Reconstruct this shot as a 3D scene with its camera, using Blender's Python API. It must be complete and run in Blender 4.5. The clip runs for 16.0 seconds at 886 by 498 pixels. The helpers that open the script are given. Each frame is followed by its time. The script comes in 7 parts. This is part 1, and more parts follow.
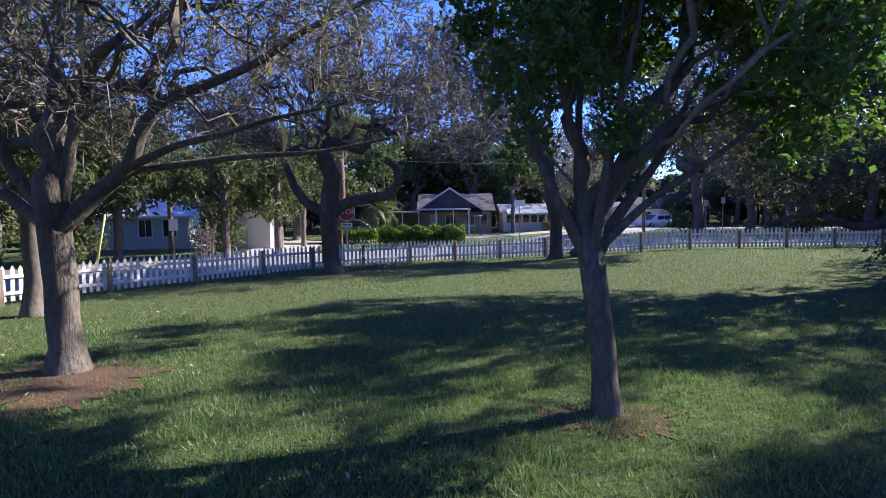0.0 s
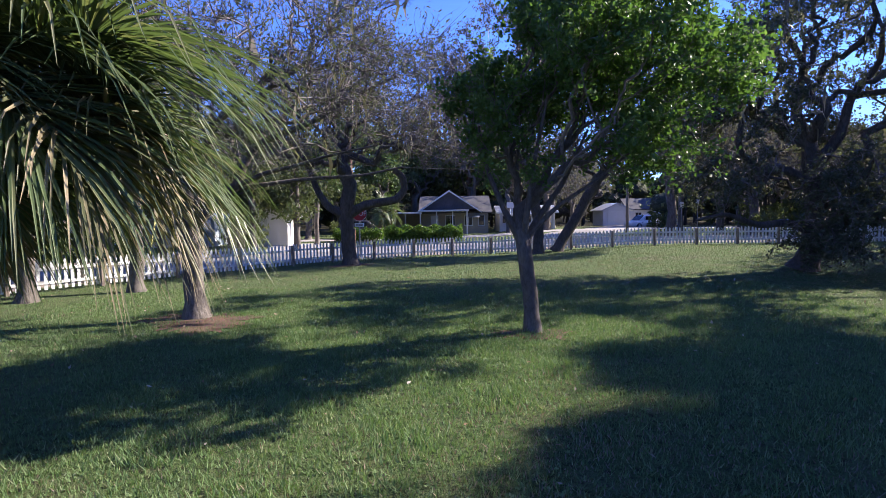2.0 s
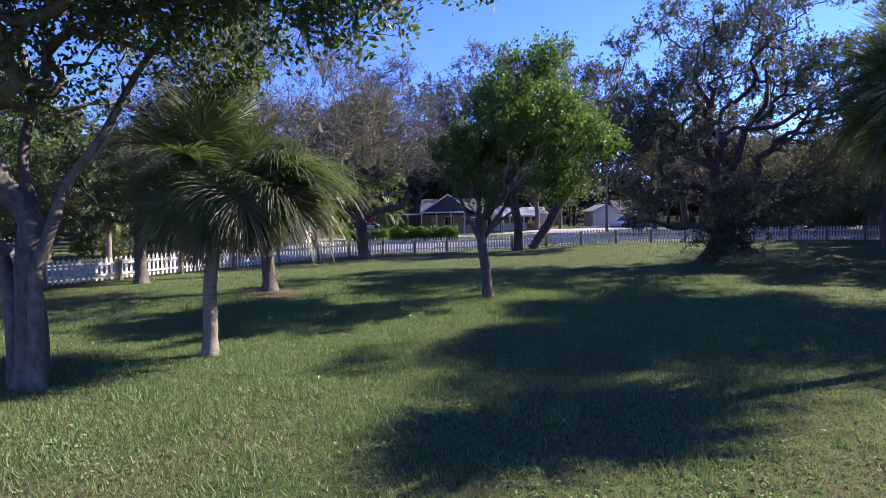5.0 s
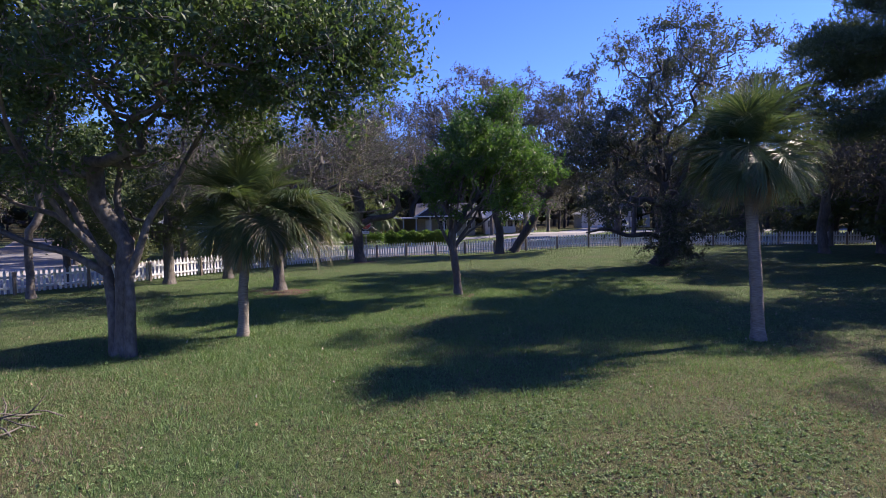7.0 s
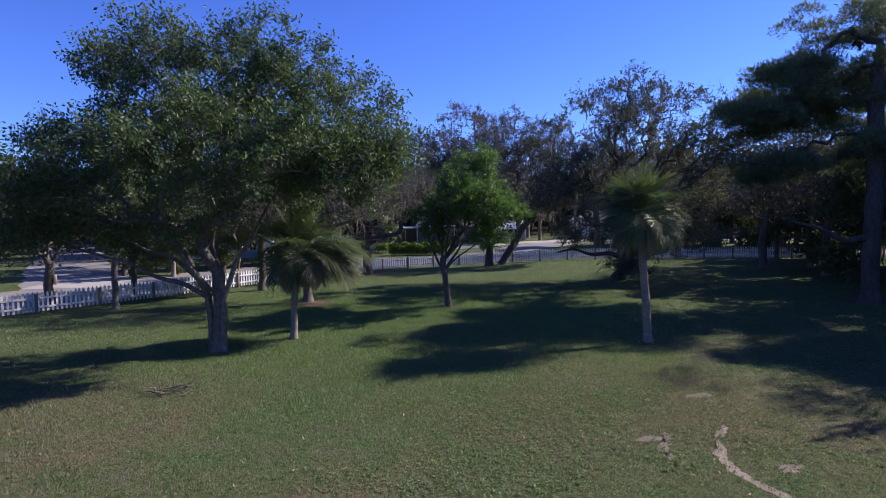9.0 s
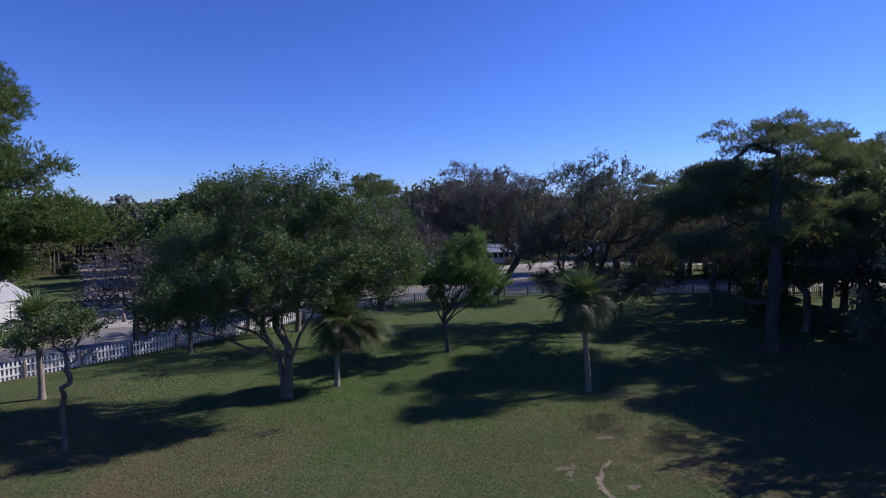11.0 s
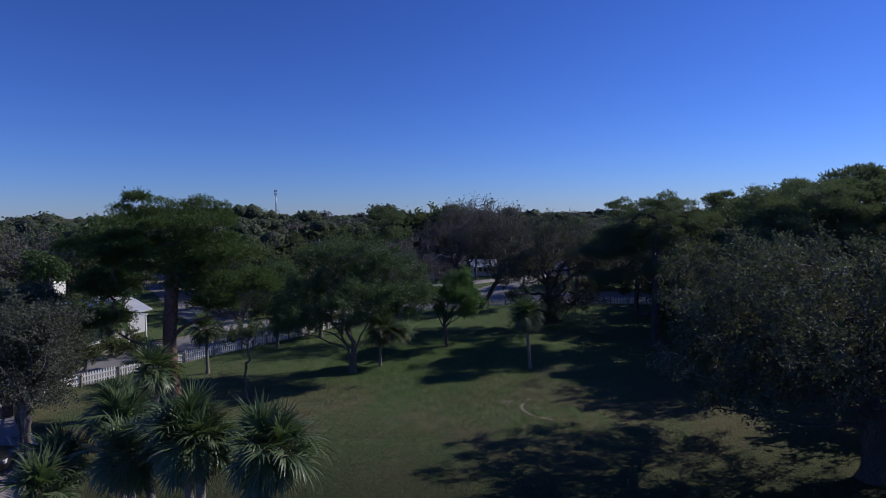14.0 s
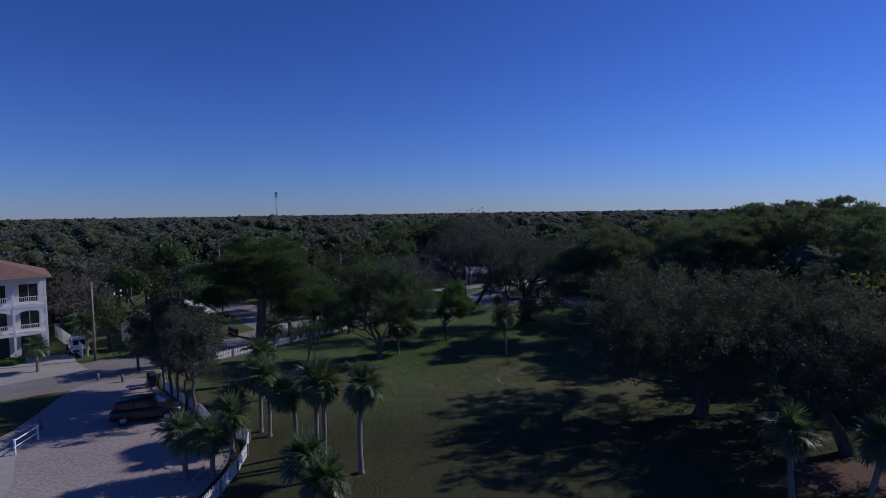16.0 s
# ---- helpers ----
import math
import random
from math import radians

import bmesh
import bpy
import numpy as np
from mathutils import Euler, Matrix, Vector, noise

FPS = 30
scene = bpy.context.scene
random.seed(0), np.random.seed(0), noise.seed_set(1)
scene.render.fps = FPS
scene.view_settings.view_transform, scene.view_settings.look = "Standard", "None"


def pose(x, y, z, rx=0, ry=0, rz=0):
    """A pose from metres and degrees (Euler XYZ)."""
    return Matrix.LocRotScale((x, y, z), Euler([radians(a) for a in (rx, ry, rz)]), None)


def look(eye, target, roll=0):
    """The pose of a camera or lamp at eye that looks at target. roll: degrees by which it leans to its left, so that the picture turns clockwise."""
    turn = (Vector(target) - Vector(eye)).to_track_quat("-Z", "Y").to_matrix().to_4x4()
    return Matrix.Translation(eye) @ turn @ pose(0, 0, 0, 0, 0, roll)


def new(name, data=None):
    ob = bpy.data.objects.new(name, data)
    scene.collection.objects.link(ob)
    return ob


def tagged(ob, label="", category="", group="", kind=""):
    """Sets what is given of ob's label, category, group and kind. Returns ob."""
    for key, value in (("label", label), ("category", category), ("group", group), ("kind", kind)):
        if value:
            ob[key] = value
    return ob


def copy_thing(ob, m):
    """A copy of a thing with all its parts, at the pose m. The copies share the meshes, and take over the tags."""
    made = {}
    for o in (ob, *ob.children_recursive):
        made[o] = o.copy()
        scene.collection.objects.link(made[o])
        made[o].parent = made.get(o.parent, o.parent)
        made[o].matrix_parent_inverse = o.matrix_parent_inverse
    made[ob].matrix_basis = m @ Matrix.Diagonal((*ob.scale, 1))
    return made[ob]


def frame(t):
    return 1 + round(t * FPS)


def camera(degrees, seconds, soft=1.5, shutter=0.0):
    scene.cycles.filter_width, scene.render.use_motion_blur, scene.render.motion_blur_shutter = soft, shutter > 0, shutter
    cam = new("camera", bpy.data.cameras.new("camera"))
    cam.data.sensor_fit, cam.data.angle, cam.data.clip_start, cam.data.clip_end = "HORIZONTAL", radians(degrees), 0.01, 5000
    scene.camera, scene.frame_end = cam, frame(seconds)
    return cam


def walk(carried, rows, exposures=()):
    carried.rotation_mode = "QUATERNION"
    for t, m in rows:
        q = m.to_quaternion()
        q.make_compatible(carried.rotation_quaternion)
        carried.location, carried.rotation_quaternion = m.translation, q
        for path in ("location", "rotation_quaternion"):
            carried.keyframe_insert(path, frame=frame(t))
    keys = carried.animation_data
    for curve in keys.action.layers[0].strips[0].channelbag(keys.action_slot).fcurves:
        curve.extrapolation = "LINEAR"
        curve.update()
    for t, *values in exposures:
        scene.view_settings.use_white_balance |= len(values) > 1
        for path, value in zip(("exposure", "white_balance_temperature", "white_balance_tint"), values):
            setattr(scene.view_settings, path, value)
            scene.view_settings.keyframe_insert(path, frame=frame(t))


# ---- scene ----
cam = camera(76.0, 16.0, soft=0.65)
PATH = [
    (0, (-0.109, 0.882, 2.034), (-0.118, 2.878, 1.912), -0.71),
    (0.5, (-0.059, 0.103, 2.012), (-0.069, 2.099, 1.891), -0.74),
    (1, (0.007, -0.878, 2.014), (-0.005, 1.118, 1.893), -0.76),
    (1.5, (0.050, -2.027, 2.015), (0.036, -0.031, 1.895), -0.78),
    (2, (0.023, -3.254, 2.053), (0.010, -1.258, 1.934), -0.80),
    (2.5, (-0.036, -4.531, 2.099), (-0.049, -2.535, 1.980), -0.81),
    (3, (-0.107, -5.570, 2.176), (-0.122, -3.574, 2.057), -0.81),
    (3.5, (-0.154, -6.571, 2.245), (-0.173, -4.575, 2.123), -0.82),
    (4, (-0.009, -7.542, 2.285), (-0.031, -5.546, 2.162), -0.81),
    (6.5, (1.033, -11.678, 2.432), (1.011, -9.682, 2.311), -0.82),
    (7, (1.184, -12.776, 2.760), (1.165, -10.780, 2.638), -0.82),
    (7.5, (1.342, -13.975, 3.003), (1.322, -11.979, 2.881), -0.82),
    (8, (1.468, -15.281, 3.233), (1.446, -13.284, 3.111), -0.80),
    (8.5, (1.561, -16.749, 3.530), (1.536, -14.753, 3.409), -0.81),
    (9, (1.615, -18.351, 4.050), (1.590, -16.354, 3.929), -0.79),
    (9.5, (1.620, -20.089, 4.948), (1.597, -18.093, 4.825), -0.77),
    (12, (1.906, -30.186, 9.567), (1.868, -28.190, 9.440), -0.75),
    (12.5, (1.913, -33.107, 10.181), (1.875, -31.111, 10.053), -0.76),
    (13, (1.831, -36.205, 10.638), (1.798, -34.209, 10.511), -0.74),
    (13.5, (1.752, -39.492, 11.076), (1.726, -37.496, 10.951), -0.77),
    (14, (1.773, -42.762, 11.599), (1.753, -40.766, 11.477), -0.79),
    (14.5, (1.747, -46.728, 12.331), (1.733, -44.732, 12.209), -0.79),
    (15, (1.641, -50.575, 13.135), (1.632, -48.579, 13.012), -0.79),
    (15.5, (1.475, -54.689, 14.022), (1.470, -52.693, 13.898), -0.81),
    (16, (1.393, -59.054, 14.905), (1.389, -57.058, 14.776), -0.85),
]
walk(cam, [(t, look(eye, target, roll)) for t, eye, target, roll in PATH],
     exposures=[(0.0, 1.42, 6600, 17), (1.5, 1.45, 6650, 18), (3.5, 1.45, 6900, 20), (4.0, 1.45, 6900, 20), (7.0, 1.05, 6850, 22), (9.5, 0.52, 6500, 20), (12.0, -0.1, 6450, 17), (14.0, -0.52, 6100, 15), (16.0, -0.9, 5950, 17)])

# ---- light ----
SUN_AZ, SUN_EL = radians(22.0), radians(33.0)      # azimuth from +x towards +y
sun_way = Vector((math.cos(SUN_EL) * math.cos(SUN_AZ), math.cos(SUN_EL) * math.sin(SUN_AZ), math.sin(SUN_EL)))
world = bpy.data.worlds.new("world")
scene.world = world
world.use_nodes = True
sky = world.node_tree.nodes.new("ShaderNodeTexSky")
sky.sky_type, sky.sun_disc = "NISHITA", False
sky.sun_elevation, sky.sun_rotation = SUN_EL, radians(90) - SUN_AZ
sky.altitude, sky.air_density, sky.dust_density, sky.ozone_density = 0.0, 1.0, 0.0, 4.0
world.node_tree.nodes["Background"].inputs[1].default_value = 0.071
clear_blue = world.node_tree.nodes.new("ShaderNodeMix")
clear_blue.data_type, clear_blue.blend_type = "RGBA", "MULTIPLY"
clear_blue.inputs[0].default_value, clear_blue.inputs[7].default_value = 1.0, (0.53, 0.73, 1.4, 1)
deep = world.node_tree.nodes.new("ShaderNodeGamma")
deep.inputs[1].default_value = 1.18
world.node_tree.links.new(sky.outputs[0], deep.inputs[0])
world.node_tree.links.new(deep.outputs[0], clear_blue.inputs[6])
world.node_tree.links.new(clear_blue.outputs[2], world.node_tree.nodes["Background"].inputs[0])
sun = new("sun", bpy.data.lights.new("sun", "SUN"))
sun.data.energy, sun.data.angle, sun.data.color = 5.0, radians(0.55), (1.0, 0.93, 0.82)
sun.matrix_world = look(sun_way * 60, (0, 0, 0))


# ---- materials ----
def node_mat(name):
    m = bpy.data.materials.new(name)
    m.use_nodes = True
    t = m.node_tree
    return m, t, t.nodes["Principled BSDF"]


def add(t, kind, **values):
    n = t.nodes.new(kind)
    for key, value in values.items():
        n.inputs[key].default_value = value
    return n


def mix_rgb(t, fac, a, b, blend="MIX"):
    n = t.nodes.new("ShaderNodeMix")
    n.data_type, n.blend_type = "RGBA", blend
    for slot, v in ((0, fac), (6, a), (7, b)):
        if hasattr(v, "is_linked"):
            t.links.new(v, n.inputs[slot])
        elif slot == 0:
            n.inputs[0].default_value = v
        else:
            n.inputs[slot].default_value = (*v, 1)
    return n.outputs[2]


def ramp(t, value, lo, hi):
    n = t.nodes.new("ShaderNodeMapRange")
    n.inputs[1].default_value, n.inputs[2].default_value = lo, hi
    t.links.new(value, n.inputs[0])
    return n.outputs[0]


def noise_of(t, scale, detail=4.0, rough=0.55, coords=None, stretch=None):
    n = add(t, "ShaderNodeTexNoise", Scale=scale, Detail=detail, Roughness=rough)
    c = t.nodes.new("ShaderNodeTexCoord").outputs["Object"] if coords is None else coords
    if stretch:
        m = t.nodes.new("ShaderNodeMapping")
        m.inputs["Scale"].default_value = stretch
        t.links.new(c, m.inputs["Vector"])
        c = m.outputs["Vector"]
    t.links.new(c, n.inputs["Vector"])
    return n.outputs["Fac"]


def bump(t, height, strength, distance, bsdf):
    n = add(t, "ShaderNodeBump", Strength=strength, Distance=distance)
    t.links.new(height, n.inputs["Height"])
    t.links.new(n.outputs[0], bsdf.inputs["Normal"])


def surface(name, a, b, c=None, scale=2.0, fine=30.0, rough=0.75, metal=0.0, relief=0.3, depth=0.02, stretch=None, spread=(0.35, 0.65)):
    """Two-scale mottled surface: a and b in large patches, c in fine grain."""
    m, t, p = node_mat(name)
    big = ramp(t, noise_of(t, scale, stretch=stretch), *spread)
    small_raw = noise_of(t, fine, 6.0, 0.65, stretch=stretch)
    small = ramp(t, small_raw, 0.4, 0.75)
    col = mix_rgb(t, big, a, b)
    col = mix_rgb(t, small, col, c if c else tuple(v * 0.62 for v in a))
    t.links.new(col, p.inputs["Base Color"])
    p.inputs["Roughness"].default_value, p.inputs["Metallic"].default_value = rough, metal
    if relief:
        bump(t, small_raw, relief, depth, p)
    return m


def foliage(name, a, b, c, through_light=0.3, gloss=0.6, shine=0.25):
    """Leaves that differ one by one, with light coming through."""
    m, t, p = node_mat(name)
    g = t.nodes.new("ShaderNodeNewGeometry").outputs["Random Per Island"]
    col = mix_rgb(t, ramp(t, g, 0.0, 0.7), a, b)
    col = mix_rgb(t, ramp(t, g, 0.82, 1.0), col, c)
    big = ramp(t, noise_of(t, 0.7, 2.0), 0.3, 0.7)
    col = mix_rgb(t, big, col, mix_rgb(t, 0.35, col, b))
    t.links.new(col, p.inputs["Base Color"])
    p.inputs["Roughness"].default_value = gloss
    p.inputs["Specular IOR Level"].default_value = shine
    tr = t.nodes.new("ShaderNodeBsdfTranslucent")
    bright = mix_rgb(t, 1.0, col, (1.25, 1.35, 0.7), "MULTIPLY")
    t.links.new(bright, tr.inputs[0])
    mx = t.nodes.new("ShaderNodeMixShader")
    mx.inputs[0].default_value = through_light
    out = t.nodes["Material Output"]
    t.links.new(p.outputs[0], mx.inputs[1])
    t.links.new(tr.outputs[0], mx.inputs[2])
    t.links.new(mx.outputs[0], out.inputs[0])
    return m


def ground_material():
    m, t, p = node_mat("lawn_soil")
    pos = t.nodes.new("ShaderNodeNewGeometry").outputs["Position"]
    xyz = t.nodes.new("ShaderNodeSeparateXYZ")
    t.links.new(pos, xyz.inputs[0])
    patch = noise_of(t, 0.16, 4, 0.6, pos)
    clump = noise_of(t, 1.7, 5, 0.65, pos)
    tuft = noise_of(t, 9.0, 5, 0.75, pos)
    grain = noise_of(t, 34.0, 5, 0.75, pos)
    blade = noise_of(t, 95.0, 3, 0.7, pos)
    col = mix_rgb(t, ramp(t, clump, 0.35, 0.65), (0.072, 0.132, 0.042), (0.115, 0.18, 0.066))
    straw = mix_rgb(t, ramp(t, clump, 0.3, 0.7), (0.2, 0.138, 0.083), (0.245, 0.185, 0.115))
    dry = t.nodes.new("ShaderNodeMath")
    dry.operation = "MULTIPLY"
    band = t.nodes.new("ShaderNodeMath")
    band.operation = "MULTIPLY"
    t.links.new(ramp(t, xyz.outputs[1], 2.0, -9.0), band.inputs[0])
    t.links.new(ramp(t, xyz.outputs[1], -24.0, -13.0), band.inputs[1])
    t.links.new(band.outputs[0], dry.inputs[0])
    t.links.new(ramp(t, patch, 0.42, 0.54), dry.inputs[1])
    col = mix_rgb(t, dry.outputs[0], col, straw)
    bare = noise_of(t, 0.75, 6, 0.7, pos)
    worn = t.nodes.new("ShaderNodeMath")
    worn.operation = "MULTIPLY"
    t.links.new(ramp(t, bare, 0.56, 0.64), worn.inputs[0])
    t.links.new(band.outputs[0], worn.inputs[1])
    col = mix_rgb(t, worn.outputs[0], col, (0.2, 0.162, 0.138))
    col = mix_rgb(t, ramp(t, patch, 0.6, 0.72), col, (0.17, 0.13, 0.098))
    # Brightness put into the lawn colour by y: darker past -11, lighter past -20.
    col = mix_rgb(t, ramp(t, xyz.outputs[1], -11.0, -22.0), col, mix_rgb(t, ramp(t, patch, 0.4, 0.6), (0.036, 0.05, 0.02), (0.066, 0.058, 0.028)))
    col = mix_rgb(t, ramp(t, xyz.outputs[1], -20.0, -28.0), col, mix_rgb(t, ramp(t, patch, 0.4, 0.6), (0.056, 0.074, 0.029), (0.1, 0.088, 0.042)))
    pale = mix_rgb(t, ramp(t, clump, 0.4, 0.6), (0.155, 0.24, 0.088), (0.2, 0.23, 0.11))
    # lush: the pale grain colour, dimmed along the same y steps.
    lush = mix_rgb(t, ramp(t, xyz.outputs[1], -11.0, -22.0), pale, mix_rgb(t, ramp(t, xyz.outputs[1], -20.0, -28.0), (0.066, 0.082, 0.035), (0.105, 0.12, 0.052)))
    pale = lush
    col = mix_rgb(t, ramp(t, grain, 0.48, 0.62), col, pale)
    # Dark gaps between tufts and blades, their shade painted in by noise.
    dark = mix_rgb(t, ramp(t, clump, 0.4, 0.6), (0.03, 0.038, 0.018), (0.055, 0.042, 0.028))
    lump = noise_of(t, 4.2, 5, 0.75, pos)
    col = mix_rgb(t, ramp(t, lump, 0.56, 0.4), col, mix_rgb(t, 0.55, col, pale))
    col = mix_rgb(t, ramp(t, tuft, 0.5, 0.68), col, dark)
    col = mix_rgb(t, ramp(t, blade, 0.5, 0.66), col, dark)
    ln = t.nodes.new("ShaderNodeVectorMath")
    ln.operation = "LENGTH"
    t.links.new(pos, ln.inputs[0])
    litter = mix_rgb(t, ramp(t, clump, 0.3, 0.7), (0.06, 0.045, 0.028), (0.05, 0.06, 0.025))
    col = mix_rgb(t, ramp(t, ln.outputs["Value"], 60.0, 90.0), col, litter)
    t.links.new(col, p.inputs["Base Color"])
    p.inputs["Roughness"].default_value = 0.95
    p.inputs["Specular IOR Level"].default_value = 0.15
    both = t.nodes.new("ShaderNodeMath")
    both.operation = "ADD"
    t.links.new(grain, both.inputs[0])
    swell = t.nodes.new("ShaderNodeMath")
    swell.operation = "MULTIPLY_ADD"
    t.links.new(lump, swell.inputs[0])
    swell.inputs[1].default_value = 2.0
    t.links.new(tuft, swell.inputs[2])
    t.links.new(swell.outputs[0], both.inputs[1])
    bump(t, both.outputs[0], 1.0, 0.1, p)
    return m


M = {}
M["ground"] = ground_material()
M["grass"] = foliage("grass_blades", (0.088, 0.165, 0.064), (0.15, 0.24, 0.1), (0.32, 0.37, 0.21), 0.3, 0.55)
M["dry_grass"] = foliage("dry_grass_blades", (0.2, 0.16, 0.122), (0.27, 0.22, 0.17), (0.12, 0.16, 0.08), 0.25, 0.7)
M["weeds"] = foliage("low_weeds", (0.14, 0.215, 0.085), (0.19, 0.275, 0.115), (0.3, 0.32, 0.18), 0.2, 0.75)
M["litter"] = foliage("fallen_leaves", (0.4, 0.33, 0.24), (0.26, 0.17, 0.1), (0.6, 0.56, 0.48), 0.1, 0.7)
M["soil"] = surface("bare_soil", (0.155, 0.122, 0.095), (0.2, 0.16, 0.125), (0.08, 0.075, 0.05), 1.5, 25, 0.95, relief=0.6)
M["asphalt"] = surface("old_asphalt", (0.2, 0.195, 0.19), (0.27, 0.26, 0.25), (0.13, 0.125, 0.12), 0.35, 60, 0.9, relief=0.4, depth=0.008)
M["concrete"] = surface("pale_concrete", (0.42, 0.4, 0.37), (0.34, 0.32, 0.29), (0.27, 0.26, 0.24), 0.6, 40, 0.9, relief=0.25, depth=0.006)
M["gravel"] = surface("shell_gravel", (0.34, 0.29, 0.275), (0.41, 0.355, 0.335), (0.14, 0.118, 0.112), 0.3, 5, 0.95, relief=0.9, depth=0.03)
M["sand"] = surface("bare_sand", (0.31, 0.255, 0.21), (0.24, 0.195, 0.15), (0.13, 0.115, 0.08), 1.5, 25, 0.95, relief=0.5)
M["mulch"] = surface("pine_straw", (0.16, 0.075, 0.045), (0.11, 0.06, 0.04), (0.05, 0.035, 0.025), 2.5, 28, 0.95, relief=0.9, depth=0.04)
M["fence_white"] = surface("weathered_white_paint", (0.78, 0.79, 0.8), (0.66, 0.67, 0.68), (0.5, 0.49, 0.46), 1.2, 14, 0.6, relief=0.15, depth=0.004, stretch=(1, 1, 0.25))
M["post_wood"] = surface("greyed_post_wood", (0.3, 0.24, 0.19), (0.22, 0.18, 0.15), (0.12, 0.095, 0.08), 3, 20, 0.85, relief=0.4, depth=0.006, stretch=(1, 1, 0.15))
M["oak_bark"] = surface("oak_bark", (0.115, 0.098, 0.084), (0.2, 0.18, 0.16), (0.038, 0.032, 0.028), 2.0, 16, 0.9, relief=1.0, depth=0.05, stretch=(1, 1, 0.35))
# Darker copy of oak_bark: shade of trunks seen against the light, in the colour.
M["dark_bark"] = surface("backlit_dark_bark", (0.075, 0.062, 0.054), (0.125, 0.108, 0.096), (0.03, 0.025, 0.022), 2.0, 14, 0.95, relief=1.0, depth=0.05, stretch=(1, 1, 0.4))
M["smooth_bark"] = surface("pale_smooth_bark", (0.115, 0.098, 0.088), (0.2, 0.18, 0.165), (0.045, 0.038, 0.033), 1.6, 12, 0.8, relief=0.5, depth=0.02, stretch=(1, 1, 0.5))
M["pear_bark"] = surface("grey_pear_bark", (0.095, 0.08, 0.077), (0.145, 0.125, 0.12), (0.04, 0.033, 0.032), 3, 22, 0.85, relief=0.8, depth=0.02, stretch=(1, 1, 0.4))
M["pine_bark"] = surface("plated_pine_bark", (0.17, 0.092, 0.066), (0.23, 0.15, 0.115), (0.05, 0.03, 0.024), 2.2, 9, 0.9, relief=1.0, depth=0.06, stretch=(1, 1, 0.45))
M["palm_bark"] = surface("palm_trunk_bark", (0.3, 0.265, 0.235), (0.22, 0.19, 0.165), (0.11, 0.09, 0.075), 2.0, 18, 0.9, relief=0.9, depth=0.02, stretch=(0.5, 0.5, 2.5))
M["twig"] = surface("grey_twigs", (0.165, 0.142, 0.142), (0.24, 0.212, 0.21), (0.095, 0.08, 0.08), 3, 20, 0.9, relief=0.3)
M["pear_leaf"] = foliage("pear_leaves", (0.054, 0.118, 0.034), (0.085, 0.165, 0.048), (0.14, 0.225, 0.068), 0.45, 0.45, 0.45)
M["fig_leaf"] = foliage("broad_leaves", (0.048, 0.084, 0.034), (0.078, 0.124, 0.05), (0.125, 0.175, 0.07), 0.35, 0.5, 0.35)
M["oak_leaf"] = foliage("live_oak_leaves", (0.068, 0.08, 0.058), (0.096, 0.11, 0.08), (0.125, 0.13, 0.105), 0.28, 0.65, 0.18)
M["bare_leaf"] = foliage("sparse_winter_leaves", (0.095, 0.092, 0.095), (0.128, 0.122, 0.125), (0.135, 0.138, 0.115), 0.25, 0.85)
M["willow_leaf"] = foliage("narrow_oak_leaves", (0.075, 0.088, 0.062), (0.115, 0.13, 0.088), (0.14, 0.12, 0.1), 0.36, 0.6)
M["cedar_leaf"] = foliage("dark_needles", (0.06, 0.085, 0.044), (0.09, 0.115, 0.058), (0.115, 0.115, 0.06), 0.38, 0.6)
M["pine_needle"] = foliage("pine_needles", (0.055, 0.092, 0.03), (0.088, 0.128, 0.042), (0.12, 0.15, 0.055), 0.3, 0.6)
# Needles paler than pine_needle: haze over shaded pines put into the colour.
M["hazy_pine"] = foliage("haze_lifted_needles", (0.09, 0.118, 0.072), (0.125, 0.155, 0.09), (0.155, 0.17, 0.105), 0.35, 0.6)
M["frond"] = foliage("palm_fronds", (0.066, 0.104, 0.05), (0.105, 0.15, 0.072), (0.2, 0.2, 0.125), 0.28, 0.38, 0.42)
M["drying_frond"] = foliage("drying_palm_fronds", (0.06, 0.09, 0.04), (0.2, 0.17, 0.11), (0.4, 0.34, 0.24), 0.25, 0.5, 0.3)
M["dead_frond"] = foliage("dead_palm_fronds", (0.26, 0.2, 0.13), (0.34, 0.27, 0.18), (0.18, 0.13, 0.08), 0.25, 0.6)
M["moss"] = foliage("hanging_moss", (0.17, 0.155, 0.13), (0.22, 0.2, 0.165), (0.13, 0.12, 0.1), 0.3, 0.8)
M["hedge_leaf"] = foliage("hedge_leaves", (0.06, 0.13, 0.025), (0.11, 0.19, 0.04), (0.2, 0.27, 0.08), 0.3, 0.35)
M["wood_leaf"] = foliage("woodland_leaves", (0.062, 0.082, 0.046), (0.09, 0.112, 0.06), (0.112, 0.128, 0.07), 0.25, 0.9)
# Lighter copy of wood_leaf: veiling haze over the near woods, put into the colour.
M["near_wood_leaf"] = foliage("veil_lifted_leaves", (0.08, 0.102, 0.056), (0.11, 0.135, 0.07), (0.135, 0.15, 0.085), 0.42, 0.8)
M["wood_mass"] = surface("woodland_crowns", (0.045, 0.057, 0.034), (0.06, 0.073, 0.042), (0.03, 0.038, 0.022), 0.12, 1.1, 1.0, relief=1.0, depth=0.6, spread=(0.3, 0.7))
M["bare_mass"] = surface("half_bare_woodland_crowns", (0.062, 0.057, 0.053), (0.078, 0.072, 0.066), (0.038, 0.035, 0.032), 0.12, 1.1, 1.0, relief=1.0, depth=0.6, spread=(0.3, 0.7))
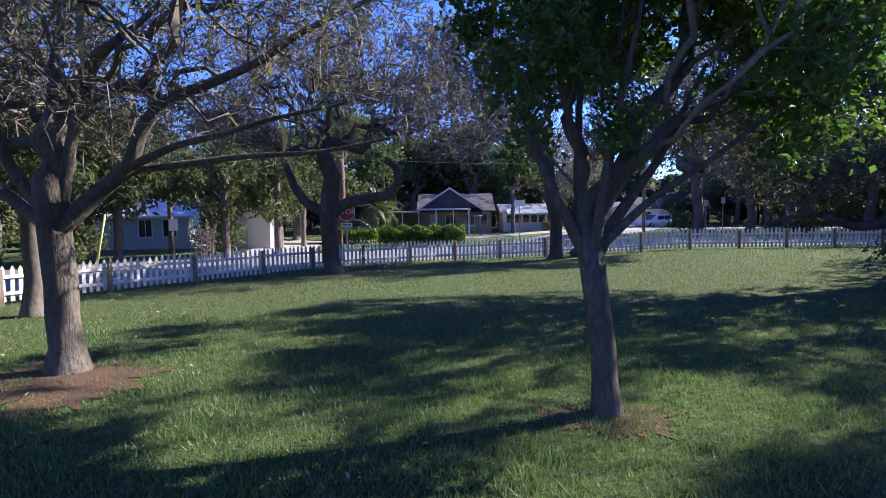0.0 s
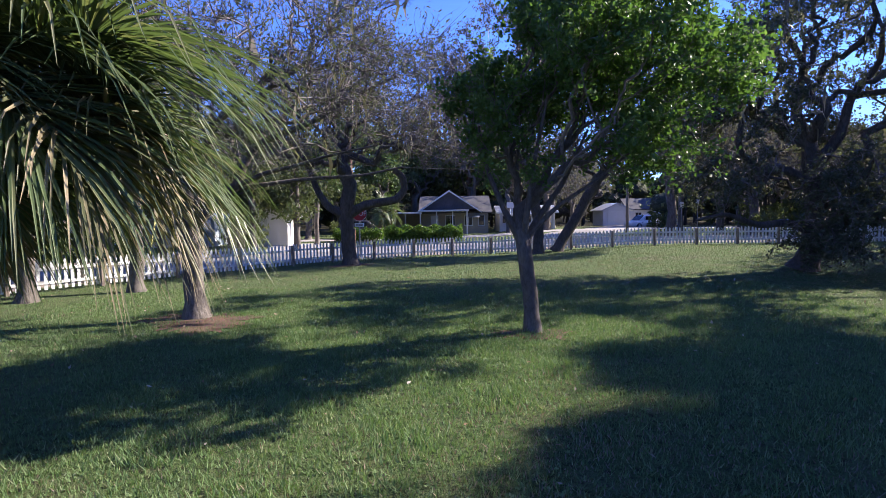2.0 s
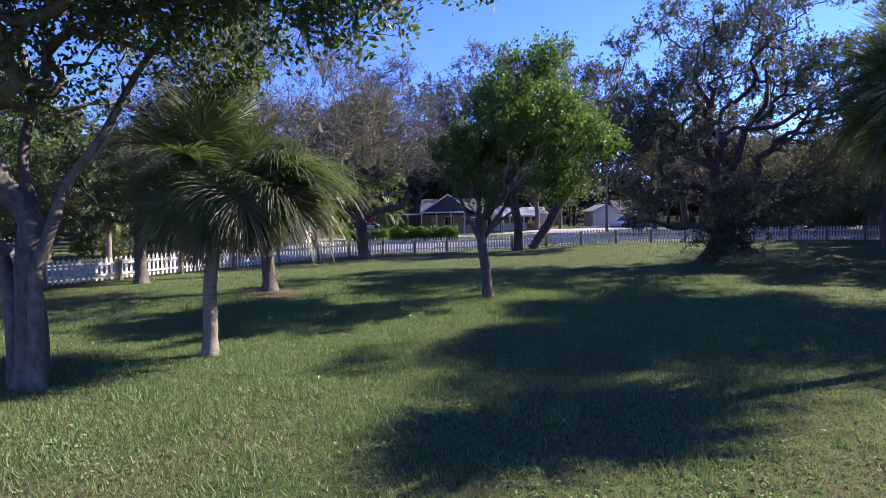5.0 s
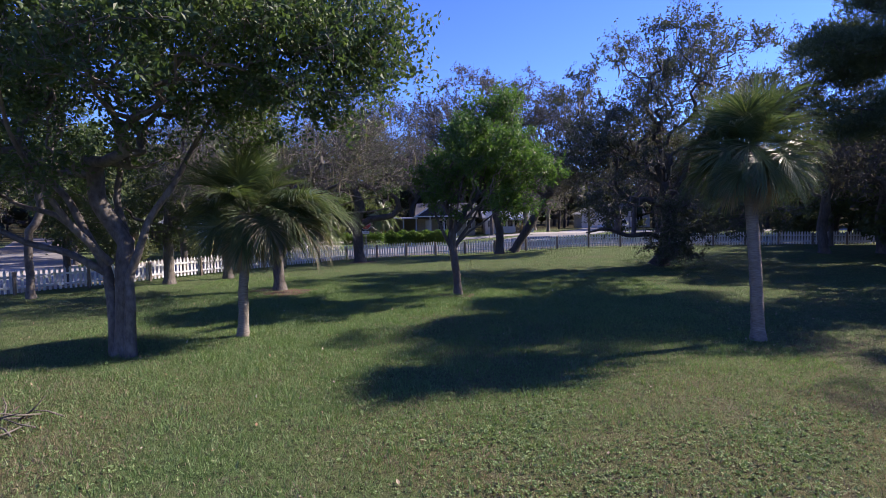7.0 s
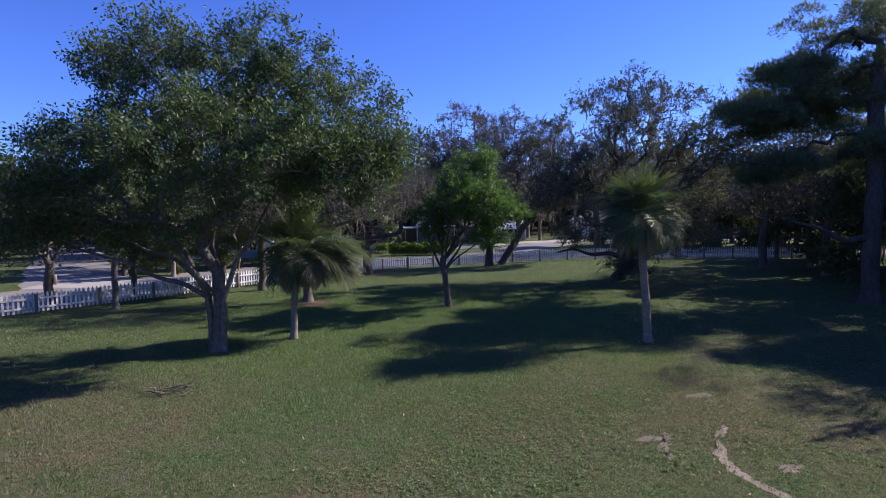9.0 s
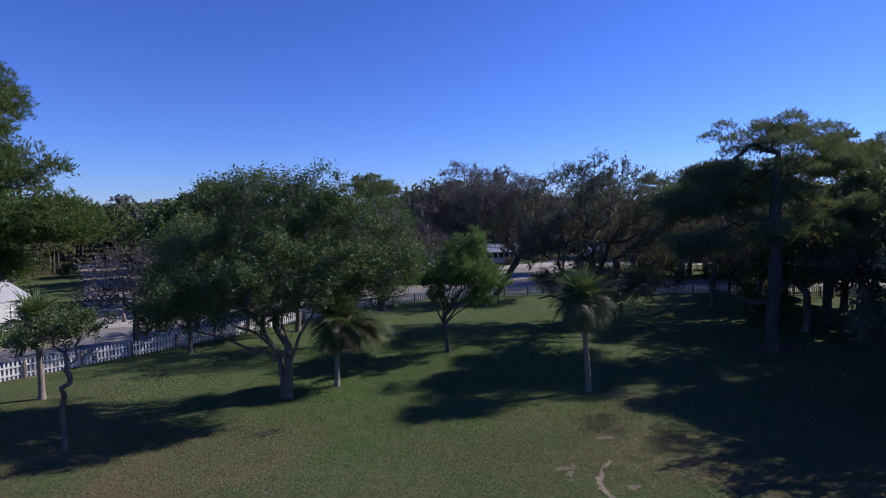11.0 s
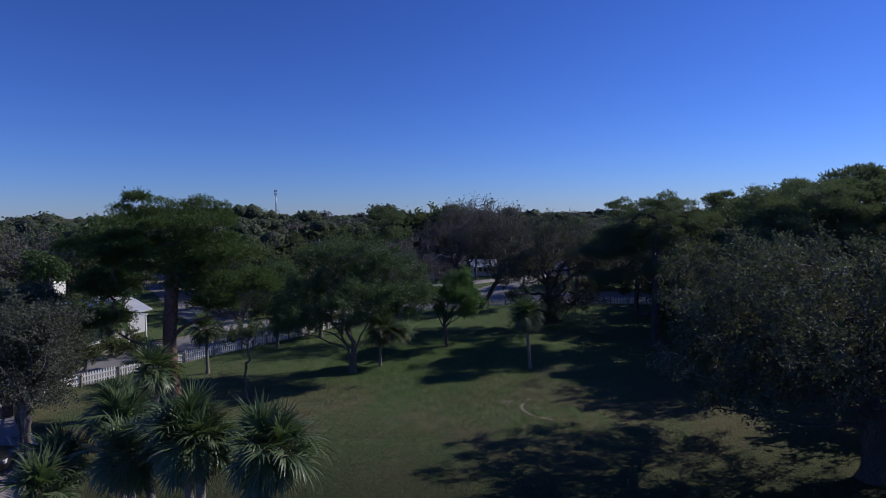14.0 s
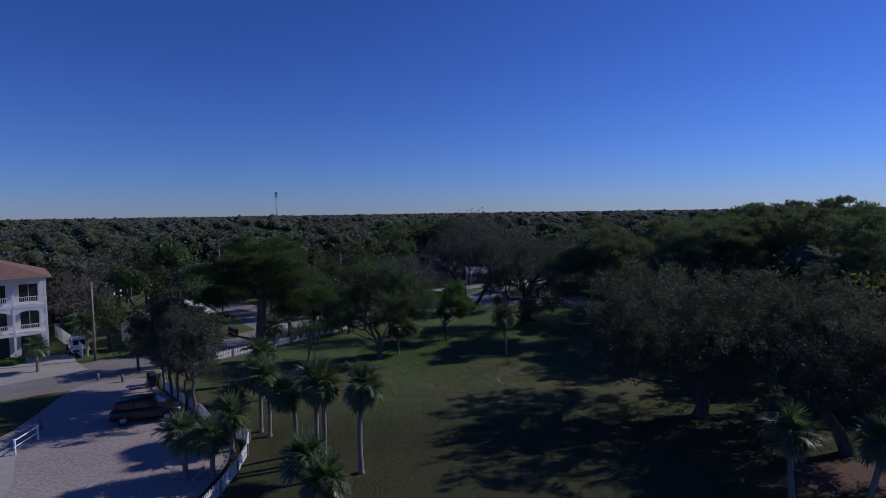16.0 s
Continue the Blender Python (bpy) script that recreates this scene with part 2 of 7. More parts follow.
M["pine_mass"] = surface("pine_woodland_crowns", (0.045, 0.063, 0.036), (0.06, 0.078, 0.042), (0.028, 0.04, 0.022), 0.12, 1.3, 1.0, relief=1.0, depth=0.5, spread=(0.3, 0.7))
M["white_paint"] = surface("white_house_paint", (0.76, 0.77, 0.78), (0.7, 0.7, 0.7), (0.6, 0.6, 0.59), 0.8, 20, 0.55, relief=0.1, depth=0.003)
M["beige"] = surface("beige_stucco", (0.36, 0.32, 0.26), (0.3, 0.265, 0.215), (0.23, 0.2, 0.165), 0.7, 25, 0.85, relief=0.3, depth=0.006)
M["blue_siding"] = surface("pale_blue_siding", (0.42, 0.5, 0.55), (0.36, 0.43, 0.48), (0.3, 0.35, 0.4), 0.9, 25, 0.7, relief=0.2, depth=0.006)
M["grey_wall"] = surface("pale_grey_siding", (0.55, 0.57, 0.6), (0.48, 0.5, 0.53), (0.4, 0.41, 0.43), 0.9, 25, 0.7, relief=0.2, depth=0.006)
M["shingle"] = surface("dark_roof_shingles", (0.07, 0.075, 0.085), (0.11, 0.11, 0.12), (0.04, 0.04, 0.045), 1.2, 14, 0.9, relief=0.6, depth=0.02)
M["brown_roof"] = surface("brown_roof_shingles", (0.26, 0.15, 0.11), (0.2, 0.115, 0.085), (0.12, 0.075, 0.055), 1.2, 14, 0.9, relief=0.6, depth=0.02)
M["metal_roof"] = surface("pale_metal_roofing", (0.66, 0.69, 0.73), (0.55, 0.58, 0.62), (0.42, 0.43, 0.45), 0.8, 10, 0.4, 0.3, relief=0.1)
M["dark_room"] = surface("dark_screen", (0.03, 0.03, 0.033), (0.045, 0.045, 0.05), (0.02, 0.02, 0.02), 2, 20, 0.6, relief=0.0)
M["awning"] = surface("pale_blue_awning", (0.4, 0.47, 0.58), (0.5, 0.56, 0.65), (0.3, 0.36, 0.45), 1, 10, 0.6, relief=0.1)
M["red_sign"] = surface("red_sign_sheet", (0.5, 0.02, 0.035), (0.42, 0.02, 0.03), (0.35, 0.02, 0.03), 3, 30, 0.4, relief=0.0)
M["steel"] = surface("galvanised_steel", (0.42, 0.43, 0.44), (0.34, 0.35, 0.36), (0.25, 0.25, 0.26), 4, 30, 0.45, 0.7, relief=0.1)
M["yellow"] = surface("yellow_guy_guard", (0.55, 0.5, 0.16), (0.48, 0.43, 0.13), (0.35, 0.3, 0.1), 4, 30, 0.6, relief=0.0)
M["pole_wood"] = surface("weathered_pole_wood", (0.27, 0.235, 0.2), (0.2, 0.175, 0.15), (0.11, 0.095, 0.08), 2, 14, 0.9, relief=0.5, depth=0.01, stretch=(1, 1, 0.1))
M["black_paint"] = surface("black_car_paint", (0.012, 0.013, 0.016), (0.016, 0.017, 0.02), (0.01, 0.01, 0.012), 1, 10, 0.32, relief=0.0)
M["white_car"] = surface("white_car_paint", (0.72, 0.73, 0.75), (0.68, 0.69, 0.71), (0.62, 0.63, 0.65), 1, 10, 0.22, relief=0.0)
M["tyre"] = surface("tyre_rubber", (0.02, 0.02, 0.02), (0.028, 0.028, 0.028), (0.014, 0.014, 0.014), 4, 30, 0.85, relief=0.2)
M["bin"] = surface("dark_bin_plastic", (0.025, 0.028, 0.03), (0.035, 0.038, 0.04), (0.02, 0.02, 0.02), 3, 20, 0.5, relief=0.1)
M["wire"] = surface("cable_jacket", (0.03, 0.03, 0.03), (0.04, 0.04, 0.04), (0.02, 0.02, 0.02), 3, 20, 0.6, relief=0.0)


def glass_material():
    m, t, p = node_mat("window_glass")
    p.inputs["Base Color"].default_value = (0.02, 0.025, 0.03, 1)
    p.inputs["Roughness"].default_value = 0.05
    t.links.new(mix_rgb(t, noise_of(t, 1.3), (0.012, 0.015, 0.018), (0.03, 0.036, 0.042)), p.inputs["Base Color"])
    return m


def lens_material(name, colour):
    m, t, p = node_mat(name)
    p.inputs["Base Color"].default_value = (*colour, 1)
    p.inputs["Roughness"].default_value = 0.15
    return m


M["glass"] = glass_material()
M["tail"] = lens_material("red_lamp_lens", (0.4, 0.01, 0.015))
M["head"] = lens_material("clear_lamp_lens", (0.7, 0.7, 0.7))


# ---- mesh helpers ----
def height(x, y):
    """The lawn rises gently towards its far corner."""
    a = min(1, max(0, (x - 2) / 10))
    b = min(1, max(0, (y - 10) / 14))
    a, b = a * a * (3 - 2 * a), b * b * (3 - 2 * b)
    far = min(1, max(0, (y - 60) / 40))
    return 0.35 * a * b * (1 - far)


def mesh_from(name, verts, faces, material, smooth=False):
    """A mesh from an array of vertices and an array, or arrays, of faces of one size each."""
    groups = faces if isinstance(faces, list) else [faces]
    groups = [np.asarray(g, dtype=np.int32) for g in groups if len(g)]
    me = bpy.data.meshes.new(name)
    verts = np.asarray(verts, dtype=np.float32)
    me.vertices.add(len(verts))
    me.vertices.foreach_set("co", verts.ravel())
    loops = np.concatenate([g.ravel() for g in groups])
    sizes = np.concatenate([np.full(len(g), g.shape[1], dtype=np.int32) for g in groups])
    me.loops.add(len(loops))
    me.loops.foreach_set("vertex_index", loops)
    me.polygons.add(len(sizes))
    starts = np.concatenate([[0], np.cumsum(sizes)[:-1]]).astype(np.int32)
    me.polygons.foreach_set("loop_start", starts)
    me.polygons.foreach_set("use_smooth", np.full(len(sizes), smooth))
    me.update(calc_edges=True)
    me.materials.append(material)
    return me


def from_bm(name, bm, material, smooth=False):
    me = bpy.data.meshes.new(name)
    bmesh.ops.recalc_face_normals(bm, faces=bm.faces)
    bm.to_mesh(me)
    bm.free()
    for p in me.polygons:
        p.use_smooth = smooth
    me.materials.append(material)
    return me


def part(name, me, parent, label="", m=None):
    ob = new(name, me)
    ob.parent = parent
    if m is not None:
        ob.matrix_basis = m
    return tagged(ob, label)


def thing(name, label, category, m=None, group="", kind=""):
    ob = new(name)
    if m is not None:
        ob.matrix_basis = m
    return tagged(ob, label, category, group, kind)


def box_bm(boxes, bevel=0.0):
    """Boxes (x0, y0, z0, x1, y1, z1) in one bmesh."""
    bm = bmesh.new()
    for x0, y0, z0, x1, y1, z1 in boxes:
        r = bmesh.ops.create_cube(bm, size=1)
        for v in r["verts"]:
            v.co = Vector(((x0 + x1) / 2 + v.co.x * (x1 - x0), (y0 + y1) / 2 + v.co.y * (y1 - y0), (z0 + z1) / 2 + v.co.z * (z1 - z0)))
    if bevel:
        bmesh.ops.bevel(bm, geom=bm.edges[:], offset=bevel, segments=1, affect="EDGES", profile=0.5)
    return bm


def box_mesh(name, boxes, material, bevel=0.0):
    return from_bm(name, box_bm(boxes, bevel), material)


def prism(name, outline, depth, material, axis="y", bevel=0.0):
    """An outline (a list of 2D points) given a thickness along y (outline in x, z) or z (outline in x, y)."""
    bm = bmesh.new()
    lo = [bm.verts.new((a, -depth / 2, b) if axis == "y" else (a, b, -depth / 2)) for a, b in outline]
    f = bm.faces.new(lo)
    r = bmesh.ops.extrude_face_region(bm, geom=[f])
    off = Vector((0, depth, 0)) if axis == "y" else Vector((0, 0, depth))
    for v in r["geom"]:
        if isinstance(v, bmesh.types.BMVert):
            v.co += off
    if bevel:
        bmesh.ops.bevel(bm, geom=bm.edges[:], offset=bevel, segments=2, affect="EDGES", profile=0.5)
    return from_bm(name, bm, material)


def tubes(chains, sides=6, cap=False):
    """Tapered tubes along chains of (points, radii)."""
    V, F, n0 = [], [], 0
    ring = np.linspace(0, 2 * math.pi, sides, endpoint=False)
    cs, sn = np.cos(ring), np.sin(ring)
    k = np.arange(sides)
    for pts, rad in chains:
        pts, rad = np.asarray(pts, float), np.asarray(rad, float)
        m = len(pts)
        tan = np.gradient(pts, axis=0)
        tan /= np.linalg.norm(tan, axis=1)[:, None] + 1e-9
        mean = np.abs(tan.mean(axis=0))
        ref = np.zeros(3)
        ref[int(np.argmin(mean))] = 1
        u = np.cross(tan, ref)
        u /= np.linalg.norm(u, axis=1)[:, None] + 1e-9
        w = np.cross(tan, u)
        v = pts[:, None, :] + rad[:, None, None] * (u[:, None, :] * cs[None, :, None] + w[:, None, :] * sn[None, :, None])
        V.append(v.reshape(-1, 3))
        for i in range(m - 1):
            a = n0 + i * sides
            F.append(np.stack([a + k, a + (k + 1) % sides, a + sides + (k + 1) % sides, a + sides + k], axis=1))
        n0 += m * sides
    return np.concatenate(V), np.concatenate(F)


def tube_mesh(name, pts, rad, material, sides=10):
    pts = [Vector(p) for p in pts]
    rad = [rad] * len(pts) if not hasattr(rad, "__len__") else list(rad)
    way0, way1 = (pts[0] - pts[1]).normalized(), (pts[-1] - pts[-2]).normalized()
    pts = [pts[0] + way0 * 0.0005] + pts + [pts[-1] + way1 * 0.0005]
    rad = [0.0005] + rad + [0.0005]
    V, F = tubes([([tuple(p) for p in pts], rad)], sides)
    return mesh_from(name, V, F, material, True)


def leaf_cloud(rng, centres, size, aspect=0.5, up=0.3, fold=0.25, spread=0.35):
    """Folded leaves, one at every centre."""
    n = len(centres)
    axis = rng.normal(size=(n, 3))
    axis /= np.linalg.norm(axis, axis=1)[:, None]
    nor = rng.normal(size=(n, 3)) + np.array([0, 0, up * 2])
    side = np.cross(axis, nor)
    side /= np.linalg.norm(side, axis=1)[:, None] + 1e-9
    nor = np.cross(side, axis)
    s = size * (1 + spread * rng.uniform(-1, 1, size=(n, 1)))
    c = np.asarray(centres)
    mid = axis * s * 0.05
    V = np.stack([c - axis * s * 0.5, c + mid + side * s * aspect * 0.5 + nor * s * fold * 0.3,
                  c + axis * s * 0.5, c + mid - side * s * aspect * 0.5 + nor * s * fold * 0.3], axis=1).reshape(-1, 3)
    b = np.arange(n, dtype=np.int32)[:, None] * 4
    return V, np.concatenate([b + np.array([[0, 1, 2]]), b + np.array([[0, 2, 3]])])


def tuft_cloud(rng, centres, ways, length, per=12, width=0.016, spread=0.9):
    """Needle tufts: thin blades that fan out round a way."""
    n = len(centres)
    c = np.repeat(np.asarray(centres), per, axis=0)
    w = np.repeat(np.asarray(ways), per, axis=0) + rng.normal(size=(n * per, 3)) * spread
    w /= np.linalg.norm(w, axis=1)[:, None] + 1e-9
    s = np.cross(w, rng.normal(size=(n * per, 3)))
    s /= np.linalg.norm(s, axis=1)[:, None] + 1e-9
    ln = length * rng.uniform(0.7, 1.2, size=(n * per, 1))
    c = c + rng.normal(size=c.shape) * length * 0.2
    V = np.stack([c - s * width, c + s * width, c + w * ln], axis=1).reshape(-1, 3)
    b = np.arange(n * per, dtype=np.int32)[:, None] * 3
    return V, b + np.array([[0, 1, 2]])


# ---- trees ----
def crown_points(rng, lobes, n, shell=0.45, clump=0.8, per=5, flat=0.75):
    """Points in rounded clumps that sit in the lobes (cx, cy, cz, rx, ry, rz) of a crown, most of them towards the outside."""
    vol = np.array([l[3] * l[4] * l[5] for l in lobes]) ** 0.55
    k = max(6, n // per)
    L = np.array(lobes)[rng.choice(len(lobes), size=k, p=vol / vol.sum())]
    d = rng.normal(size=(k, 3))
    d /= np.linalg.norm(d, axis=1)[:, None]
    d *= rng.uniform(size=(k, 1)) ** shell * rng.uniform(0.9, 1.08, size=(k, 1))
    c = L[:, :3] + d * np.maximum(L[:, 3:] - clump * 0.6, 0.2)
    q = rng.normal(size=(n, 3))
    q /= np.linalg.norm(q, axis=1)[:, None]
    q *= rng.uniform(0.35, 1.0, size=(n, 1)) * clump * rng.uniform(0.75, 1.3, size=(n, 1)) * np.array([1, 1, flat])
    return c[rng.integers(k, size=n)] + q


def twig_cloud(rng, starts, middle, length, radius, up=0.25, kink=0.35):
    """Thin kinked twigs that leave the starts outwards. Gives the mesh arrays and places along them for leaves."""
    n = len(starts)
    out = starts - middle
    out /= np.linalg.norm(out, axis=1)[:, None] + 1e-9
    w = out * 0.6 + rng.normal(size=(n, 3)) * 0.65 + np.array([0, 0, up])
    w /= np.linalg.norm(w, axis=1)[:, None] + 1e-9
    ln = length * rng.uniform(0.45, 1.25, size=(n, 1))
    a = starts + w * ln * 0.5 + rng.normal(size=(n, 3)) * ln * kink * 0.25
    w2 = w + rng.normal(size=(n, 3)) * kink * 1.6
    w2 /= np.linalg.norm(w2, axis=1)[:, None] + 1e-9
    b = a + w2 * ln * 0.5
    u = np.cross(w, rng.normal(size=(n, 3)))
    u /= np.linalg.norm(u, axis=1)[:, None] + 1e-9
    V = np.stack([starts - u * radius, starts + u * radius, a + u * radius * 0.75, a - u * radius * 0.75, b], axis=1).reshape(-1, 3)
    o = np.arange(n, dtype=np.int32)[:, None] * 5
    quads, tris = o + np.array([[0, 1, 2, 3]]), o + np.array([[3, 2, 4]])

    def along(m):
        i = rng.integers(n, size=m)
        s = rng.uniform(0.25, 1.05, size=(m, 1))
        return np.where(s < 0.5, starts[i] + (a[i] - starts[i]) * s * 2, a[i] + (b[i] - a[i]) * (s * 2 - 1))
    return V, [quads, tris], along


def skeleton(rng, trunk, goals, fork, step=0.35, wig=0.14, bias=0.25, sag=0.0, jitter=0.12):
    """Limbs that grow from the trunk's points past fork to the goals. Gives places, parents and the goals' ends."""
    cap = len(trunk) + sum(2 + int(np.linalg.norm(g - trunk[-1]) / step * 2) for g in goals) + 8000
    P, par, run = np.zeros((cap, 3)), np.full(cap, -1), np.zeros(cap)
    n = 0
    for i, p in enumerate(trunk):
        P[n], par[n] = p, n - 1
        run[n] = 0 if i == 0 else run[n - 1] + np.linalg.norm(P[n] - P[n - 1])
        n += 1
    ends = []
    order = np.argsort(np.linalg.norm(goals - trunk[-1], axis=1))
    for g in goals[order]:
        d = np.linalg.norm(P[fork:n] - g, axis=1) + bias * run[fork:n]
        j = fork + int(np.argmin(d))
        a = P[j].copy()
        dist = np.linalg.norm(g - a)
        k = max(1, int(math.ceil(dist / step)))
        if n + k >= cap:
            break
        side = np.cross(g - a, rng.normal(size=3))
        side *= wig * dist / (np.linalg.norm(side) + 1e-9)
        prev = j
        for i in range(1, k + 1):
            s = i / k
            p = a + (g - a) * s + side * math.sin(math.pi * s) + np.array([0, 0, -sag * dist * math.sin(math.pi * s)])
            if i < k:
                p = p + rng.normal(size=3) * step * jitter
            P[n], par[n], run[n] = p, prev, run[prev] + np.linalg.norm(p - P[prev])
            prev = n
            n += 1
        ends.append(prev)
    return P[:n], par[:n], ends


def limb_chains(P, par, base_r, tip_r, flare=0.5, min_r=0.0):
    n = len(P)
    count = np.zeros(n)
    kids = [[] for _ in range(n)]
    for i in range(n - 1, 0, -1):
        kids[par[i]].append(i)
        if count[i] == 0:
            count[i] = 1
        count[par[i]] += count[i]
    e = math.log(base_r / tip_r) / math.log(max(count[0], 2))
    r = tip_r * np.maximum(count, 1) ** e
    z = P[:, 2] - P[0, 2]
    r = r * np.where(z < 0.5, 1 + flare * (1 - np.clip(z, 0, 0.5) / 0.5) ** 2, 1)
    chains, todo = [], [(0, None)]
    while todo:
        i, start = todo.pop()
        ids = [] if start is None else [start]
        rr = [] if start is None else [r[i]]
        while True:
            ids.append(i)
            rr.append(r[i])
            if not kids[i]:
                break
            ks = sorted(kids[i], key=lambda q: -count[q])
            todo.extend((q, i) for q in ks[1:])
            i = ks[0]
        if len(ids) > 1 and max(rr) >= min_r:
            chains.append((P[ids], np.array(rr)))
    return chains, r


def tree(name, label, category, at, seed, trunk, lobes, goals=220, base_r=0.15, tip_r=0.008, leaves=8000, leaf=0.09, aspect=0.5,
         leaf_mat="oak_leaf", bark="oak_bark", sigma=0.3, fork=3, step=0.35, wig=0.14, bias=0.25, sag=0.0, jitter=0.12, shell=0.45, up=0.3,
         moss=0, needles=False, keep=None, flare=0.5, group="", extra=(), leaf_drop=0.0, min_r=0.0,
         twigs=0, twig_len=0.45, twig_r=0.006, clump=0.8, per=5, flat=0.75, near=0.35, leaf_keep=None, needle_w=0.1):
    """A tree: trunk is a list of points from the base up, lobes are the crown's, all relative to its foot; extra: crooked limbs given by points."""
    rng = np.random.default_rng(seed)
    base = Vector(at) if len(at) == 3 else Vector((at[0], at[1], height(at[0], at[1])))
    ob = thing(name, label, category, Matrix.Translation(base - Vector((0, 0, 0.03))), group)
    tr = [np.array(trunk[0], float)]
    for q in trunk[1:]:
        q = np.array(q, float)
        k = max(1, int(np.linalg.norm(q - tr[-1]) / 0.3))
        a = tr[-1]
        tr.extend(a + (q - a) * i / k + (rng.normal(size=3) * 0.012 if i < k else 0) for i in range(1, k + 1))
    fork_i = min(range(len(tr)), key=lambda i: abs(tr[i][2] - trunk[min(fork, len(trunk) - 1)][2]))
    g = crown_points(rng, lobes, goals, shell, clump, per, flat)
    if keep is not None:
        g = np.array([q for q in g if keep(q + np.array(base))])
    P, par, ends = skeleton(rng, tr, g, fork_i, step, wig, bias, sag, jitter)
    chains, r = limb_chains(P, par, base_r, tip_r, flare, min_r)
    for pts, r0, r1 in extra:
        m = []
        for a, b in zip(pts, pts[1:]):
            m.extend(np.array(a) + (np.array(b) - np.array(a)) * s for s in (0, 0.25, 0.5, 0.75))
        m = np.array(m + [np.array(pts[-1])])
        m[1:-1] = (m[:-2] + 2 * m[1:-1] + m[2:]) / 4
        chains.append((m, np.linspace(r0, r1, len(m))))
        part("limb", mesh_from("limb", *tubes([chains.pop()], 9), M[bark], True), ob)
    stem, rest = chains[0], sorted(chains[1:], key=lambda c: -c[1][0])
    thick = [c for c in rest if c[1][0] > 0.035]
    thin = [c for c in rest if c[1][0] <= 0.035]
    part("trunk", mesh_from("trunk", *tubes([stem], 12 if min_r == 0 else 6), M[bark], True), ob)
    if min_r == 0:
        for c in thick[:12]:
            part("limb", mesh_from("limb", *tubes([c], 9), M[bark], True), ob)
        thick = thick[12:]
    if thick:
        tagged(part("branch", mesh_from("branch", *tubes(thick, 7 if min_r == 0 else 5), M[bark], True), ob), kind="stuff")
    if thin:
        tagged(part("twig", mesh_from("twig", *tubes(thin, 4), M["twig"], True), ob), kind="stuff")
    tips = P[ends]
    if needles:
        per = max(1, leaves // max(1, len(tips)))
        c = np.repeat(tips, per, axis=0)
        d = rng.normal(size=c.shape)
        d /= np.linalg.norm(d, axis=1)[:, None]
        d[:, 2] = np.where(d[:, 2] < -0.3, -d[:, 2] * 0.8, d[:, 2])
        pad = np.repeat(rng.uniform(0.65, 1.25, size=(len(tips), 1)), per, axis=0)
        c = c + d * pad * rng.uniform(0.45, 1.0, size=(len(c), 1)) * np.array([sigma, sigma, sigma * 0.7])
        V, F = tuft_cloud(rng, c, d + np.array([0, 0, 0.45]), leaf, 5, leaf * needle_w, 0.75)
    else:
        thin_at = np.where(r < max(tip_r * 3.2, 0.012 if leaf > 0.2 else 0.0))[0]
        far_half = thin_at[thin_at > fork_i]
        if twigs:
            ends_w = np.where(r[far_half] < tip_r * 1.5, 3.0, 1.0)
            st = P[rng.choice(far_half, size=twigs, p=ends_w / ends_w.sum())]
            middle = np.array([np.mean([l[k] for l in lobes]) for k in range(3)]) - np.array([0, 0, 1.0])
            tv, tf, along = twig_cloud(rng, st, middle, twig_len, twig_r)
            tagged(part("fine_twig", mesh_from("fine_twig", tv, tf, M["twig"], True), ob), kind="stuff")
            c = along(leaves)
            c = c + rng.normal(size=c.shape) * leaf * near
        else:
            c = P[rng.choice(far_half, size=leaves)] if len(far_half) else np.repeat(tips, 10, axis=0)
            loose = np.where(rng.uniform(size=(len(c), 1)) < 0.3, sigma * 0.85, sigma * 0.38)
            c = c + rng.normal(size=c.shape) * loose * np.array([1, 1, 0.8]) - np.array([0, 0, leaf_drop])
        if keep is not None:
            c = np.array([q for q in c if (leaf_keep or keep)(q + np.array(base))])
        V, F = leaf_cloud(rng, c, leaf, aspect, up)
    part("crown", mesh_from("crown", V, F, M[leaf_mat]), ob)
    if moss:
        pick = P[rng.choice(len(P), size=moss)]
        pick = pick[pick[:, 2] > trunk[-1][2] + 0.4]
        k = len(pick)
        ln = rng.uniform(0.25, 0.8, size=(k, 1))
        sd = rng.normal(size=(k, 3)) * np.array([1, 1, 0])
        sd /= np.linalg.norm(sd, axis=1)[:, None] + 1e-9
        w = rng.uniform(0.012, 0.04, size=(k, 1))
        dn = np.array([[0, 0, -1.0]])
        sway = rng.normal(size=(k, 3)) * 0.06
        V = np.stack([pick - sd * w, pick + sd * w, pick + dn * ln * 0.5 + sd * w * 1.3 + sway, pick + dn * ln * 0.5 - sd * w * 1.3 + sway, pick + dn * ln], axis=1).reshape(-1, 3)
        b = np.arange(k, dtype=np.int32)[:, None] * 5
        hung = part("moss", mesh_from("moss", V, [b + np.array([[0, 1, 2, 3]]), b + np.array([[3, 2, 4]])], M["moss"]), ob, "grey hanging tree moss")
        tagged(hung, kind="stuff")
    return ob


